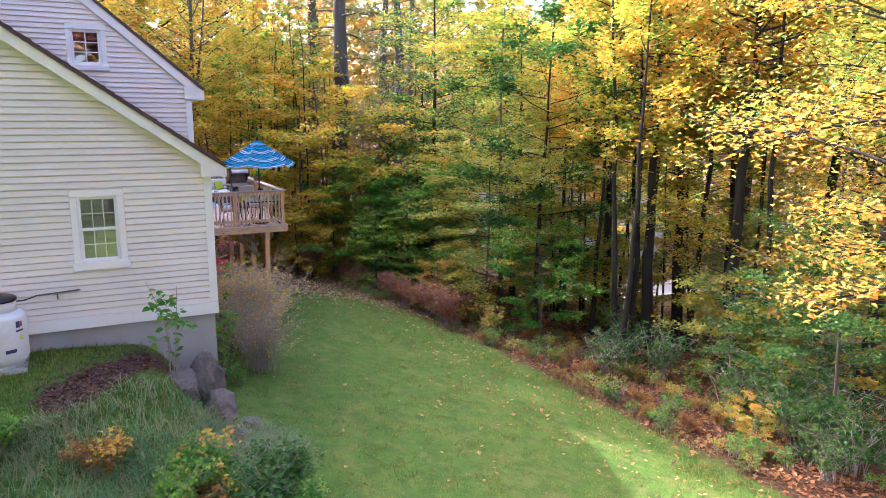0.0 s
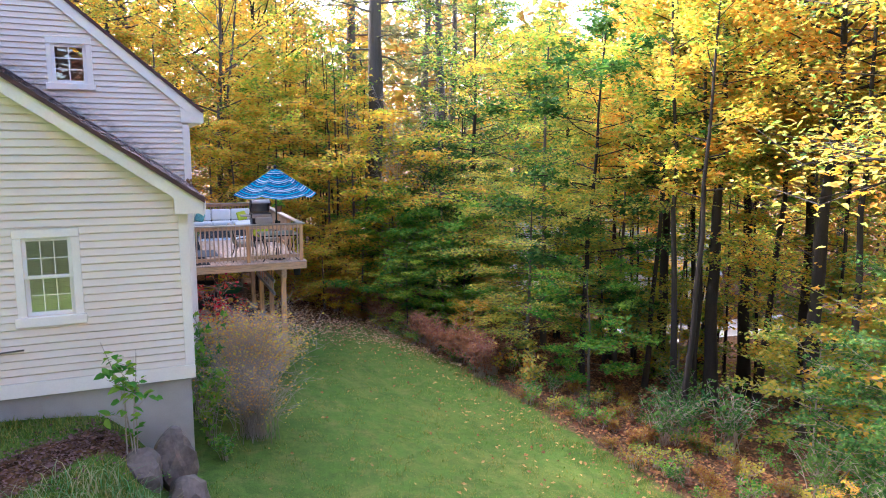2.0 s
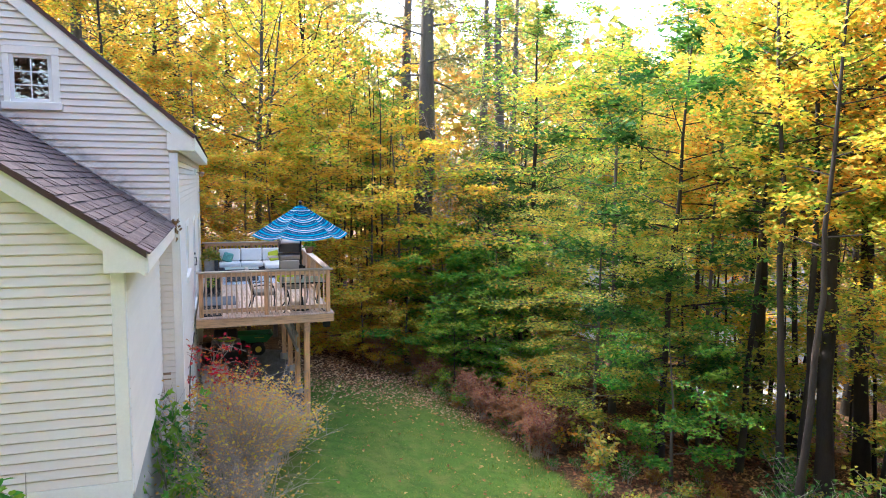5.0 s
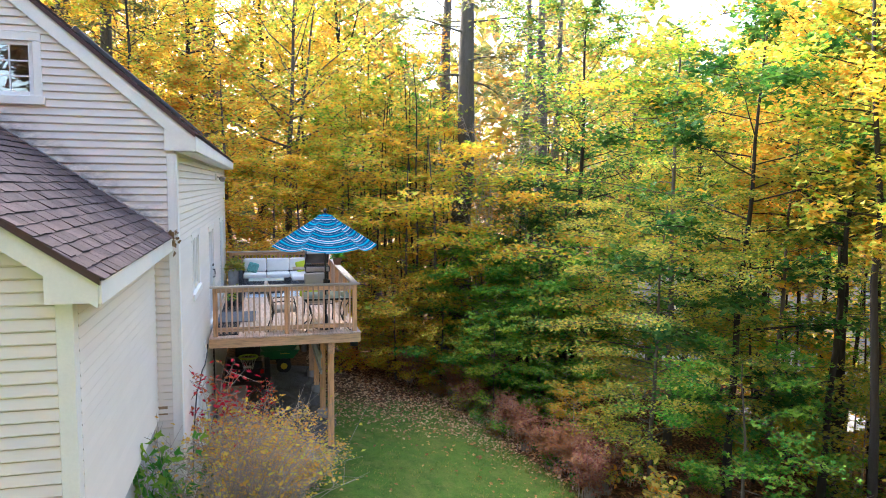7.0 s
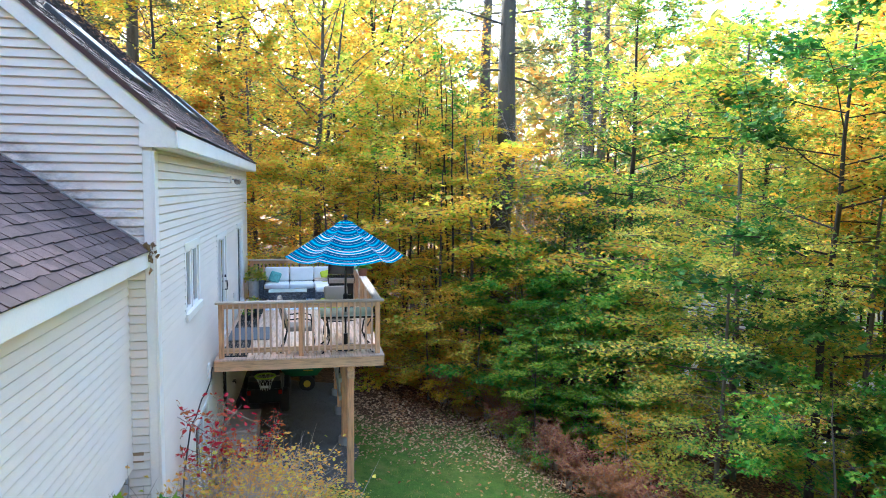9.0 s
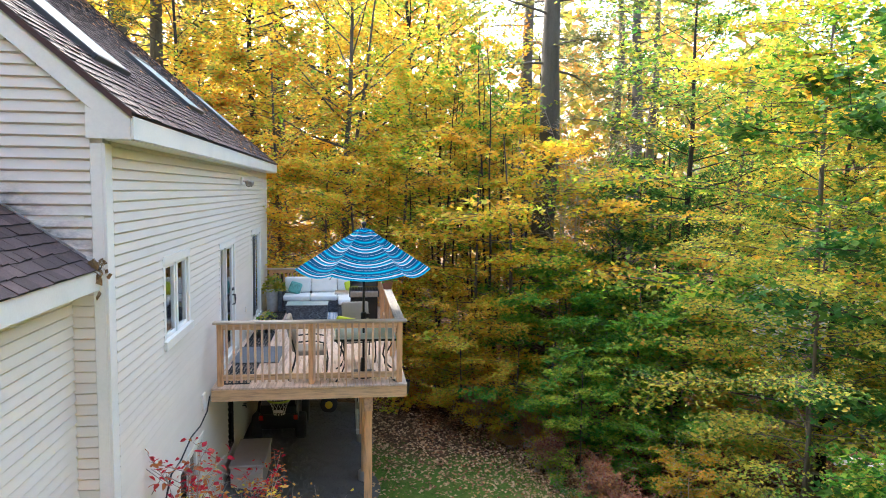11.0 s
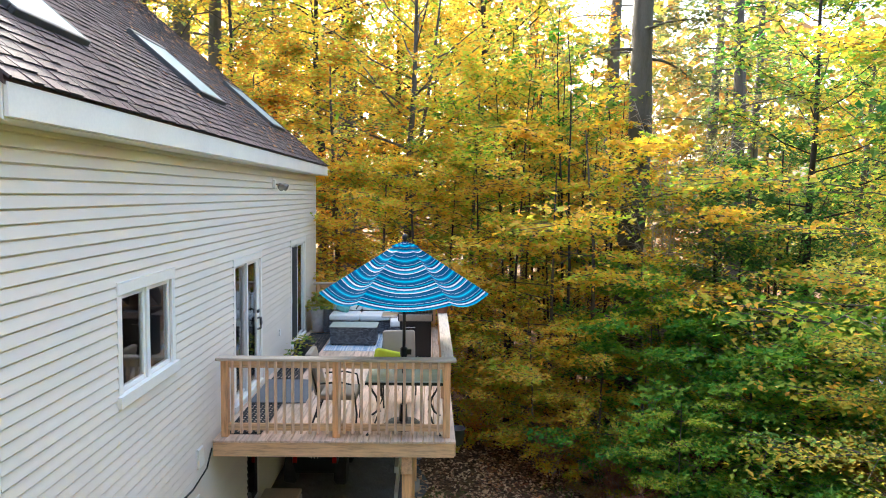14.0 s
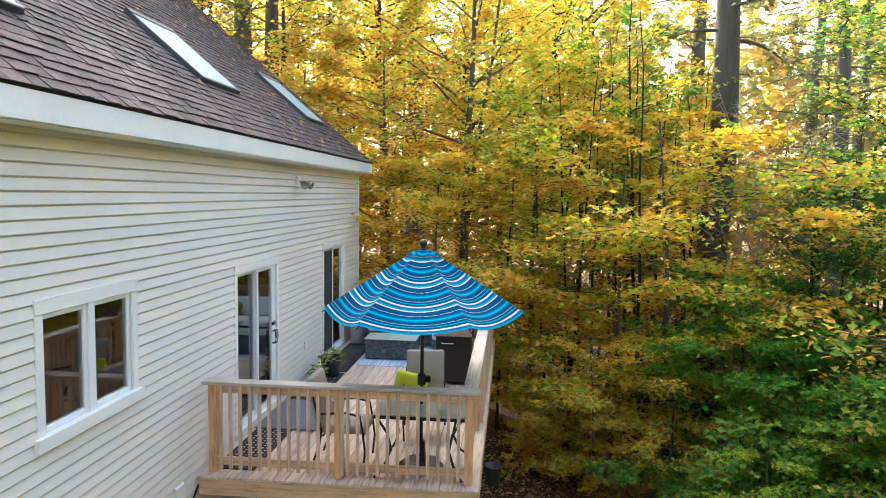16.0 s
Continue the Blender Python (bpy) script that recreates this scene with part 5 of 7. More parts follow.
M["box_plastic"] = varied("taupe_storage_plastic", (0.44, 0.385, 0.33), 0.6, 3, 0.15, 60, 0.1)
t = thing("storage_box", "taupe plastic deck storage box with a closed lid", "storage box", at=pose(2.20, 21.70, gz(2.5, 22.3)) @ Matrix.Diagonal((0.78, 1.0, 0.8, 1)))
bm = bmesh.new()
slab(bm, 0, 0, 0, 0.72, 1.30, 0.52, 0.03, 2)
body = part("body", bm, M["box_plastic"], t)
bm = bmesh.new()
slab(bm, -0.03, -0.03, 0.521, 0.75, 1.33, 0.60, 0.03, 2)
part("lid", bm, M["box_plastic"], t, "slightly domed lid")
bm = bmesh.new()
for q in ((0.05, -0.012, 0.36, 0.67, -0.001, 0.39), (0.05, -0.012, 0.08, 0.67, -0.001, 0.11), (0.05, -0.012, 0.111, 0.08, -0.001, 0.359), (0.64, -0.012, 0.111, 0.67, -0.001, 0.359)):
    box(bm, *q)
part("panel_rib", bm, M["box_plastic"], t)
bm = bmesh.new()
slab(bm, 0.27, -0.03, 0.42, 0.45, -0.001, 0.50, 0.01, 1)
part("latch", bm, M["box_plastic"], t)

# utility vehicle seen from its rear
g0 = gz(2.8, 25.0)
t = thing("utility_vehicle", "black utility vehicle parked under the deck", "vehicle", at=pose(2.78, 25.05, g0))
bm = bmesh.new()
slab(bm, -0.42, -0.75, 0.28, 0.42, 0.75, 0.62, 0.05, 2)
part("body", bm, M["black"], t)
bm = bmesh.new()
slab(bm, -0.38, -0.78, 0.63, 0.38, -0.20, 0.82, 0.03, 2)
part("cargo_box", bm, M["black"], t)
bm = bmesh.new()
slab(bm, -0.32, -0.15, 0.63, 0.32, 0.35, 0.78, 0.05, 2)
slab(bm, -0.32, -0.18, 0.79, 0.32, -0.08, 1.10, 0.04, 2)
part("seat", bm, M["rubber"], t)
bm = bmesh.new()
tube(bm, [(-0.36, -0.72, 0.83), (-0.36, -0.72, 0.93), (0.36, -0.72, 0.93), (0.36, -0.72, 0.83)], 0.014, 6)
part("rack", bm, M["steel"], t)
M["red"] = mat("red_lamp_lens", (0.45, 0.02, 0.02), 0.25)
for sx in (-1, 1):
    bm = bmesh.new()
    slab(bm, sx * 0.36 - 0.04, -0.79, 0.50, sx * 0.36 + 0.04, -0.751, 0.60, 0.01, 1)
    part("tail_light", bm, M["red"], t, "red tail light")
    for sy in (-0.5, 0.55):
        bm = bmesh.new()
        lathe(bm, [(0.12, -0.11), (0.25, -0.11), (0.29, -0.07), (0.29, 0.07), (0.25, 0.11), (0.12, 0.11)], 20)
        bmesh.ops.transform(bm, matrix=pose(sx * 0.46, sy, 0.29, 0, 90), verts=bm.verts)
        wh = part("wheel", bm, M["rubber"], t)
        bm = bmesh.new()
        lathe(bm, [(0.118, -0.06), (0.118, 0.06)], 14)
        bmesh.ops.transform(bm, matrix=pose(sx * 0.46, sy, 0.29, 0, 90), verts=bm.verts)
        part("rim", bm, M["steel"], wh)
piece("rear_plate", -0.09, -0.797, 0.66, 0.09, -0.784, 0.72, M["trim"], t, "small pale plate")

M["hoop"] = varied("lime_hoop_plastic", (0.50, 0.62, 0.05), 0.5, 5, 0.1)
t = thing("toy_hoop", "lime green toy basketball hoop with a white net", "hoop", at=pose(2.80, 24.25, 0.78))
bm = bmesh.new()
k = 20
ring = [(0.23 * math.cos(2 * math.pi * i / k), 0.23 * math.sin(2 * math.pi * i / k), 0) for i in range(k + 1)]
tube(bm, ring, 0.022, 6, False)
part("hoop_ring", bm, M["hoop"], t)
bm = bmesh.new()
for i in range(12):
    a, b = 2 * math.pi * i / 12, 2 * math.pi * (i + 1) / 12
    for p, q in ((a, b), (b, a)):
        tube(bm, [(0.22 * math.cos(p), 0.22 * math.sin(p), -0.01), (0.15 * math.cos((p + q) / 2), 0.15 * math.sin((p + q) / 2), -0.16), (0.11 * math.cos(q), 0.11 * math.sin(q), -0.32)], 0.005, 3)
part("net", bm, M["trim"], t, "white cord net")
bm = bmesh.new()
slab(bm, -0.02, 0.235, -0.03, 0.02, 0.26, 1.10, 0.005, 1)
part("hanger", bm, M["black"], t)

M["green_plastic"] = varied("green_cart_plastic", (0.02, 0.17, 0.06), 0.45, 4, 0.15)
M["yellow_rim"] = mat("yellow_wheel_rim", (0.65, 0.45, 0.03), 0.4)
g0 = gz(3.75, 27.2)
t = thing("garden_cart", "green dump cart with yellow wheel hubs", "cart", at=pose(3.62, 27.3, g0))
bm = bmesh.new()
lo = [(-0.42, -0.25), (0.42, -0.25), (0.42, 0.25), (-0.42, 0.25)]
hi = [(-0.60, -0.36), (0.62, -0.36), (0.62, 0.36), (-0.60, 0.36)]
rings = [[bm.verts.new((*p, 0.42)) for p in lo], [bm.verts.new((*p, 0.70)) for p in hi], [bm.verts.new((p[0] * 0.94, p[1] * 0.92, 0.70)) for p in hi], [bm.verts.new((p[0] * 0.92, p[1] * 0.9, 0.46)) for p in lo]]
bm.faces.new(list(reversed(rings[0])))
for r0, r1 in zip(rings, rings[1:]):
    for i in range(4):
        bm.faces.new([r0[i], r0[(i + 1) % 4], r1[(i + 1) % 4], r1[i]])
bm.faces.new(rings[3])
part("tub", bm, M["green_plastic"], t, "green plastic tub")
piece("side_badge", 0.05, -0.335, 0.585, 0.32, -0.312, 0.605, M["yellow_rim"], t, "yellow stripe")
bm = bmesh.new()
tube(bm, [(-0.75, 0, 0.30), (-0.35, 0, 0.36), (0.3, 0, 0.36)], 0.02, 6)
tube(bm, [(0.15, -0.32, 0.22), (0.15, 0.32, 0.22)], 0.015, 6)
box(bm, 0.11, -0.2, 0.225, 0.19, 0.2, 0.415)
part("chassis", bm, M["black"], t)
for sy in (-0.30, 0.30):
    bm = bmesh.new()
    lathe(bm, [(0.10, -0.06), (0.20, -0.06), (0.22, -0.03), (0.22, 0.03), (0.20, 0.06), (0.10, 0.06)], 18)
    bmesh.ops.transform(bm, matrix=pose(0.15, sy, 0.22, 90), verts=bm.verts)
    wh = part("wheel", bm, M["rubber"], t)
    bm = bmesh.new()
    lathe(bm, [(0.098, -0.064), (0.098, 0.064)], 14)
    bmesh.ops.transform(bm, matrix=pose(0.15, sy, 0.22, 90), verts=bm.verts)
    part("hub", bm, M["yellow_rim"], wh, "yellow wheel hub")

M["alu"] = varied("weathered_aluminium", (0.55, 0.54, 0.53), 0.45, 5, 0.2, 60, 0.1, 0.5)
t = thing("ladder", "aluminium ladder hung under the deck beam", "ladder")
for z in (1.06, 1.42):
    piece("ladder_rail", 4.38, 21.2, z, 4.43, 24.6, z + 0.085, M["alu"], t, "", 0.004)
for i in range(9):
    bm = bmesh.new()
    tube(bm, [(4.405, 21.45 + i * 0.36, 1.145), (4.405, 21.45 + i * 0.36, 1.42)], 0.015, 6)
    part("rung", bm, M["alu"], t)
for y in (21.6, 24.0):
    piece("hook", 4.395, y, 1.506, 4.415, y + 0.03, 1.91, M["black"], t)
bm = bmesh.new()
for k in range(5):
    pts = [(2.48 + 0.2 * math.cos(a), 23.5 + 0.22 * math.sin(a), gz(2.5, 23.5) + 0.03 + 0.028 * k) for a in [2 * math.pi * i / 18 for i in range(19)]]
    tube(bm, pts, 0.014, 5, False)
solid("garden_hose", bm, M["alu"], "pale coiled garden hose by the storage box", "hose", smooth=True)
t = thing("hanging_bucket", "black bucket hung outside the deck's edge", "bucket", at=pose(5.30, 22.5, 1.36))
bm = bmesh.new()
lathe(bm, [(0.09, 0), (0.12, 0.24), (0.13, 0.25), (0.11, 0.25), (0.08, 0.02)], 16)
part("bucket_body", bm, M["black_pot"], t, "", True)
bm = bmesh.new()
tube(bm, [(-0.12, 0, 0.25), (-0.06, 0, 0.36), (0, 0, 0.39), (0.06, 0, 0.36), (0.12, 0, 0.25)], 0.006, 5)
tube(bm, [(0, 0, 0.39), (-0.02, 0, 0.60), (-0.105, 0, 0.62)], 0.006, 5)
part("bail", bm, M["black"], t)

# ---- before the wing ----
M["tank"] = varied("white_tank_paint", (0.72, 0.71, 0.67), 0.45, 2.5, 0.18, 30, 0.08)
tz = float(ground_z(-1.38, 11.45)) + 0.03
t = thing("propane_tank", "white upright propane tank with a black collar", "gas tank", at=pose(-1.38, 11.45, tz) @ Matrix.Diagonal((0.94, 0.94, 0.87, 1)))
bm = bmesh.new()
R = 0.385
prof = [(0.30, 0.05), (0.34, 0.06), (R, 0.16), (R, 0.82)] + [(R * math.cos(a), 0.82 + 0.16 * math.sin(a)) for a in [math.pi / 2 * i / 6 for i in range(1, 6)]] + [(0.05, 0.98)]
lathe(bm, prof, 32)
tank = part("tank_shell", bm, M["tank"], t, "", True)
bm = bmesh.new()
lathe(bm, [(0.27, 0.93), (0.27, 1.10), (0.255, 1.10), (0.255, 0.95)], 28)
part("collar", bm, M["tank"], t, "white steel collar", True)
bm = bmesh.new()
lathe(bm, [(0.285, 1.101), (0.285, 1.14), (0.24, 1.165), (0.02, 1.17)], 28)
part("collar_lid", bm, M["black"], t, "black collar lid", True)
bm = bmesh.new()
lathe(bm, [(0.31, 0.0), (0.31, 0.06), (0.29, 0.06)], 28)
part("foot_ring", bm, M["tank"], t)
M["badge_blue"] = mat("dark_blue_badge", (0.03, 0.04, 0.13), 0.5)
M["badge_red"] = mat("red_badge", (0.5, 0.05, 0.05), 0.5)
M["badge_yellow"] = mat("yellow_tag", (0.7, 0.6, 0.05), 0.5)
for nm, a0, a1, z0, z1, mm in (("badge", -48, -38, 0.68, 0.79, "badge_blue"), ("badge", -37.5, -31, 0.69, 0.78, "badge_red"), ("badge", -49, -30, 0.615, 0.645, "badge_blue"), ("tag", -40, -33, 0.47, 0.55, "badge_yellow"), ("tag", -75, -52, 0.28, 0.34, "badge_blue")):
    bm = bmesh.new()
    k = 5
    vs = []
    for i in range(k + 1):
        a = radians(a0 + (a1 - a0) * i / k)
        vs.append([bm.verts.new(((R + o) * math.cos(a), (R + o) * math.sin(a), z)) for z in (z0, z1) for o in (0.001, 0.003)])
    for p, q in zip(vs, vs[1:]):
        bm.faces.new([p[1], q[1], q[3], p[3]])
    part(nm, bm, M[mm], tank)
bm = bmesh.new()
tube(bm, [(-1.30, 11.40, tz + 0.93), (-1.05, 11.75, tz + 0.86), (-0.9, 11.93, tz + 0.87), (-0.30, 11.935, tz + 0.90)], 0.012, 6)
tube(bm, [(-0.62, 11.935, tz + 0.88), (-0.62, 11.935, tz + 0.78)], 0.012, 6)
solid("gas_pipe", bm, M["bark_grey"], "thin grey gas pipe along the clapboards", "pipe")
bm = bmesh.new()
slab(bm, -1.75, 11.1, -0.3, -1.05, 11.8, 0.0, 0.05, 2, Matrix.Translation((0, 0, tz + 0.005)))
solid("tank_slab", bm, M["concrete"], "low concrete slab under the tank", "slab")


def boulder(x, y, z, sx, sy, sz, seed, turn):
    bm = bmesh.new()
    bmesh.ops.create_icosphere(bm, subdivisions=3, radius=1.0)
    r = random.Random(seed)
    o = Vector((r.uniform(0, 50), r.uniform(0, 50), r.uniform(0, 50)))
    cuts = [Vector((r.gauss(0, 1), r.gauss(0, 1), r.gauss(0, 0.7))).normalized() for _ in range(9)]
    for v in bm.verts:
        d = v.co.normalized()
        k = 1.0
        for c in cuts:
            q = d.dot(c)
            if q > 0.55:
                k = min(k, 0.62 / q + 0.08)
        v.co = d * (k + 0.10 * noise.noise(d * 2.2 + o) + 0.04 * noise.noise(d * 6 + o))
        v.co = Vector((v.co.x * sx, v.co.y * sy, v.co.z * sz))
    ob = solid("boulder", bm, M["rock"], "large grey-brown angular boulder at the house corner", "boulder", "boulders by the foundation")
    ob.matrix_basis = pose(x, y, z, 0, 0, turn)
    return ob


boulder(1.02, 11.10, 1.02, 0.33, 0.30, 0.36, 1, 20)
boulder(1.44, 11.40, 1.02, 0.33, 0.30, 0.46, 2, 70)
boulder(1.55, 10.90, 0.62, 0.36, 0.34, 0.36, 3, 130)
boulder(1.95, 10.70, 0.25, 0.34, 0.30, 0.26, 4, 10)
boulder(1.62, 10.25, 0.36, 0.28, 0.30, 0.26, 5, 200)
boulder(1.20, 8.60, 0.42, 0.32, 0.30, 0.24, 6, 250)

# kind of tree, foliage, x, y, scale, turn
TREES = [
    ("pine", "leaf_pine", 10.55, 31.7, 1.0, 20), ("pine", "leaf_pine", 18.45, 42.6, 1.0, 120), ("tall_c", "leaf_yellow", 4.3, 33.0, 1.0, 40), ("pine", "leaf_pine", -4.7, 39.3, 1.05, 200), ("pine", "leaf_pine", -2.6, 36.7, 0.85, 300),
    ("tall_b", "leaf_gold", 19.5, 18.5, 0.95, 10), ("tall_b", "leaf_gold", 17.5, 20.5, 0.85, 100), ("tall_b", "leaf_yellow", 21.5, 22.5, 0.95, 200),
    ("tall_b", "leaf_gold", 17.3, 14.2, 0.95, 280),
    ("maple_a", "leaf_lime", 6.0, 31.5, 1.0, 0), ("maple_a", "leaf_orange", 2.2, 33.0, 1.1, 90), ("maple_c", "leaf_yellow", -1.5, 34.0, 1.1, 45), ("maple_b", "leaf_lime", 3.6, 30.6, 0.9, 10),
    ("maple_b", "leaf_yellow", 0.0, 31.2, 0.95, 70), ("maple_b", "leaf_lime", 7.8, 28.9, 0.92, 200), ("maple_b", "leaf_lime", 9.2, 29.2, 1.1, 95), ("maple_c", "leaf_yellow", 7.6, 34.6, 0.85, 120), ("maple_c", "leaf_deep", 12.9, 31.2, 0.62, 220),
    ("maple_d", "leaf_green", 9.4, 26.4, 0.55, 50), ("maple_d", "leaf_green", 11.2, 25.2, 0.65, 130), ("maple_d", "leaf_green", 12.8, 26.6, 0.75, 170), ("maple_d", "leaf_green", 10.6, 28.6, 0.7, 250),
    ("maple_b", "leaf_lime", 6.8, 29.2, 0.5, 15), ("shrub", "leaf_lime", 6.2, 29.4, 0.6, 33), ("shrub", "leaf_yellow", 7.2, 28.4, 0.4, 0), ("shrub", "leaf_orange", 8.3, 27.2, 0.32, 70), ("shrub", "leaf_orange", 6.3, 28.6, 0.4, 140), ("shrub", "leaf_yellow", 9.0, 26.0, 0.4, 200), ("shrub", "leaf_green", 15.5, 31.0, 1.3, 10), ("shrub", "leaf_mixed", 17.5, 29.5, 1.4, 80), ("shrub", "leaf_green", 13.5, 35.0, 1.3, 170), ("shrub", "leaf_mixed", 16.8, 33.6, 1.5, 250),
    ("beech", "leaf_beech", 14.6, 23.4, 1.3, 10), ("beech", "leaf_mixed", 11.9, 19.9, 0.72, 60), ("maple_d", "leaf_green", 12.4, 17.4, 0.5, 200), ("maple_c", "leaf_deep", 13.6, 28.6, 0.62, 150), ("oak", "leaf_deep", 13.4, 19.2, 1.0, 0),
    ("beech", "leaf_mixed", 15.8, 20.6, 1.0, 80), ("maple_c", "leaf_mixed", 14.5, 29.5, 1.15, 300), ("maple_c", "leaf_mixed", 17.0, 26.0, 1.0, 350), ("maple_a", "leaf_yellow", 19.0, 15.5, 1.0, 50),
    ("maple_b", "leaf_bright", 9.55, 24.4, 0.36, 0), ("maple_b", "leaf_lime", 7.3, 27.4, 0.46, 110), ("maple_b", "leaf_lime", 8.6, 27.0, 0.5, 290), ("maple_d", "leaf_green", 10.4, 25.6, 0.5, 20), ("shrub", "leaf_green", 11.2, 23.2, 0.6, 80), ("shrub", "leaf_beech", 10.6, 21.4, 0.55, 160),
    
    ("maple_c", "leaf_yellow", -5.0, 36.5, 1.2, 200), ("tall_a", "leaf_yellow", 3.2, 45.0, 1.35, 150), ("tall_a", "leaf_mixed", 7.5, 42.0, 1.25, 240), ("maple_c", "leaf_yellow", 5.0, 38.0, 1.0, 260), ("maple_c", "leaf_deep", 15.6, 33.0, 0.8, 30),
    ("pole", "leaf_yellow", 14.6, 16.4, 0.9, 0), ("pole", "leaf_gold", 16.2, 17.4, 1.0, 70), ("pole", "leaf_yellow", 18.2, 16.8, 1.05, 150), ("pole", "leaf_mixed", 15.4, 18.6, 0.85, 210), ("pole", "leaf_gold", 17.6, 13.2, 1.0, 300),
    ("tall_b", "leaf_mixed", 17.8, 10.4, 0.95, 190), ("tall_b", "leaf_gold", 20.5, 13.6, 1.0, 250), ("tall_b", "leaf_mixed", 16.6, 17.0, 0.9, 320), ("tall_b", "leaf_yellow", 21.0, 17.4, 1.0, 15),
    ("pole", "leaf_yellow", 13.6, 15.0, 0.8, 130), ("pole", "leaf_mixed", 19.4, 20.8, 1.0, 20), ("pole", "leaf_yellow", 17.0, 22.6, 0.95, 260), ("pole", "leaf_green", 20.2, 24.0, 1.0, 110),
    ("shrub", "leaf_beech", 16.2, 10.6, 1.3, 0), ("shrub", "leaf_mixed", 18.6, 12.0, 1.4, 70), ("shrub", "leaf_beech", 20.6, 14.8, 1.5, 140), ("shrub", "leaf_mixed", 15.4, 12.6, 1.0, 200), ("shrub", "leaf_deep", 14.2, 10.2, 0.9, 30), ("shrub", "leaf_mixed", 22.6, 16.6, 1.6, 310), ("shrub", "leaf_mixed", 17.4, 19.4, 1.0, 0), ("shrub", "leaf_yellow", 20.0, 22.2, 1.3, 60), ("shrub", "leaf_mixed", 22.5, 19.5, 1.3, 120), ("shrub", "leaf_green", 18.6, 24.4, 1.4, 200), ("shrub", "leaf_yellow", 21.6, 26.2, 1.5, 260),
    ("maple_a", "leaf_lime", 4.6, 30.4, 0.75, 140), ("maple_c", "leaf_yellow", 10.0, 35.5, 0.75, 330), ("maple_a", "leaf_orange", -0.6, 32.8, 1.0, 20),
]

# ---- trees ----
LEAF4 = np.array([[0, 0, 0], [-0.36, 0.42, 0.10], [0, 1.0, -0.06], [0.36, 0.42, 0.10]])
LEAF4_F = np.array([[0, 2, 1], [0, 3, 2]])
LEAF6 = np.array([[0, 0, 0], [-0.28, 0.30, 0.09], [-0.22, 0.68, 0.04], [0, 1.05, -0.12], [0.22, 0.68, 0.04], [0.28, 0.30, 0.09], [0, 0.5, 0.0]])
LEAF6_F = np.array([[0, 6, 1], [1, 6, 2], [2, 6, 3], [3, 6, 4], [4, 6, 5], [5, 6, 0]])

MAPLE = np.array([[0, 0, 0], [-0.52, 0.40, 0.07], [-0.17, 0.50, 0.03], [0, 1.0, -0.08], [0.17, 0.50, 0.03], [0.52, 0.40, 0.07]])
MAPLE_F = np.array([[0, 2, 1], [0, 3, 2], [0, 4, 3], [0, 5, 4]])
TRI = np.array([[-0.30, 0.10, 0.05], [0.36, 0.34, 0.08], [-0.04, 1.0, -0.06]])
BLADES = {"tri": (TRI, np.array([[0, 1, 2]])), "plain": (LEAF4, LEAF4_F), "long": (LEAF6, LEAF6_F), "maple": (MAPLE, MAPLE_F)}


def leaf_cloud(rng, centres, sizes, shape, faces, tilt=0.45, droop=0.25):
    """Leaf blades at the centres, lying mostly flat, each with its own turn and lean."""
    n = len(centres)
    az = rng.uniform(0, 2 * np.pi, n)
    up = np.column_stack([rng.normal(0, tilt, n), rng.normal(0, tilt, n), np.ones(n)])
    up /= np.linalg.norm(up, axis=1, keepdims=True)
    d = np.column_stack([np.cos(az), np.sin(az), rng.normal(-droop, 0.3, n)])
    d -= up * np.sum(d * up, 1, keepdims=True)
    d /= np.linalg.norm(d, axis=1, keepdims=True)
    s = np.cross(d, up)
    loc = shape[None] * sizes[:, None, None]
    v = centres[:, None, :] + loc[..., 0:1] * s[:, None] + loc[..., 1:2] * d[:, None] + loc[..., 2:3] * up[:, None]
    k = len(shape)
    f = (faces[None] + (np.arange(n) * k)[:, None, None]).reshape(-1, 3)
    return v.reshape(-1, 3), f


class Wood:
    """Collects tapered bars as quads."""

    def __init__(self):
        self.v, self.f, self.n = [], [], 0

    def bar(self, pts, radii, seg):
        pts = np.asarray(pts, float)
        m = len(pts)
        t = np.gradient(pts, axis=0)
        t /= np.linalg.norm(t, axis=1, keepdims=True) + 1e-9
        ref = np.where(np.abs(t[:, 2:3]) < 0.9, [[0, 0, 1.0]], [[1.0, 0, 0]])
        u = np.cross(t, ref)
        u /= np.linalg.norm(u, axis=1, keepdims=True) + 1e-9
        w = np.cross(t, u)
        a = np.arange(seg) * 2 * np.pi / seg
        ring = pts[:, None] + (u[:, None] * np.cos(a)[None, :, None] + w[:, None] * np.sin(a)[None, :, None]) * np.asarray(radii)[:, None, None]
        self.v.append(ring.reshape(-1, 3))
        i = np.arange(m - 1)[:, None] * seg
        k = np.arange(seg)[None]
        q = np.stack([i + k, i + (k + 1) % seg, i + seg + (k + 1) % seg, i + seg + k], -1).reshape(-1, 4) + self.n
        self.f.append(q)
        self.n += m * seg

    def mesh(self, name, material):
        return raw_mesh(name, np.concatenate(self.v), np.concatenate(self.f), material, True)


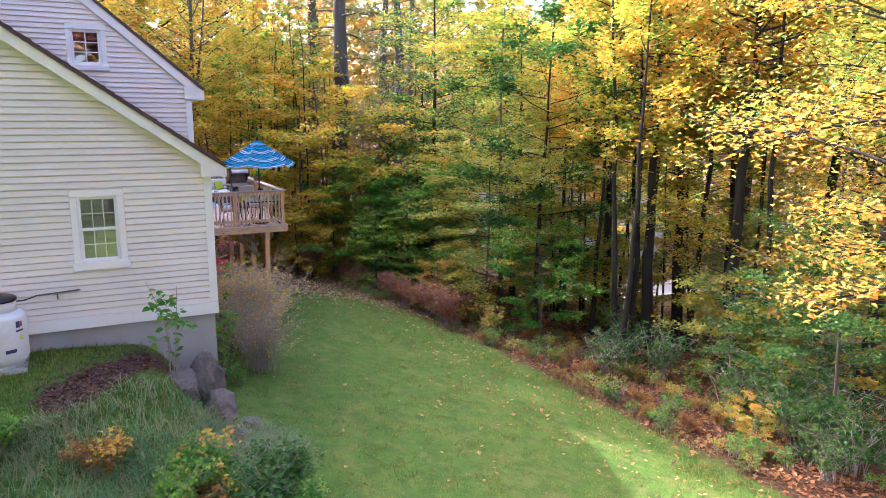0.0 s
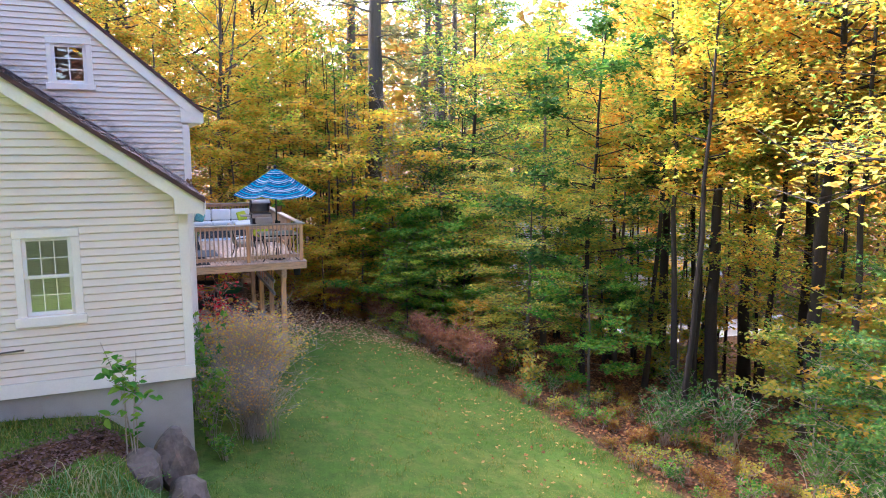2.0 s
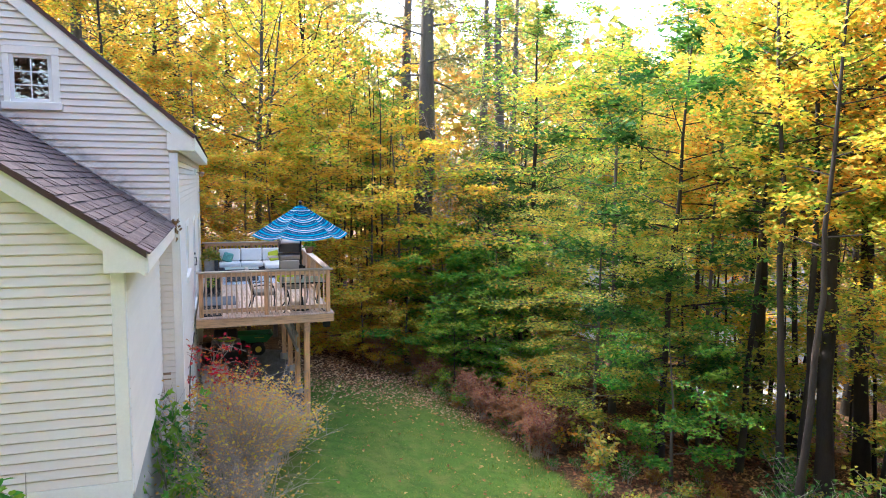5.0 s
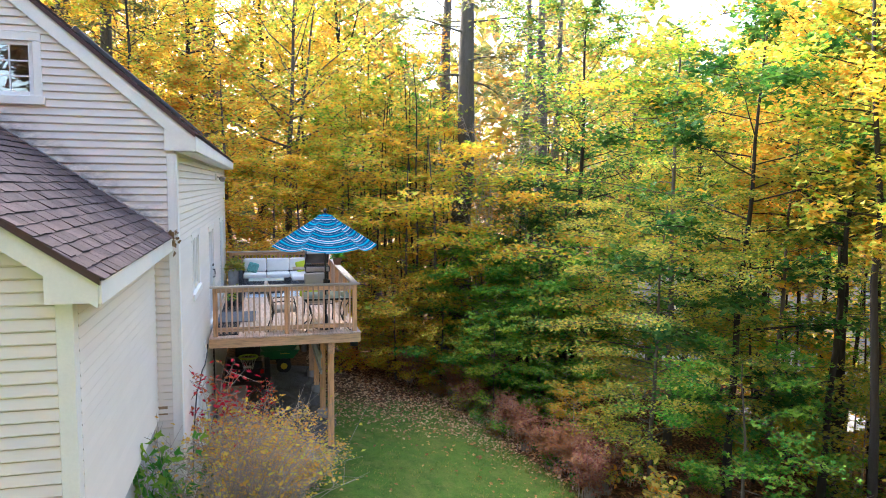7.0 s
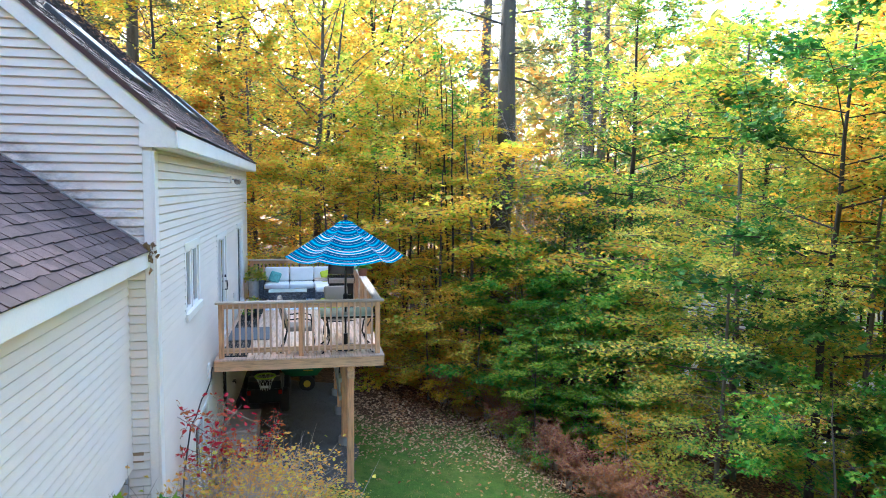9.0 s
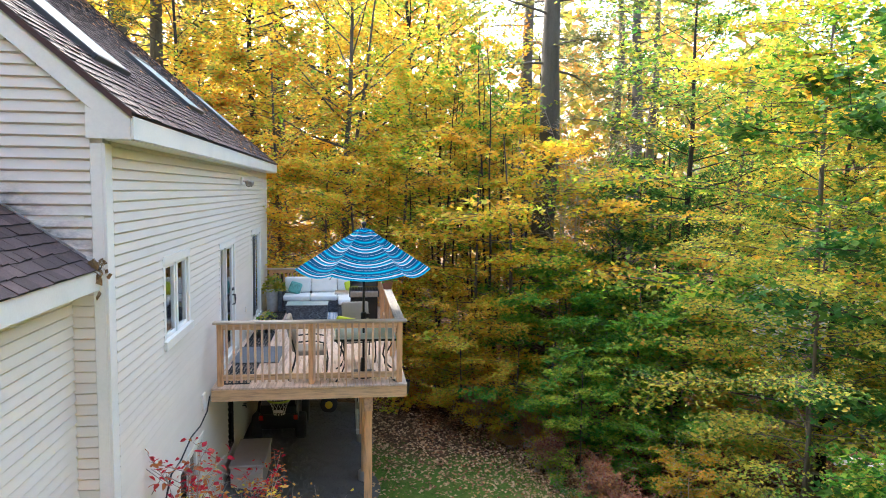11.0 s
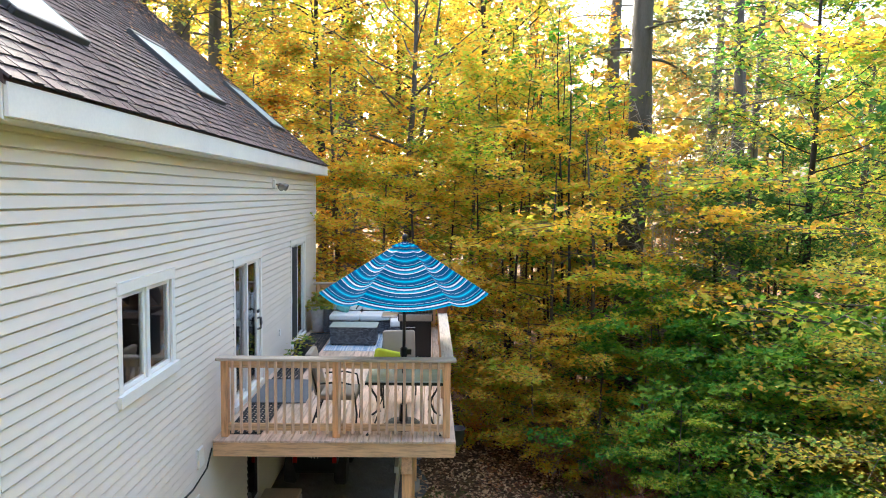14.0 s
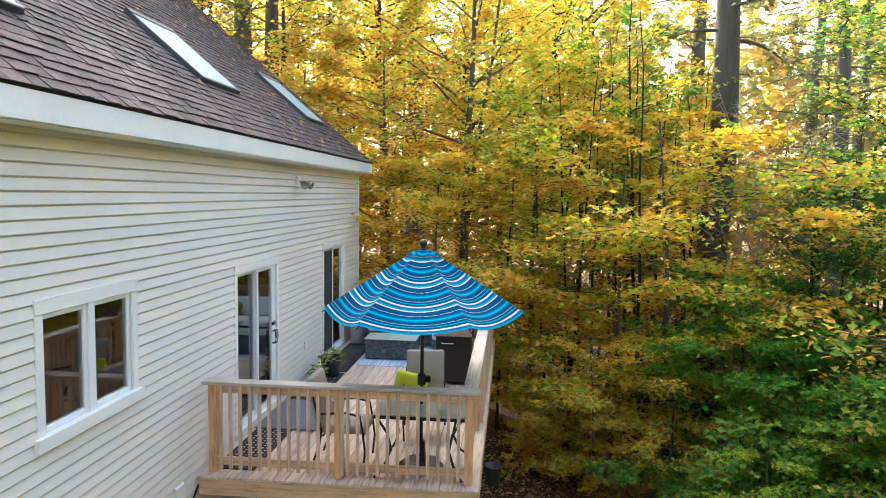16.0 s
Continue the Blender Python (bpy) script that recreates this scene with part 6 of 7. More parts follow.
def grow(seed, height, radius, base, spread, limbs, leaves, leaf, lean=0.0, rise=0.35, flat=0.10, shape="round", twigs=9, blade="plain", fork=False, twig_wood=True, wild=0.3, limb=0.45):
    """Trunk, limbs, twigs and leaves of one tree, standing at the origin."""
    rng = np.random.default_rng(seed)
    wood = Wood()
    n = 10
    h = np.linspace(0, 1, n)
    la = rng.uniform(0, 2 * np.pi)
    wob = np.cumsum(rng.normal(0, 0.018 * height / n * 2, (n, 2)), 0)
    tx = lean * height * h ** 1.3 * math.cos(la) + wob[:, 0]
    ty = lean * height * h ** 1.3 * math.sin(la) + wob[:, 1]
    trunk = np.column_stack([tx, ty, h * height - 0.25 * (h == 0)])
    rad = radius * (1 - 0.82 * h) * (1 + 0.35 * np.exp(-h * 26))
    wood.bar(trunk, rad, 8)
    if fork:
        s = 3
        off = np.linspace(0, 1, n - s)[:, None] * np.array([[math.cos(la + 2), math.sin(la + 2), 0]]) * height * 0.09
        wood.bar(trunk[s:] + off, rad[s:] * 0.7, 7)
    cents, per = [], max(1, int(leaves / (limbs * twigs)))
    for i in range(limbs):
        f = base + (0.98 - base) * (i + rng.uniform(0, 1)) / limbs
        p0 = np.array([np.interp(f, h, trunk[:, k]) for k in range(3)])
        r0 = float(np.interp(f, h, rad)) * limb
        g = (f - base) / (1 - base)
        prof = {"round": math.sin(math.pi * (0.15 + 0.8 * g)) ** 0.7, "cone": 1.08 - 0.9 * g, "flat": 0.65 + 0.5 * math.sin(math.pi * g)}[shape]
        L = spread * prof * rng.uniform(0.6, 1.15)
        az = i * 2.399 + rng.normal(0, 0.4)
        el = rise * (0.4 + 1.1 * g) + rng.normal(0, 0.15)
        t = np.linspace(0, 1, 6)
        bend = rng.normal(0, 0.25)
        aa = az + bend * t
        dr = 0.22 if shape != "cone" else 0.1
        pts = p0 + np.column_stack([np.cumsum(np.cos(aa)) * L / 6, np.cumsum(np.sin(aa)) * L / 6, L * (t * math.tan(el) - dr * t ** 2)])
        pts[0] = p0
        wood.bar(pts, np.maximum(r0 * (1 - 0.85 * t), 0.006), 5)
        for _ in range(twigs):
            s = rng.uniform(0.25, 1.0)
            q = np.array([np.interp(s, t, pts[:, k]) for k in range(3)])
            ta = az + bend * s + rng.choice([-1, 1]) * rng.uniform(0.3, 1.2)
            TL = L * rng.uniform(0.18, 0.38)
            d = np.array([math.cos(ta), math.sin(ta), rng.normal(0.4 * wild, wild)])
            end = q + d * TL
            if twig_wood:
                wood.bar([q, end], [0.010, 0.004], 3)
            u = rng.uniform(0.05, 1.08, per)
            c = q + u[:, None] * d * TL + rng.normal(0, 1, (per, 3)) * np.array([0.13, 0.13, flat]) * (0.6 + 0.25 * L)
            cents.append(c)
    c = np.concatenate(cents)
    sizes = rng.uniform(0.65, 1.2, len(c)) * leaf
    return wood, leaf_cloud(rng, c, sizes, *BLADES[blade])


FORMS = {}


def form(key, bark, **kw):
    wood, (v, f) = grow(**kw)
    FORMS[key] = (wood.mesh("trunk", M[bark]), raw_mesh("crown", v, f, M["leaf_yellow"]))


# understory maples, tall hardwoods, bare-stemmed pole trees, pines
form("maple_a", "bark_grey", seed=11, height=9.0, radius=0.10, base=0.10, spread=3.2, limbs=42, leaves=15000, leaf=0.128, twigs=12, lean=0.04, rise=0.45, flat=0.075, wild=0.17, limb=0.3)
form("maple_b", "bark_grey", seed=12, height=7.5, radius=0.08, base=0.08, spread=3.2, limbs=32, leaves=9500, leaf=0.15, twigs=11, lean=0.06, shape="flat", flat=0.05, rise=0.3, blade="maple", wild=0.1, limb=0.3)
form("maple_c", "bark", seed=13, height=12.0, radius=0.13, base=0.12, spread=3.6, limbs=48, leaves=14000, leaf=0.14, twigs=12, lean=0.03, rise=0.5, flat=0.085, wild=0.2, limb=0.3)
form("maple_d", "bark_grey", seed=14, height=7.0, radius=0.09, base=0.14, spread=3.5, limbs=24, leaves=5200, leaf=0.23, twigs=9, lean=0.05, shape="flat", flat=0.06, rise=0.35, blade="maple", wild=0.14, limb=0.3)
form("tall_a", "bark", seed=21, height=13.5, radius=0.20, base=0.26, spread=4.0, limbs=40, leaves=13000, leaf=0.17, twigs=11, lean=0.03, twig_wood=False, rise=0.6, flat=0.2, wild=0.5, blade="tri")
form("tall_b", "bark", seed=22, height=14.5, radius=0.23, base=0.54, spread=4.4, limbs=40, leaves=14000, leaf=0.165, twigs=11, lean=0.02, twig_wood=False, rise=0.6, flat=0.2, wild=0.5, blade="tri")
form("tall_c", "bark_grey", seed=23, height=13.0, radius=0.17, base=0.36, spread=3.6, limbs=32, leaves=7500, leaf=0.19, twigs=10, lean=0.05, fork=True, twig_wood=False, rise=0.7, flat=0.2, wild=0.5, blade="tri")
form("beech", "bark_grey", seed=16, height=9.0, radius=0.085, base=0.07, spread=3.3, limbs=50, leaves=26000, leaf=0.105, twigs=15, lean=0.03, shape="flat", rise=0.28, flat=0.035, wild=0.09, limb=0.3)
form("whip", "bark", seed=62, height=9.5, radius=0.05, base=0.42, spread=1.5, limbs=12, leaves=650, leaf=0.15, twigs=5, lean=0.05, twig_wood=False, rise=0.5, flat=0.06, wild=0.2)
form("bare", "twig", seed=66, height=7.0, radius=0.05, base=0.2, spread=1.7, limbs=26, leaves=300, leaf=0.06, twigs=11, lean=0.05, rise=0.9, flat=0.1, wild=0.5, limb=0.35)
form("oak", "bark", seed=31, height=10.5, radius=0.10, base=0.22, spread=2.8, limbs=28, leaves=6500, leaf=0.19, twigs=8, lean=0.05, shape="flat", blade="maple", wild=0.3)
form("shrub", "twig", seed=41, height=3.0, radius=0.03, base=0.04, spread=1.6, limbs=26, leaves=4200, leaf=0.125, twigs=8, shape="flat", rise=0.45, wild=0.2, flat=0.05)
form("pine", "bark_grey", seed=51, height=25.0, radius=0.46, base=0.42, spread=4.2, limbs=34, leaves=5200, leaf=0.22, twigs=7, rise=0.12, flat=0.12, lean=0.01, wild=0.2, blade="tri", limb=0.17)
form("pole", "bark", seed=61, height=14.0, radius=0.11, base=0.50, spread=2.2, limbs=18, leaves=3500, leaf=0.19, twigs=8, lean=0.06, twig_wood=False, rise=0.6, wild=0.5, blade="tri")

TREE_WORDS = {"leaf_beech": "yellow to orange autumn foliage", "leaf_bright": "bright yellow-green foliage", "leaf_lime": "bright yellow-green autumn foliage", "leaf_yellow": "yellow autumn foliage", "leaf_gold": "sunlit golden foliage", "leaf_orange": "orange autumn foliage", "leaf_mixed": "yellow-green turning foliage",
              "leaf_green": "green foliage", "leaf_deep": "deep green foliage", "leaf_pine": "thin green needles", "leaf_russet": "dry russet foliage", "leaf_red": "red autumn foliage"}
KIND_WORDS = {"bare": "nearly bare grey twiggy tree with", "beech": "beech tree in flat layered sprays with", "whip": "thin straight sapling with sparse", "maple_d": "broad-leaved maple sapling with", "maple_a": "young maple tree with", "maple_b": "low spreading maple tree with", "maple_c": "slender maple tree with", "tall_a": "tall woodland tree with", "tall_b": "tall old tree with high",
              "tall_c": "forked woodland tree with", "oak": "young oak tree with", "shrub": "woodland shrub with", "pine": "tall pine tree with", "pole": "thin leaning tree with sparse"}


def plant(key, leafm, x, y, scale=1.0, turn=0.0, dz=0.0, squash=1.0):
    t = thing("shrub" if key == "shrub" else ("pine_tree" if key == "pine" else "tree"), KIND_WORDS[key] + " " + TREE_WORDS[leafm],
              "shrub" if key == "shrub" else "tree", "shrubs at the wood's edge" if key == "shrub" else "trees of the woods")
    t.matrix_basis = pose(x, y, float(ground_z(x, y)) + dz, 0, 0, turn) @ Matrix.Diagonal((scale, scale, scale * squash, 1))
    for nm, me in zip(("trunk", "crown"), FORMS[key]):
        ob = new(nm, me)
        ob.parent = t
        if nm == "crown":
            ob.material_slots[0].link = "OBJECT"
            ob.material_slots[0].material = M[leafm]
    return t


# trees that can be told apart
for row in TREES:
    plant(*row)

for x, y, size, turn in ((11.3, 30.9, 1.15, 0), (11.9, 31.6, 1.0, 120), (10.9, 30.3, 0.9, 250)):
    plant("bare", "leaf_russet", x, y, size, turn)

# slender stems standing close together in the shade
rng = random.Random(404)
for _ in range(46):
    if rng.random() < 0.55:
        x, y = rng.uniform(4.5, 14.5), rng.uniform(30.0, 37.0)
    else:
        x, y = rng.uniform(15.0, 23.0), rng.uniform(14.5, 27.0)
    plant("whip", rng.choice(("leaf_yellow", "leaf_beech", "leaf_mixed", "leaf_green")), x, y, rng.uniform(0.8, 1.25), rng.uniform(0, 360))

# the woods behind them
rng = random.Random(77)
count = 0
tries = 0
placed = [(r[2], r[3]) for r in TREES]
while count < 28 and tries < 4000:
    tries += 1
    x, y = rng.uniform(-12, 36), rng.uniform(7, 52)
    if x < 10.5 and y < 33 or x < -8 and y < 50:
        continue
    if x < 13 + 0.12 * (y - 6) and y < 27:
        continue
    if y < 18 and x < 17:
        continue
    if min((x - a) ** 2 + (y - b) ** 2 for a, b in placed) < 9.0:
        continue
    placed.append((x, y))
    near = y < 40 and x < 26
    key = rng.choice(("maple_a", "tall_b", "tall_a", "tall_c", "pole")) if near else rng.choice(("tall_a", "tall_b", "tall_a", "tall_c", "pine"))
    hue = rng.random()
    if x < 8:
        leafm = "leaf_yellow" if hue < 0.45 else "leaf_orange" if hue < 0.7 else "leaf_mixed"
    else:
        leafm = "leaf_yellow" if hue < 0.35 else "leaf_orange" if hue < 0.5 else "leaf_mixed" if hue < 0.8 else "leaf_green"
    if key == "pine":
        leafm = "leaf_pine"
    plant(key, leafm, x, y, rng.uniform(0.9, 1.2) * (1.2 if x < 8 else 1.0), rng.uniform(0, 360))
    count += 1


# tall unseen pines behind the house, added to shade umbrella, lawn and wood's edge
form("sun_block_pine", "bark", seed=81, height=30.0, radius=0.36, base=0.6, spread=3.4, limbs=40, leaves=9000, leaf=0.42, twigs=7, rise=0.15, flat=0.25, twig_wood=False, blade="tri")
KIND_WORDS["sun_block_pine"] = "unseen sun-blocking pine tree with high"
form("unseen_shade_tree", "bark", seed=82, height=13.5, radius=0.2, base=0.3, spread=4.0, limbs=28, leaves=4200, leaf=0.5, twigs=8, twig_wood=False, rise=0.6, flat=0.25, wild=0.5, blade="tri")
# shares its label with tall_a, though these stand out of view
KIND_WORDS["unseen_shade_tree"] = "tall woodland tree with"
for x, y, size, turn in ((-6.0, 36.4, 0.92, 0), (-7.6, 40.0, 1.0, 80), (-5.9, 43.5, 1.0, 160), (-7.9, 34.6, 0.85, 230)):
    plant("sun_block_pine", "leaf_pine", x, y, size, turn)

# out-of-view trees, added to dim gable and lawn; russet ones warm the bounce
for x, y, s in ((-14.0, -6.0, 1.5), (-14.0, -1.5, 1.6), (-13.5, 3.0, 1.6), (-13.0, 6.5, 1.45),   (-9.0, -10.0, 1.3), (-5.0, -12.5, 1.45), (-1.0, -8.5, 1.25), (3.0, -10.5, 1.4), (7.0, -8.0, 1.3),
                (11.0, -11.0, 1.45), (15.0, -6.5, 1.3), (-13.0, -4.0, 1.3), (19.0, -3.0, 1.35), (1.0, -15.0, 1.6), (9.0, -16.0, 1.6)):
    plant("unseen_shade_tree", "leaf_russet" if y < 0 else "leaf_mixed", x, y, s, 40 * x)


def far_woods():
    """The woods beyond, as one mass of large leaf sprays and stems."""
    r = np.random.default_rng(9)
    n = 60000
    a = r.uniform(radians(-75), radians(105), n)
    d = r.uniform(46, 85, n)
    x, y = 4 + np.sin(a) * d, 14 + np.cos(a) * d
    top = 20 + 3 * np.sin(a * 17) + 3 * np.sin(a * 41 + 1) + 0.06 * d
    z = ground_z(x, y) + top * r.uniform(0.03, 1, n) ** 0.8
    v, f = leaf_cloud(r, np.column_stack([x, y, z]), r.uniform(0.8, 1.7, n), *BLADES["tri"], 0.7, 0.2)
    tagged(new("far_woods", raw_mesh("far_woods", v, f, M["leaf_far"])), "distant yellow autumn woods", "woods", kind="stuff")
    wood = Wood()
    for _ in range(160):
        b, e = r.uniform(radians(-75), radians(105)), r.uniform(42, 80)
        px, py = 4 + math.sin(b) * e, 14 + math.cos(b) * e
        gz = float(ground_z(px, py))
        hh, rr = r.uniform(12, 20), r.uniform(0.08, 0.22)
        ln = r.normal(0, 0.6, 2)
        wood.bar([[px, py, gz - 0.3], [px + ln[0] * 0.4, py + ln[1] * 0.4, gz + hh * 0.5], [px + ln[0], py + ln[1], gz + hh]], [rr, rr * 0.75, rr * 0.3], 6)
    tagged(new("far_tree_stems", wood.mesh("far_tree_stems", M["bark"])), "dark stems of distant trees", "woods", kind="stuff")


far_woods()

# ---- shrubs, herbs, grass and fallen leaves ----


def bush_form(key, seed, height, spread, stems, leaves, leaf, arch=0.5, sub=4, blade="plain", top_only=0.0, stem_r=0.008):
    """Stems that rise from the ground and arch outwards, with side shoots and leaves."""
    r = np.random.default_rng(seed)
    wood, cents = Wood(), []
    t = np.linspace(0, 1, 5)
    per = max(1, leaves // (stems * (sub + 1)))
    for _ in range(stems):
        az, L = r.uniform(0, 6.283), height * r.uniform(0.6, 1.15)
        out = spread * r.uniform(0.25, 1.0)
        b = r.normal(0, spread * 0.12, 2)
        x = b[0] + np.cos(az) * out * t ** 1.4 + r.normal(0, 0.04, 5).cumsum() * 0.5
        y = b[1] + np.sin(az) * out * t ** 1.4 + r.normal(0, 0.04, 5).cumsum() * 0.5
        z = L * (t * (1 + arch * 0.5) - arch * 0.5 * t ** 2.5)
        p = np.column_stack([x, y, z - 0.08 * (t == 0)])
        wood.bar(p, stem_r * (1.3 - t), 3)
        shoots = [(p[2], p[4])]
        for _ in range(sub):
            s = r.uniform(0.3, 1.0)
            q = np.array([np.interp(s, t, p[:, k]) for k in range(3)])
            d = np.array([r.normal(0, 1), r.normal(0, 1), r.normal(0.5, 0.5)])
            e = q + d / np.linalg.norm(d) * height * r.uniform(0.12, 0.32)
            wood.bar([q, e], [stem_r * 0.7, stem_r * 0.25], 3)
            shoots.append((q, e))
        for q, e in shoots:
            u = r.uniform(top_only, 1.05, per)[:, None]
            cents.append(q + (e - q) * u + r.normal(0, 0.035, (per, 3)))
    c = np.concatenate(cents)
    v, f = leaf_cloud(r, c, r.uniform(0.6, 1.25, len(c)) * leaf, *BLADES[blade], 0.6)
    FORMS[key] = (wood.mesh("branchwork", M["twig"]), raw_mesh("foliage", v, f, M["leaf_green"]))


def bush(key, leafm, name, label, x, y, scale=1.0, turn=0.0, dz=0.0, group="", category="shrub", tall=1.0):
    t = thing(name, label, category, group)
    t.matrix_basis = pose(x, y, float(ground_z(x, y)) + dz, 0, 0, turn) @ Matrix.Diagonal((scale, scale, scale * tall, 1))
    for nm, me in zip(("branchwork", "foliage"), FORMS[key]):
        ob = new(nm, me)
        ob.parent = t
        if nm == "foliage":
            ob.material_slots[0].link = "OBJECT"
            ob.material_slots[0].material = M[leafm]
    return t


M["leaf_bush"] = leaf_material("bush_autumn_leaves", [(0.32, 0.38, 0.07), (0.58, 0.53, 0.08), (0.62, 0.46, 0.08), (0.60, 0.33, 0.08)], 1.4)
M["leaf_fern"] = leaf_material("fern_autumn_leaves", [(0.11, 0.17, 0.035), (0.28, 0.25, 0.05), (0.38, 0.23, 0.05), (0.26, 0.12, 0.05)], 1.6)
bush_form("vine", 109, 1.25, 0.45, 14, 250, 0.15, 0.4, 4, "maple")
bush_form("twiggy", 101, 1.5, 1.35, 90, 3600, 0.072, 0.7, 6, stem_r=0.006)
bush_form("twigs_bare", 108, 1.8, 1.45, 130, 950, 0.065, 0.6, 6, stem_r=0.006)
bush_form("burning", 102, 1.6, 0.5, 10, 420, 0.065, 0.3, 5, "long", 0.35)
bush_form("laurel", 110, 0.9, 0.75, 26, 620, 0.085, 0.5, 4, "long")
bush_form("sprig", 111, 0.45, 0.42, 10, 150, 0.075, 0.5, 2)
bush_form("herb", 103, 0.65, 0.5, 34, 1100, 0.07, 0.6, 3)
bush_form("dry", 104, 0.9, 0.65, 40, 2200, 0.065, 0.6, 3, stem_r=0.006)
bush_form("sapling", 105, 1.35, 0.32, 4, 110, 0.15, 0.2, 3, "long", stem_r=0.011)
bush_form("fern", 106, 0.55, 0.55, 22, 1300, 0.07, 1.2, 2)
bush_form("yellow_stalk", 107, 1.2, 0.35, 7, 130, 0.15, 0.3, 2, "long")

SH = "shrubs beside the house"
for x, y, s, a, tl in ((2.85, 15.2, 1.05, 0, 0.98), (3.0, 16.8, 1.0, 80, 1.0), (3.0, 18.2, 0.9, 160, 0.9), (2.8, 13.9, 0.8, 220, 0.9), (3.5, 17.4, 0.8, 300, 0.85), (3.9, 18.4, 0.6, 20, 0.75)):
    if y < 16:
        bush("twigs_bare", "leaf_bush", "twiggy_shrub", "grey twiggy shrub, nearly bare, by the house", x, y, s, a, 0, SH, tall=tl)
    else:
        bush("twiggy", "leaf_bush", "twiggy_shrub", "twiggy shrub with sparse orange-yellow leaves by the house", x, y, s, a, 0, SH, tall=tl)
for x, y, s, a in ((2.42, 17.5, 1.3, 0), (3.05, 18.9, 0.9, 120)):
    bush("burning", "leaf_red", "red_shrub", "small shrub with bright red leaves by the deck", x, y, s, a, 0, SH)
for x, y, s, a, tl in ((1.98, 14.7, 0.95, 0, 1.55), (2.02, 15.5, 0.8, 90, 1.2), (2.05, 13.6, 0.8, 200, 1.2), (2.2, 12.9, 0.5, 30, 0.7)):
    bush("vine", "leaf_green", "green_vine", "broad-leaved green vine climbing the wall's base", x, y, s, a, 0, SH, tall=tl)
bush("sapling", "leaf_green", "sapling", "young green sapling before the foundation", 0.95, 11.2, 1.0, 40, 0, "", "sapling")
bush("herb", "leaf_green", "weed", "leafy weeds among the boulders", 1.3, 11.35, 0.5, 0, 0, "", "plant")

# the bank
rr = random.Random(31)
BK = "plants on the bank"
for _ in range(96):
    x, y = rr.gauss(0.4, 1.5), rr.uniform(5.4, 9.6)
    if x > 0.2 and y > 9.0 or (x < 0.9 and y > 8.3 and rr.random() < 0.8):
        continue
    if x > 1.9 + 0.12 * (y - 6):
        continue
    k = rr.random()
    if x > 1.5 and k < 0.55:
        bush("herb", "leaf_green" if k < 0.3 else "leaf_deep", "ground_shrub", "low dark green shrub on the bank", x, y, rr.uniform(0.7, 1.0), rr.uniform(0, 360), 0, BK)
    elif k < 0.45:
        bush("fern", "leaf_fern" if k < 0.2 else "leaf_mixed", "fern", "yellowing fern on the grassy bank", x, y, rr.uniform(0.45, 0.8), rr.uniform(0, 360), 0, BK, "plant")
    elif k < 0.65:
        bush("sprig", "leaf_bush", "dry_plant", "sparse orange-leaved plant on the bank", x, y, rr.uniform(0.7, 1.2), rr.uniform(0, 360), 0, BK, "plant")
    else:
        bush("herb", "leaf_green", "weed", "leafy green weeds on the bank", x, y, rr.uniform(0.5, 0.85), rr.uniform(0, 360), 0, BK, "plant")

# the wood's edge: russet undergrowth, yellow stalks, green seedlings
EG = "undergrowth along the lawn"


def edge_x(y):
    return 9.4 - 0.006 * max(0.0, min(y, 42) - 12) ** 2 - 0.10 * max(0.0, y - 20)


for y in (18.4, 19.0, 19.6, 20.2, 20.8, 21.4, 22.4, 23.4, 24.6, 26.0, 27.3):
    x = edge_x(y) + rr.uniform(0.3, 1.3)
    bush("dry", "leaf_russet", "russet_undergrowth", "dry reddish-brown undergrowth at the lawn's edge", x, y, rr.uniform(0.8, 1.25), rr.uniform(0, 360), 0, EG)
for x, y in ((10.2, 18.9), (10.7, 18.0), (10.5, 17.3)):
    bush("yellow_stalk", "leaf_gold", "yellow_seedling", "upright seedling with large yellow leaves", x, y, rr.uniform(0.7, 1.1), rr.uniform(0, 360), 0, EG, "plant")
for _ in range(190):
    y = rr.uniform(6.5, 29)
    x = edge_x(y) + abs(rr.gauss(0, 2.2)) + 0.3
    k = rr.random()
    bush("sprig" if k < 0.8 else "fern", "leaf_green" if k < 0.4 else "leaf_mixed" if k < 0.6 else "leaf_deep" if k < 0.75 else "leaf_fern", "seedling", "low leafy seedlings on the woodland floor", x, y, rr.uniform(0.5, 1.0) if k < 0.8 else rr.uniform(0.35, 0.6), rr.uniform(0, 360), 0, EG, "plant")
for x, y, s in ((12.6, 14.0, 1.2), (13.4, 13.2, 1.4), (11.6, 13.4, 1.0), (13.0, 9.2, 1.4), (12.2, 8.2, 1.2), (14.2, 15.6, 1.3), (12.4, 7.2, 1.3), (11.3, 7.0, 0.9), (13.6, 8.4, 1.5), (12.9, 10.4, 1.2)):
    bush("laurel", "leaf_deep", "laurel_shrub", "dull green evergreen shrub on the woodland floor", x, y, s, rr.uniform(0, 360), 0, EG)


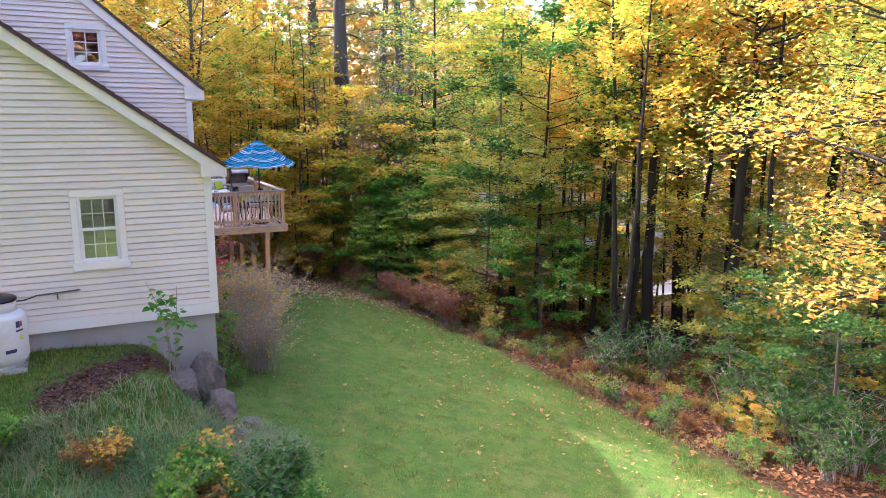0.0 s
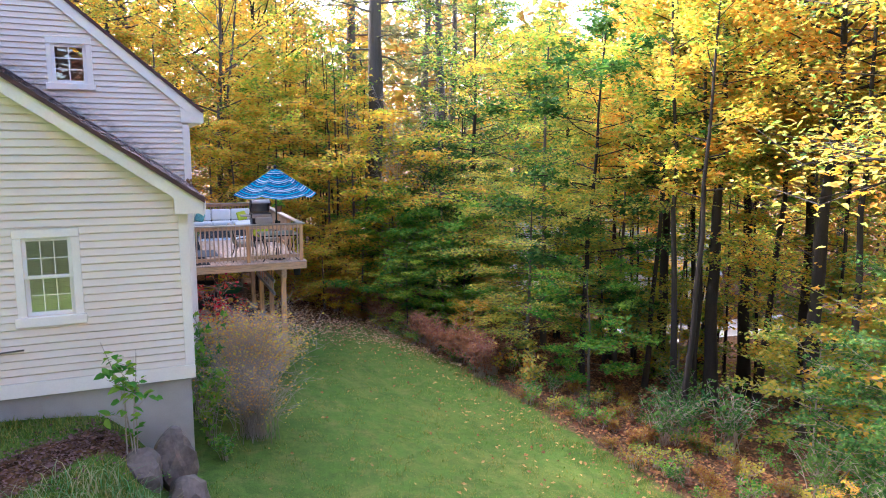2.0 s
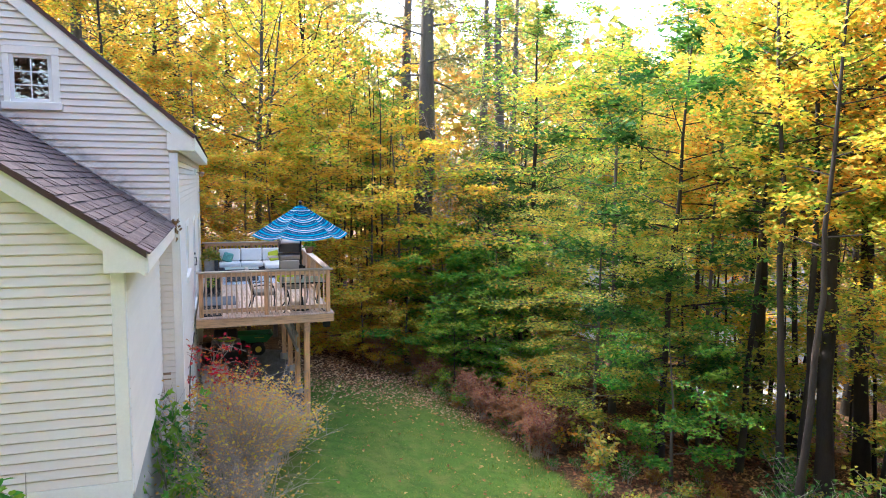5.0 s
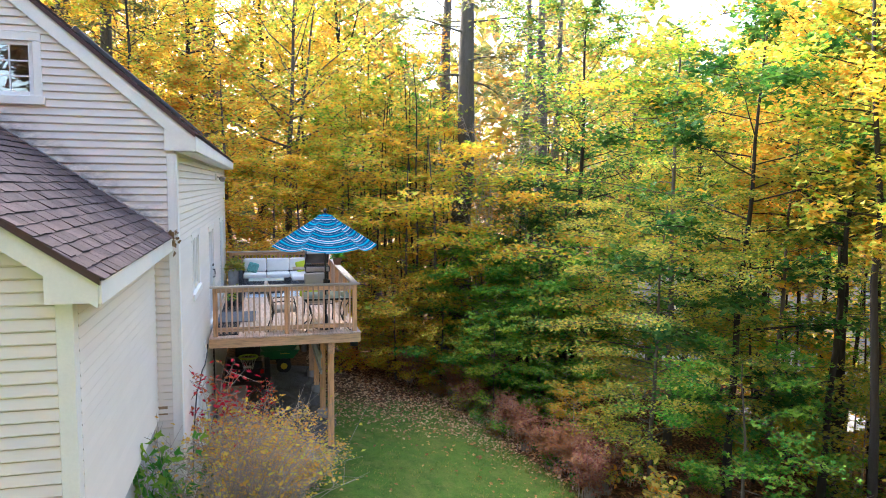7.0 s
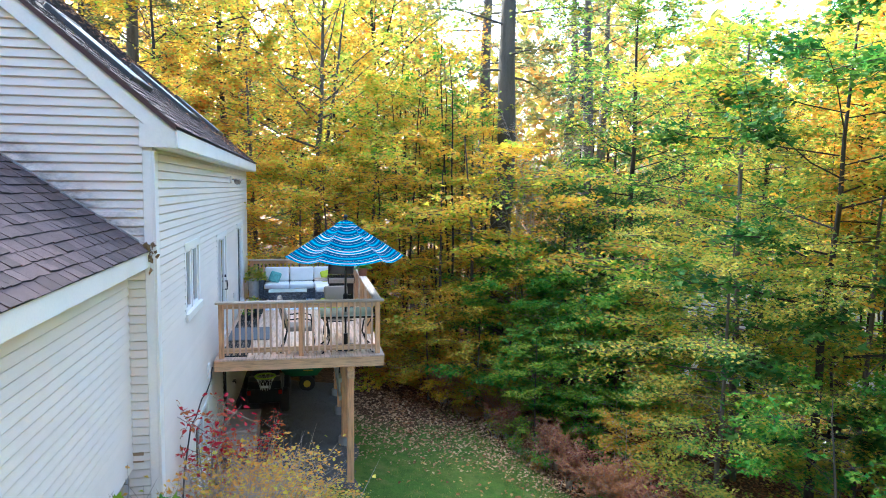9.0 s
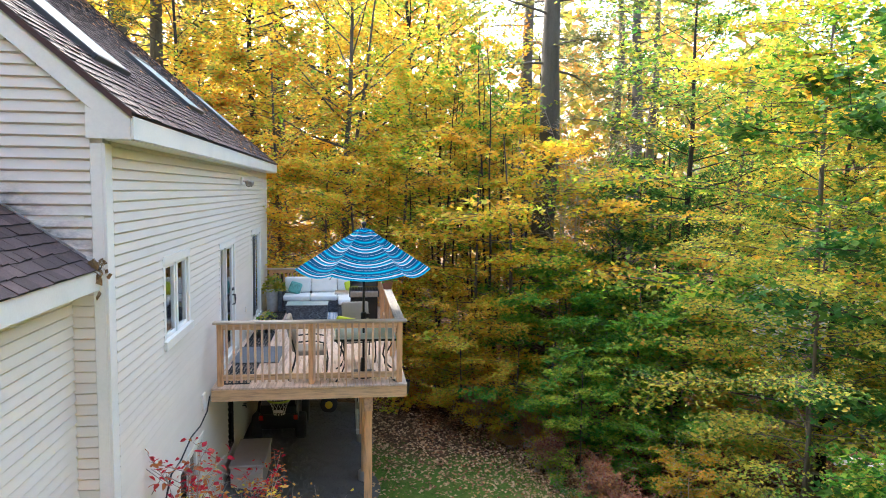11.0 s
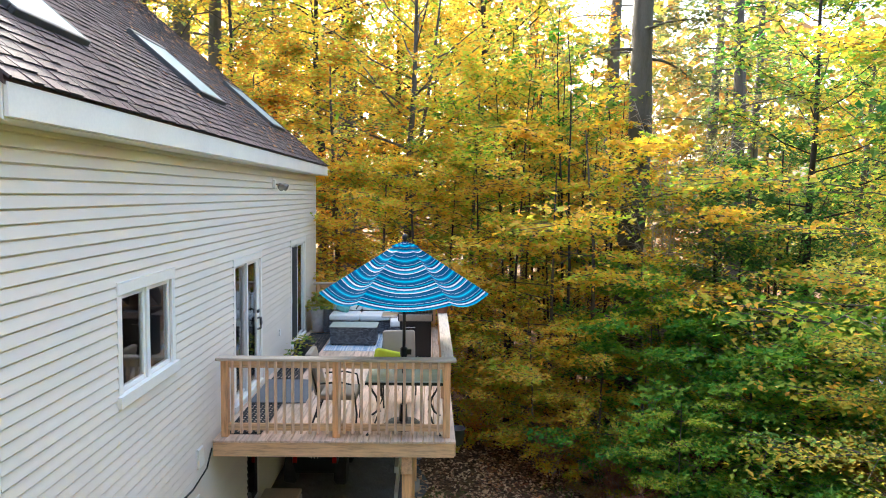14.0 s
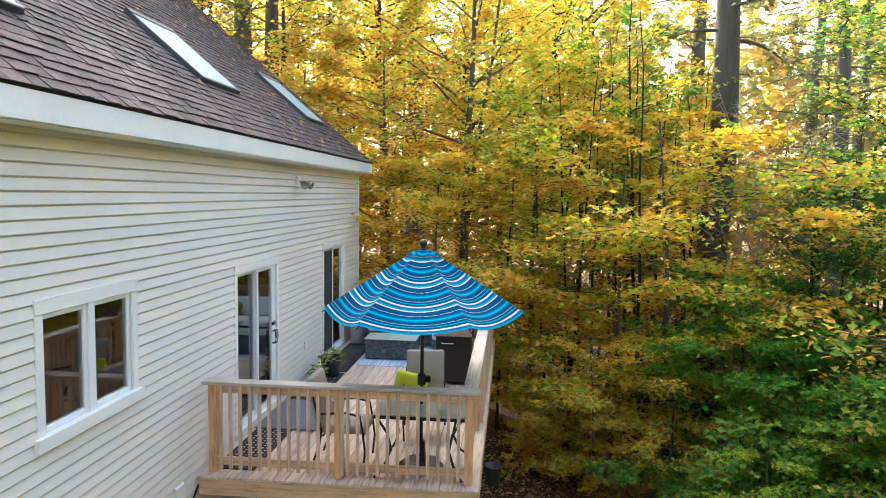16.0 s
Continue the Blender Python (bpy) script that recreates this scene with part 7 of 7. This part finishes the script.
def blades(name, label, n, area, keep, length, leafm, width=0.006, seed=1, bend=0.5):
    """Grass: single bent blades scattered where keep() allows."""
    r = np.random.default_rng(seed)
    x, y = r.uniform(area[0], area[1], n), r.uniform(area[2], area[3], n)
    ok = keep(x, y) > r.uniform(0, 1, n)
    x, y = x[ok], y[ok]
    n = len(x)
    z = ground_z(x, y) - 0.005
    L = length * r.uniform(0.5, 1.3, n)
    a = r.uniform(0, 6.283, n)
    d = np.column_stack([np.cos(a), np.sin(a), np.zeros(n)])
    s = np.column_stack([-np.sin(a), np.cos(a), np.zeros(n)]) * (width * r.uniform(0.7, 1.4, n))[:, None]
    p = np.column_stack([x, y, z])
    up = np.array([0, 0, 1.0])
    midp = p + d * (L * bend * 0.3)[:, None] + up * (L * 0.6)[:, None]
    tip = p + d * (L * bend * r.uniform(0.6, 1.5, n))[:, None] + up * (L * r.uniform(0.6, 1.0, n))[:, None]
    v = np.stack([p - s, p + s, midp - s * 0.7, midp + s * 0.7, tip], 1).reshape(-1, 3)
    f = (np.array([[0, 1, 3], [0, 3, 2], [2, 3, 4]])[None] + (np.arange(n) * 5)[:, None, None]).reshape(-1, 3)
    tagged(new(name, raw_mesh(name, v, f, M[leafm])), label, "grass", kind="stuff")


def on_lawn(x, y):
    k = (1 - litter_amount(x, y)) * (x > 1.8) * np.exp(-np.clip(y - 9, 0, 30) / 11.0)
    k = k * np.clip(0.35 + 1.1 * np.sin(x * 5.1 + 2 * np.sin(y * 1.7)) * np.sin(y * 4.3 + 2 * np.sin(x * 2.1)), 0.06, 1)
    return k * ~((x < 4.8) & (y > 20.2)) * ~((x < 2.1) & (y > 12))


def on_bank(x, y):
    g = np.clip(1.2 - litter_amount(x, y) * 2, 0, 1) * smooth01((x + 5.2 + 0.7 * np.sin(y * 1.3)) / 2.5) * smooth01((y - 3.6 + 0.6 * np.sin(x * 1.7)) / 2.0)
    return g * smooth01((2.6 - x + 0.3 * np.sin(y * 2.1)) / 0.6) * (y < 11.2) * np.clip(0.5 + 0.6 * np.sin(x * 2.1 + 1) * np.sin(y * 1.7), 0.2, 1) * (y < 10.35 + 0.5 * x)


blades("lawn_grass", "short green mown lawn grass", 80000, (1.8, 9.5, 5.5, 26), on_lawn, 0.05, "grass", 0.005, 3, 0.7)
blades("bank_grass", "long tangled pale grass on the bank", 80000, (-5.0, 2.6, 3.8, 10.5), on_bank, 0.24, "tall_grass", 0.005, 4, 1.1)
blades("edge_weeds", "ragged weeds and long grass where lawn meets woods", 26000, (6.5, 11.0, 5, 27), lambda x, y: np.exp(-((x - 9.35 + 0.006 * np.clip(y - 12, 0, 30) ** 2 + 0.35 * np.sin(y * 1.9) + 0.2 * np.sin(y * 5.1)) / 0.55) ** 2) * np.clip(0.55 + 0.6 * np.sin(x * 3.1 + y * 2.3) * np.sin(y * 1.3 - x), 0.1, 1), 0.13, "grass", 0.006, 8, 0.9)
blades("yard_grass", "green grass before the foundation", 9000, (-2.5, 1.0, 9.8, 11.95), lambda x, y: np.clip(1 - litter_amount(x, y) * 1.5, 0, 1), 0.08, "grass", 0.005, 5, 0.7)


def scatter_leaves(name, label, n, area, keep, size, seed, lift=0.015, leafm="leaf_litter"):
    r = np.random.default_rng(seed)
    x, y = r.uniform(area[0], area[1], n), r.uniform(area[2], area[3], n)
    ok = keep(x, y) > r.uniform(0, 1, n)
    x, y = x[ok], y[ok]
    c = np.column_stack([x, y, ground_z(x, y) + lift + r.uniform(0, 0.02, len(x))])
    v, f = leaf_cloud(r, c, r.uniform(0.6, 1.3, len(x)) * size, LEAF4, LEAF4_F, 0.35, 0.0)
    tagged(new(name, raw_mesh(name, v, f, M[leafm])), label, "leaves", kind="stuff")


scatter_leaves("woodland_litter", "brown fallen leaves covering the woodland floor", 60000, (6, 22, 5, 33), lambda x, y: litter_amount(x, y) ** 2 * (0.9 - 0.03 * np.clip(x - 10, 0, 12)), 0.10, 11)
scatter_leaves("lawn_leaves", "scattered yellow and brown leaves on the lawn", 2600, (2.4, 9.4, 5, 28), lambda x, y: (1 - litter_amount(x, y)) * (0.12 + 0.6 * smooth01((y - 18) / 8) + 0.8 * smooth01((x - 6.0) / 2.5)) * ~((x < 5.0) & (y > 20.4)), 0.085, 12, 0.03, "leaf_fallen")
scatter_leaves("leaf_drift", "tan and brown leaves drifting over the grass by the deck", 12000, (4.6, 9.6, 19.5, 30), lambda x, y: np.clip(smooth01((y - 20.0) / 4.0) * 0.8 + 0.5 * smooth01((x - 7.4) / 1.5) - 0.25, 0, 1), 0.08, 17, 0.025, "leaf_tan")
scatter_leaves("mulch", "dark bark mulch and leaves in the bed", 9000, (-1.5, 1.8, 9.4, 11.9), lambda x, y: litter_amount(x, y), 0.05, 13, 0.015, "mulch")


def roof_leaves():
    r = np.random.default_rng(15)
    n = 900
    y = 28.8 - np.abs(r.normal(0, 3.2, n))
    x = r.uniform(-2.6, 2.25, n)
    ok = (y > 16.3)
    x, y = x[ok], y[ok]
    c = np.column_stack([x, y, EAVE_Z + SLOPE * (EAVE_X - x) + 0.02])
    v, f = leaf_cloud(r, c, r.uniform(0.05, 0.10, len(x)), LEAF4, LEAF4_F, 0.2, 0.0)
    v[:, 2] += -SLOPE * (v[:, 0] - np.repeat(c[:, 0], 4))
    tagged(new("roof_leaves", raw_mesh("roof_leaves", v, f, M["leaf_litter"])), "dry fallen leaves lying on the roof shingles", "leaves", kind="stuff")


roof_leaves()

# a golden tree reaching over the lawn, near the start of the walk
form("golden", "bark", seed=71, height=10.5, radius=0.14, base=0.36, spread=3.5, limbs=36, leaves=13000, leaf=0.11, twigs=13, lean=0.02, shape="flat", blade="long", wild=0.2)
KIND_WORDS["golden"] = "spreading tree with large"
plant("golden", "leaf_gold", 11.6, 5.0, 1.0, 30)
plant("golden", "leaf_mixed", 15.2, 7.6, 1.15, 140)
plant("shrub", "leaf_yellow", 11.6, 8.8, 0.3, 10)
plant("maple_b", "leaf_deep", 13.6, 8.4, 0.6, 80)


def neighbour_house():
    """A pale house glimpsed far down through the trees, with its drive."""
    g = -5.6
    t = thing("neighbour_house", "distant pale house with a grey roof among the trees", "house", at=pose(29.0, 39.0, g, 0, 0, -35))
    wl = varied("pale_far_siding", (0.80, 0.80, 0.79), 0.7)
    rf = varied("grey_far_roof", (0.34, 0.35, 0.37), 0.9)
    bm = bmesh.new()
    box(bm, -6, -4, 0, 6, 4, 3.6)
    wall = part("wall", bm, wl, t)
    bm = bmesh.new()
    prism(bm, [(-4.5, 3.5), (4.5, 3.5), (0.0, 6.3)], 0, -6.4, 6.4)
    part("roof", bm, rf, t, "grey shingle roof")
    for x in (-4.2, -1.4, 1.4, 4.2):
        bm = bmesh.new()
        box(bm, x - 0.5, -4.06, 1.0, x + 0.5, -4.002, 2.4)
        w = part("window", bm, M["vinyl"], t)
        bm = bmesh.new()
        box(bm, x - 0.42, -4.075, 1.08, x + 0.42, -4.062, 2.32)
        part("pane", bm, M["dark"], w)
    bm = bmesh.new()
    xs, ys = np.linspace(19, 34, 12), np.linspace(27.5, 30.5, 6)
    vv = [[bm.verts.new((x + 0.35 * (y - 27), y, float(ground_z(x + 0.35 * (y - 27), y)) + 0.05)) for x in xs] for y in ys]
    for r0, r1 in zip(vv, vv[1:]):
        for i in range(len(xs) - 1):
            bm.faces.new([r0[i], r0[i + 1], r1[i + 1], r1[i]])
    solid("road", bm, varied("pale_drive_gravel", (0.50, 0.49, 0.48), 0.95), "pale gravel drive beyond the trees", "road", kind="structure", smooth=True)


neighbour_house()
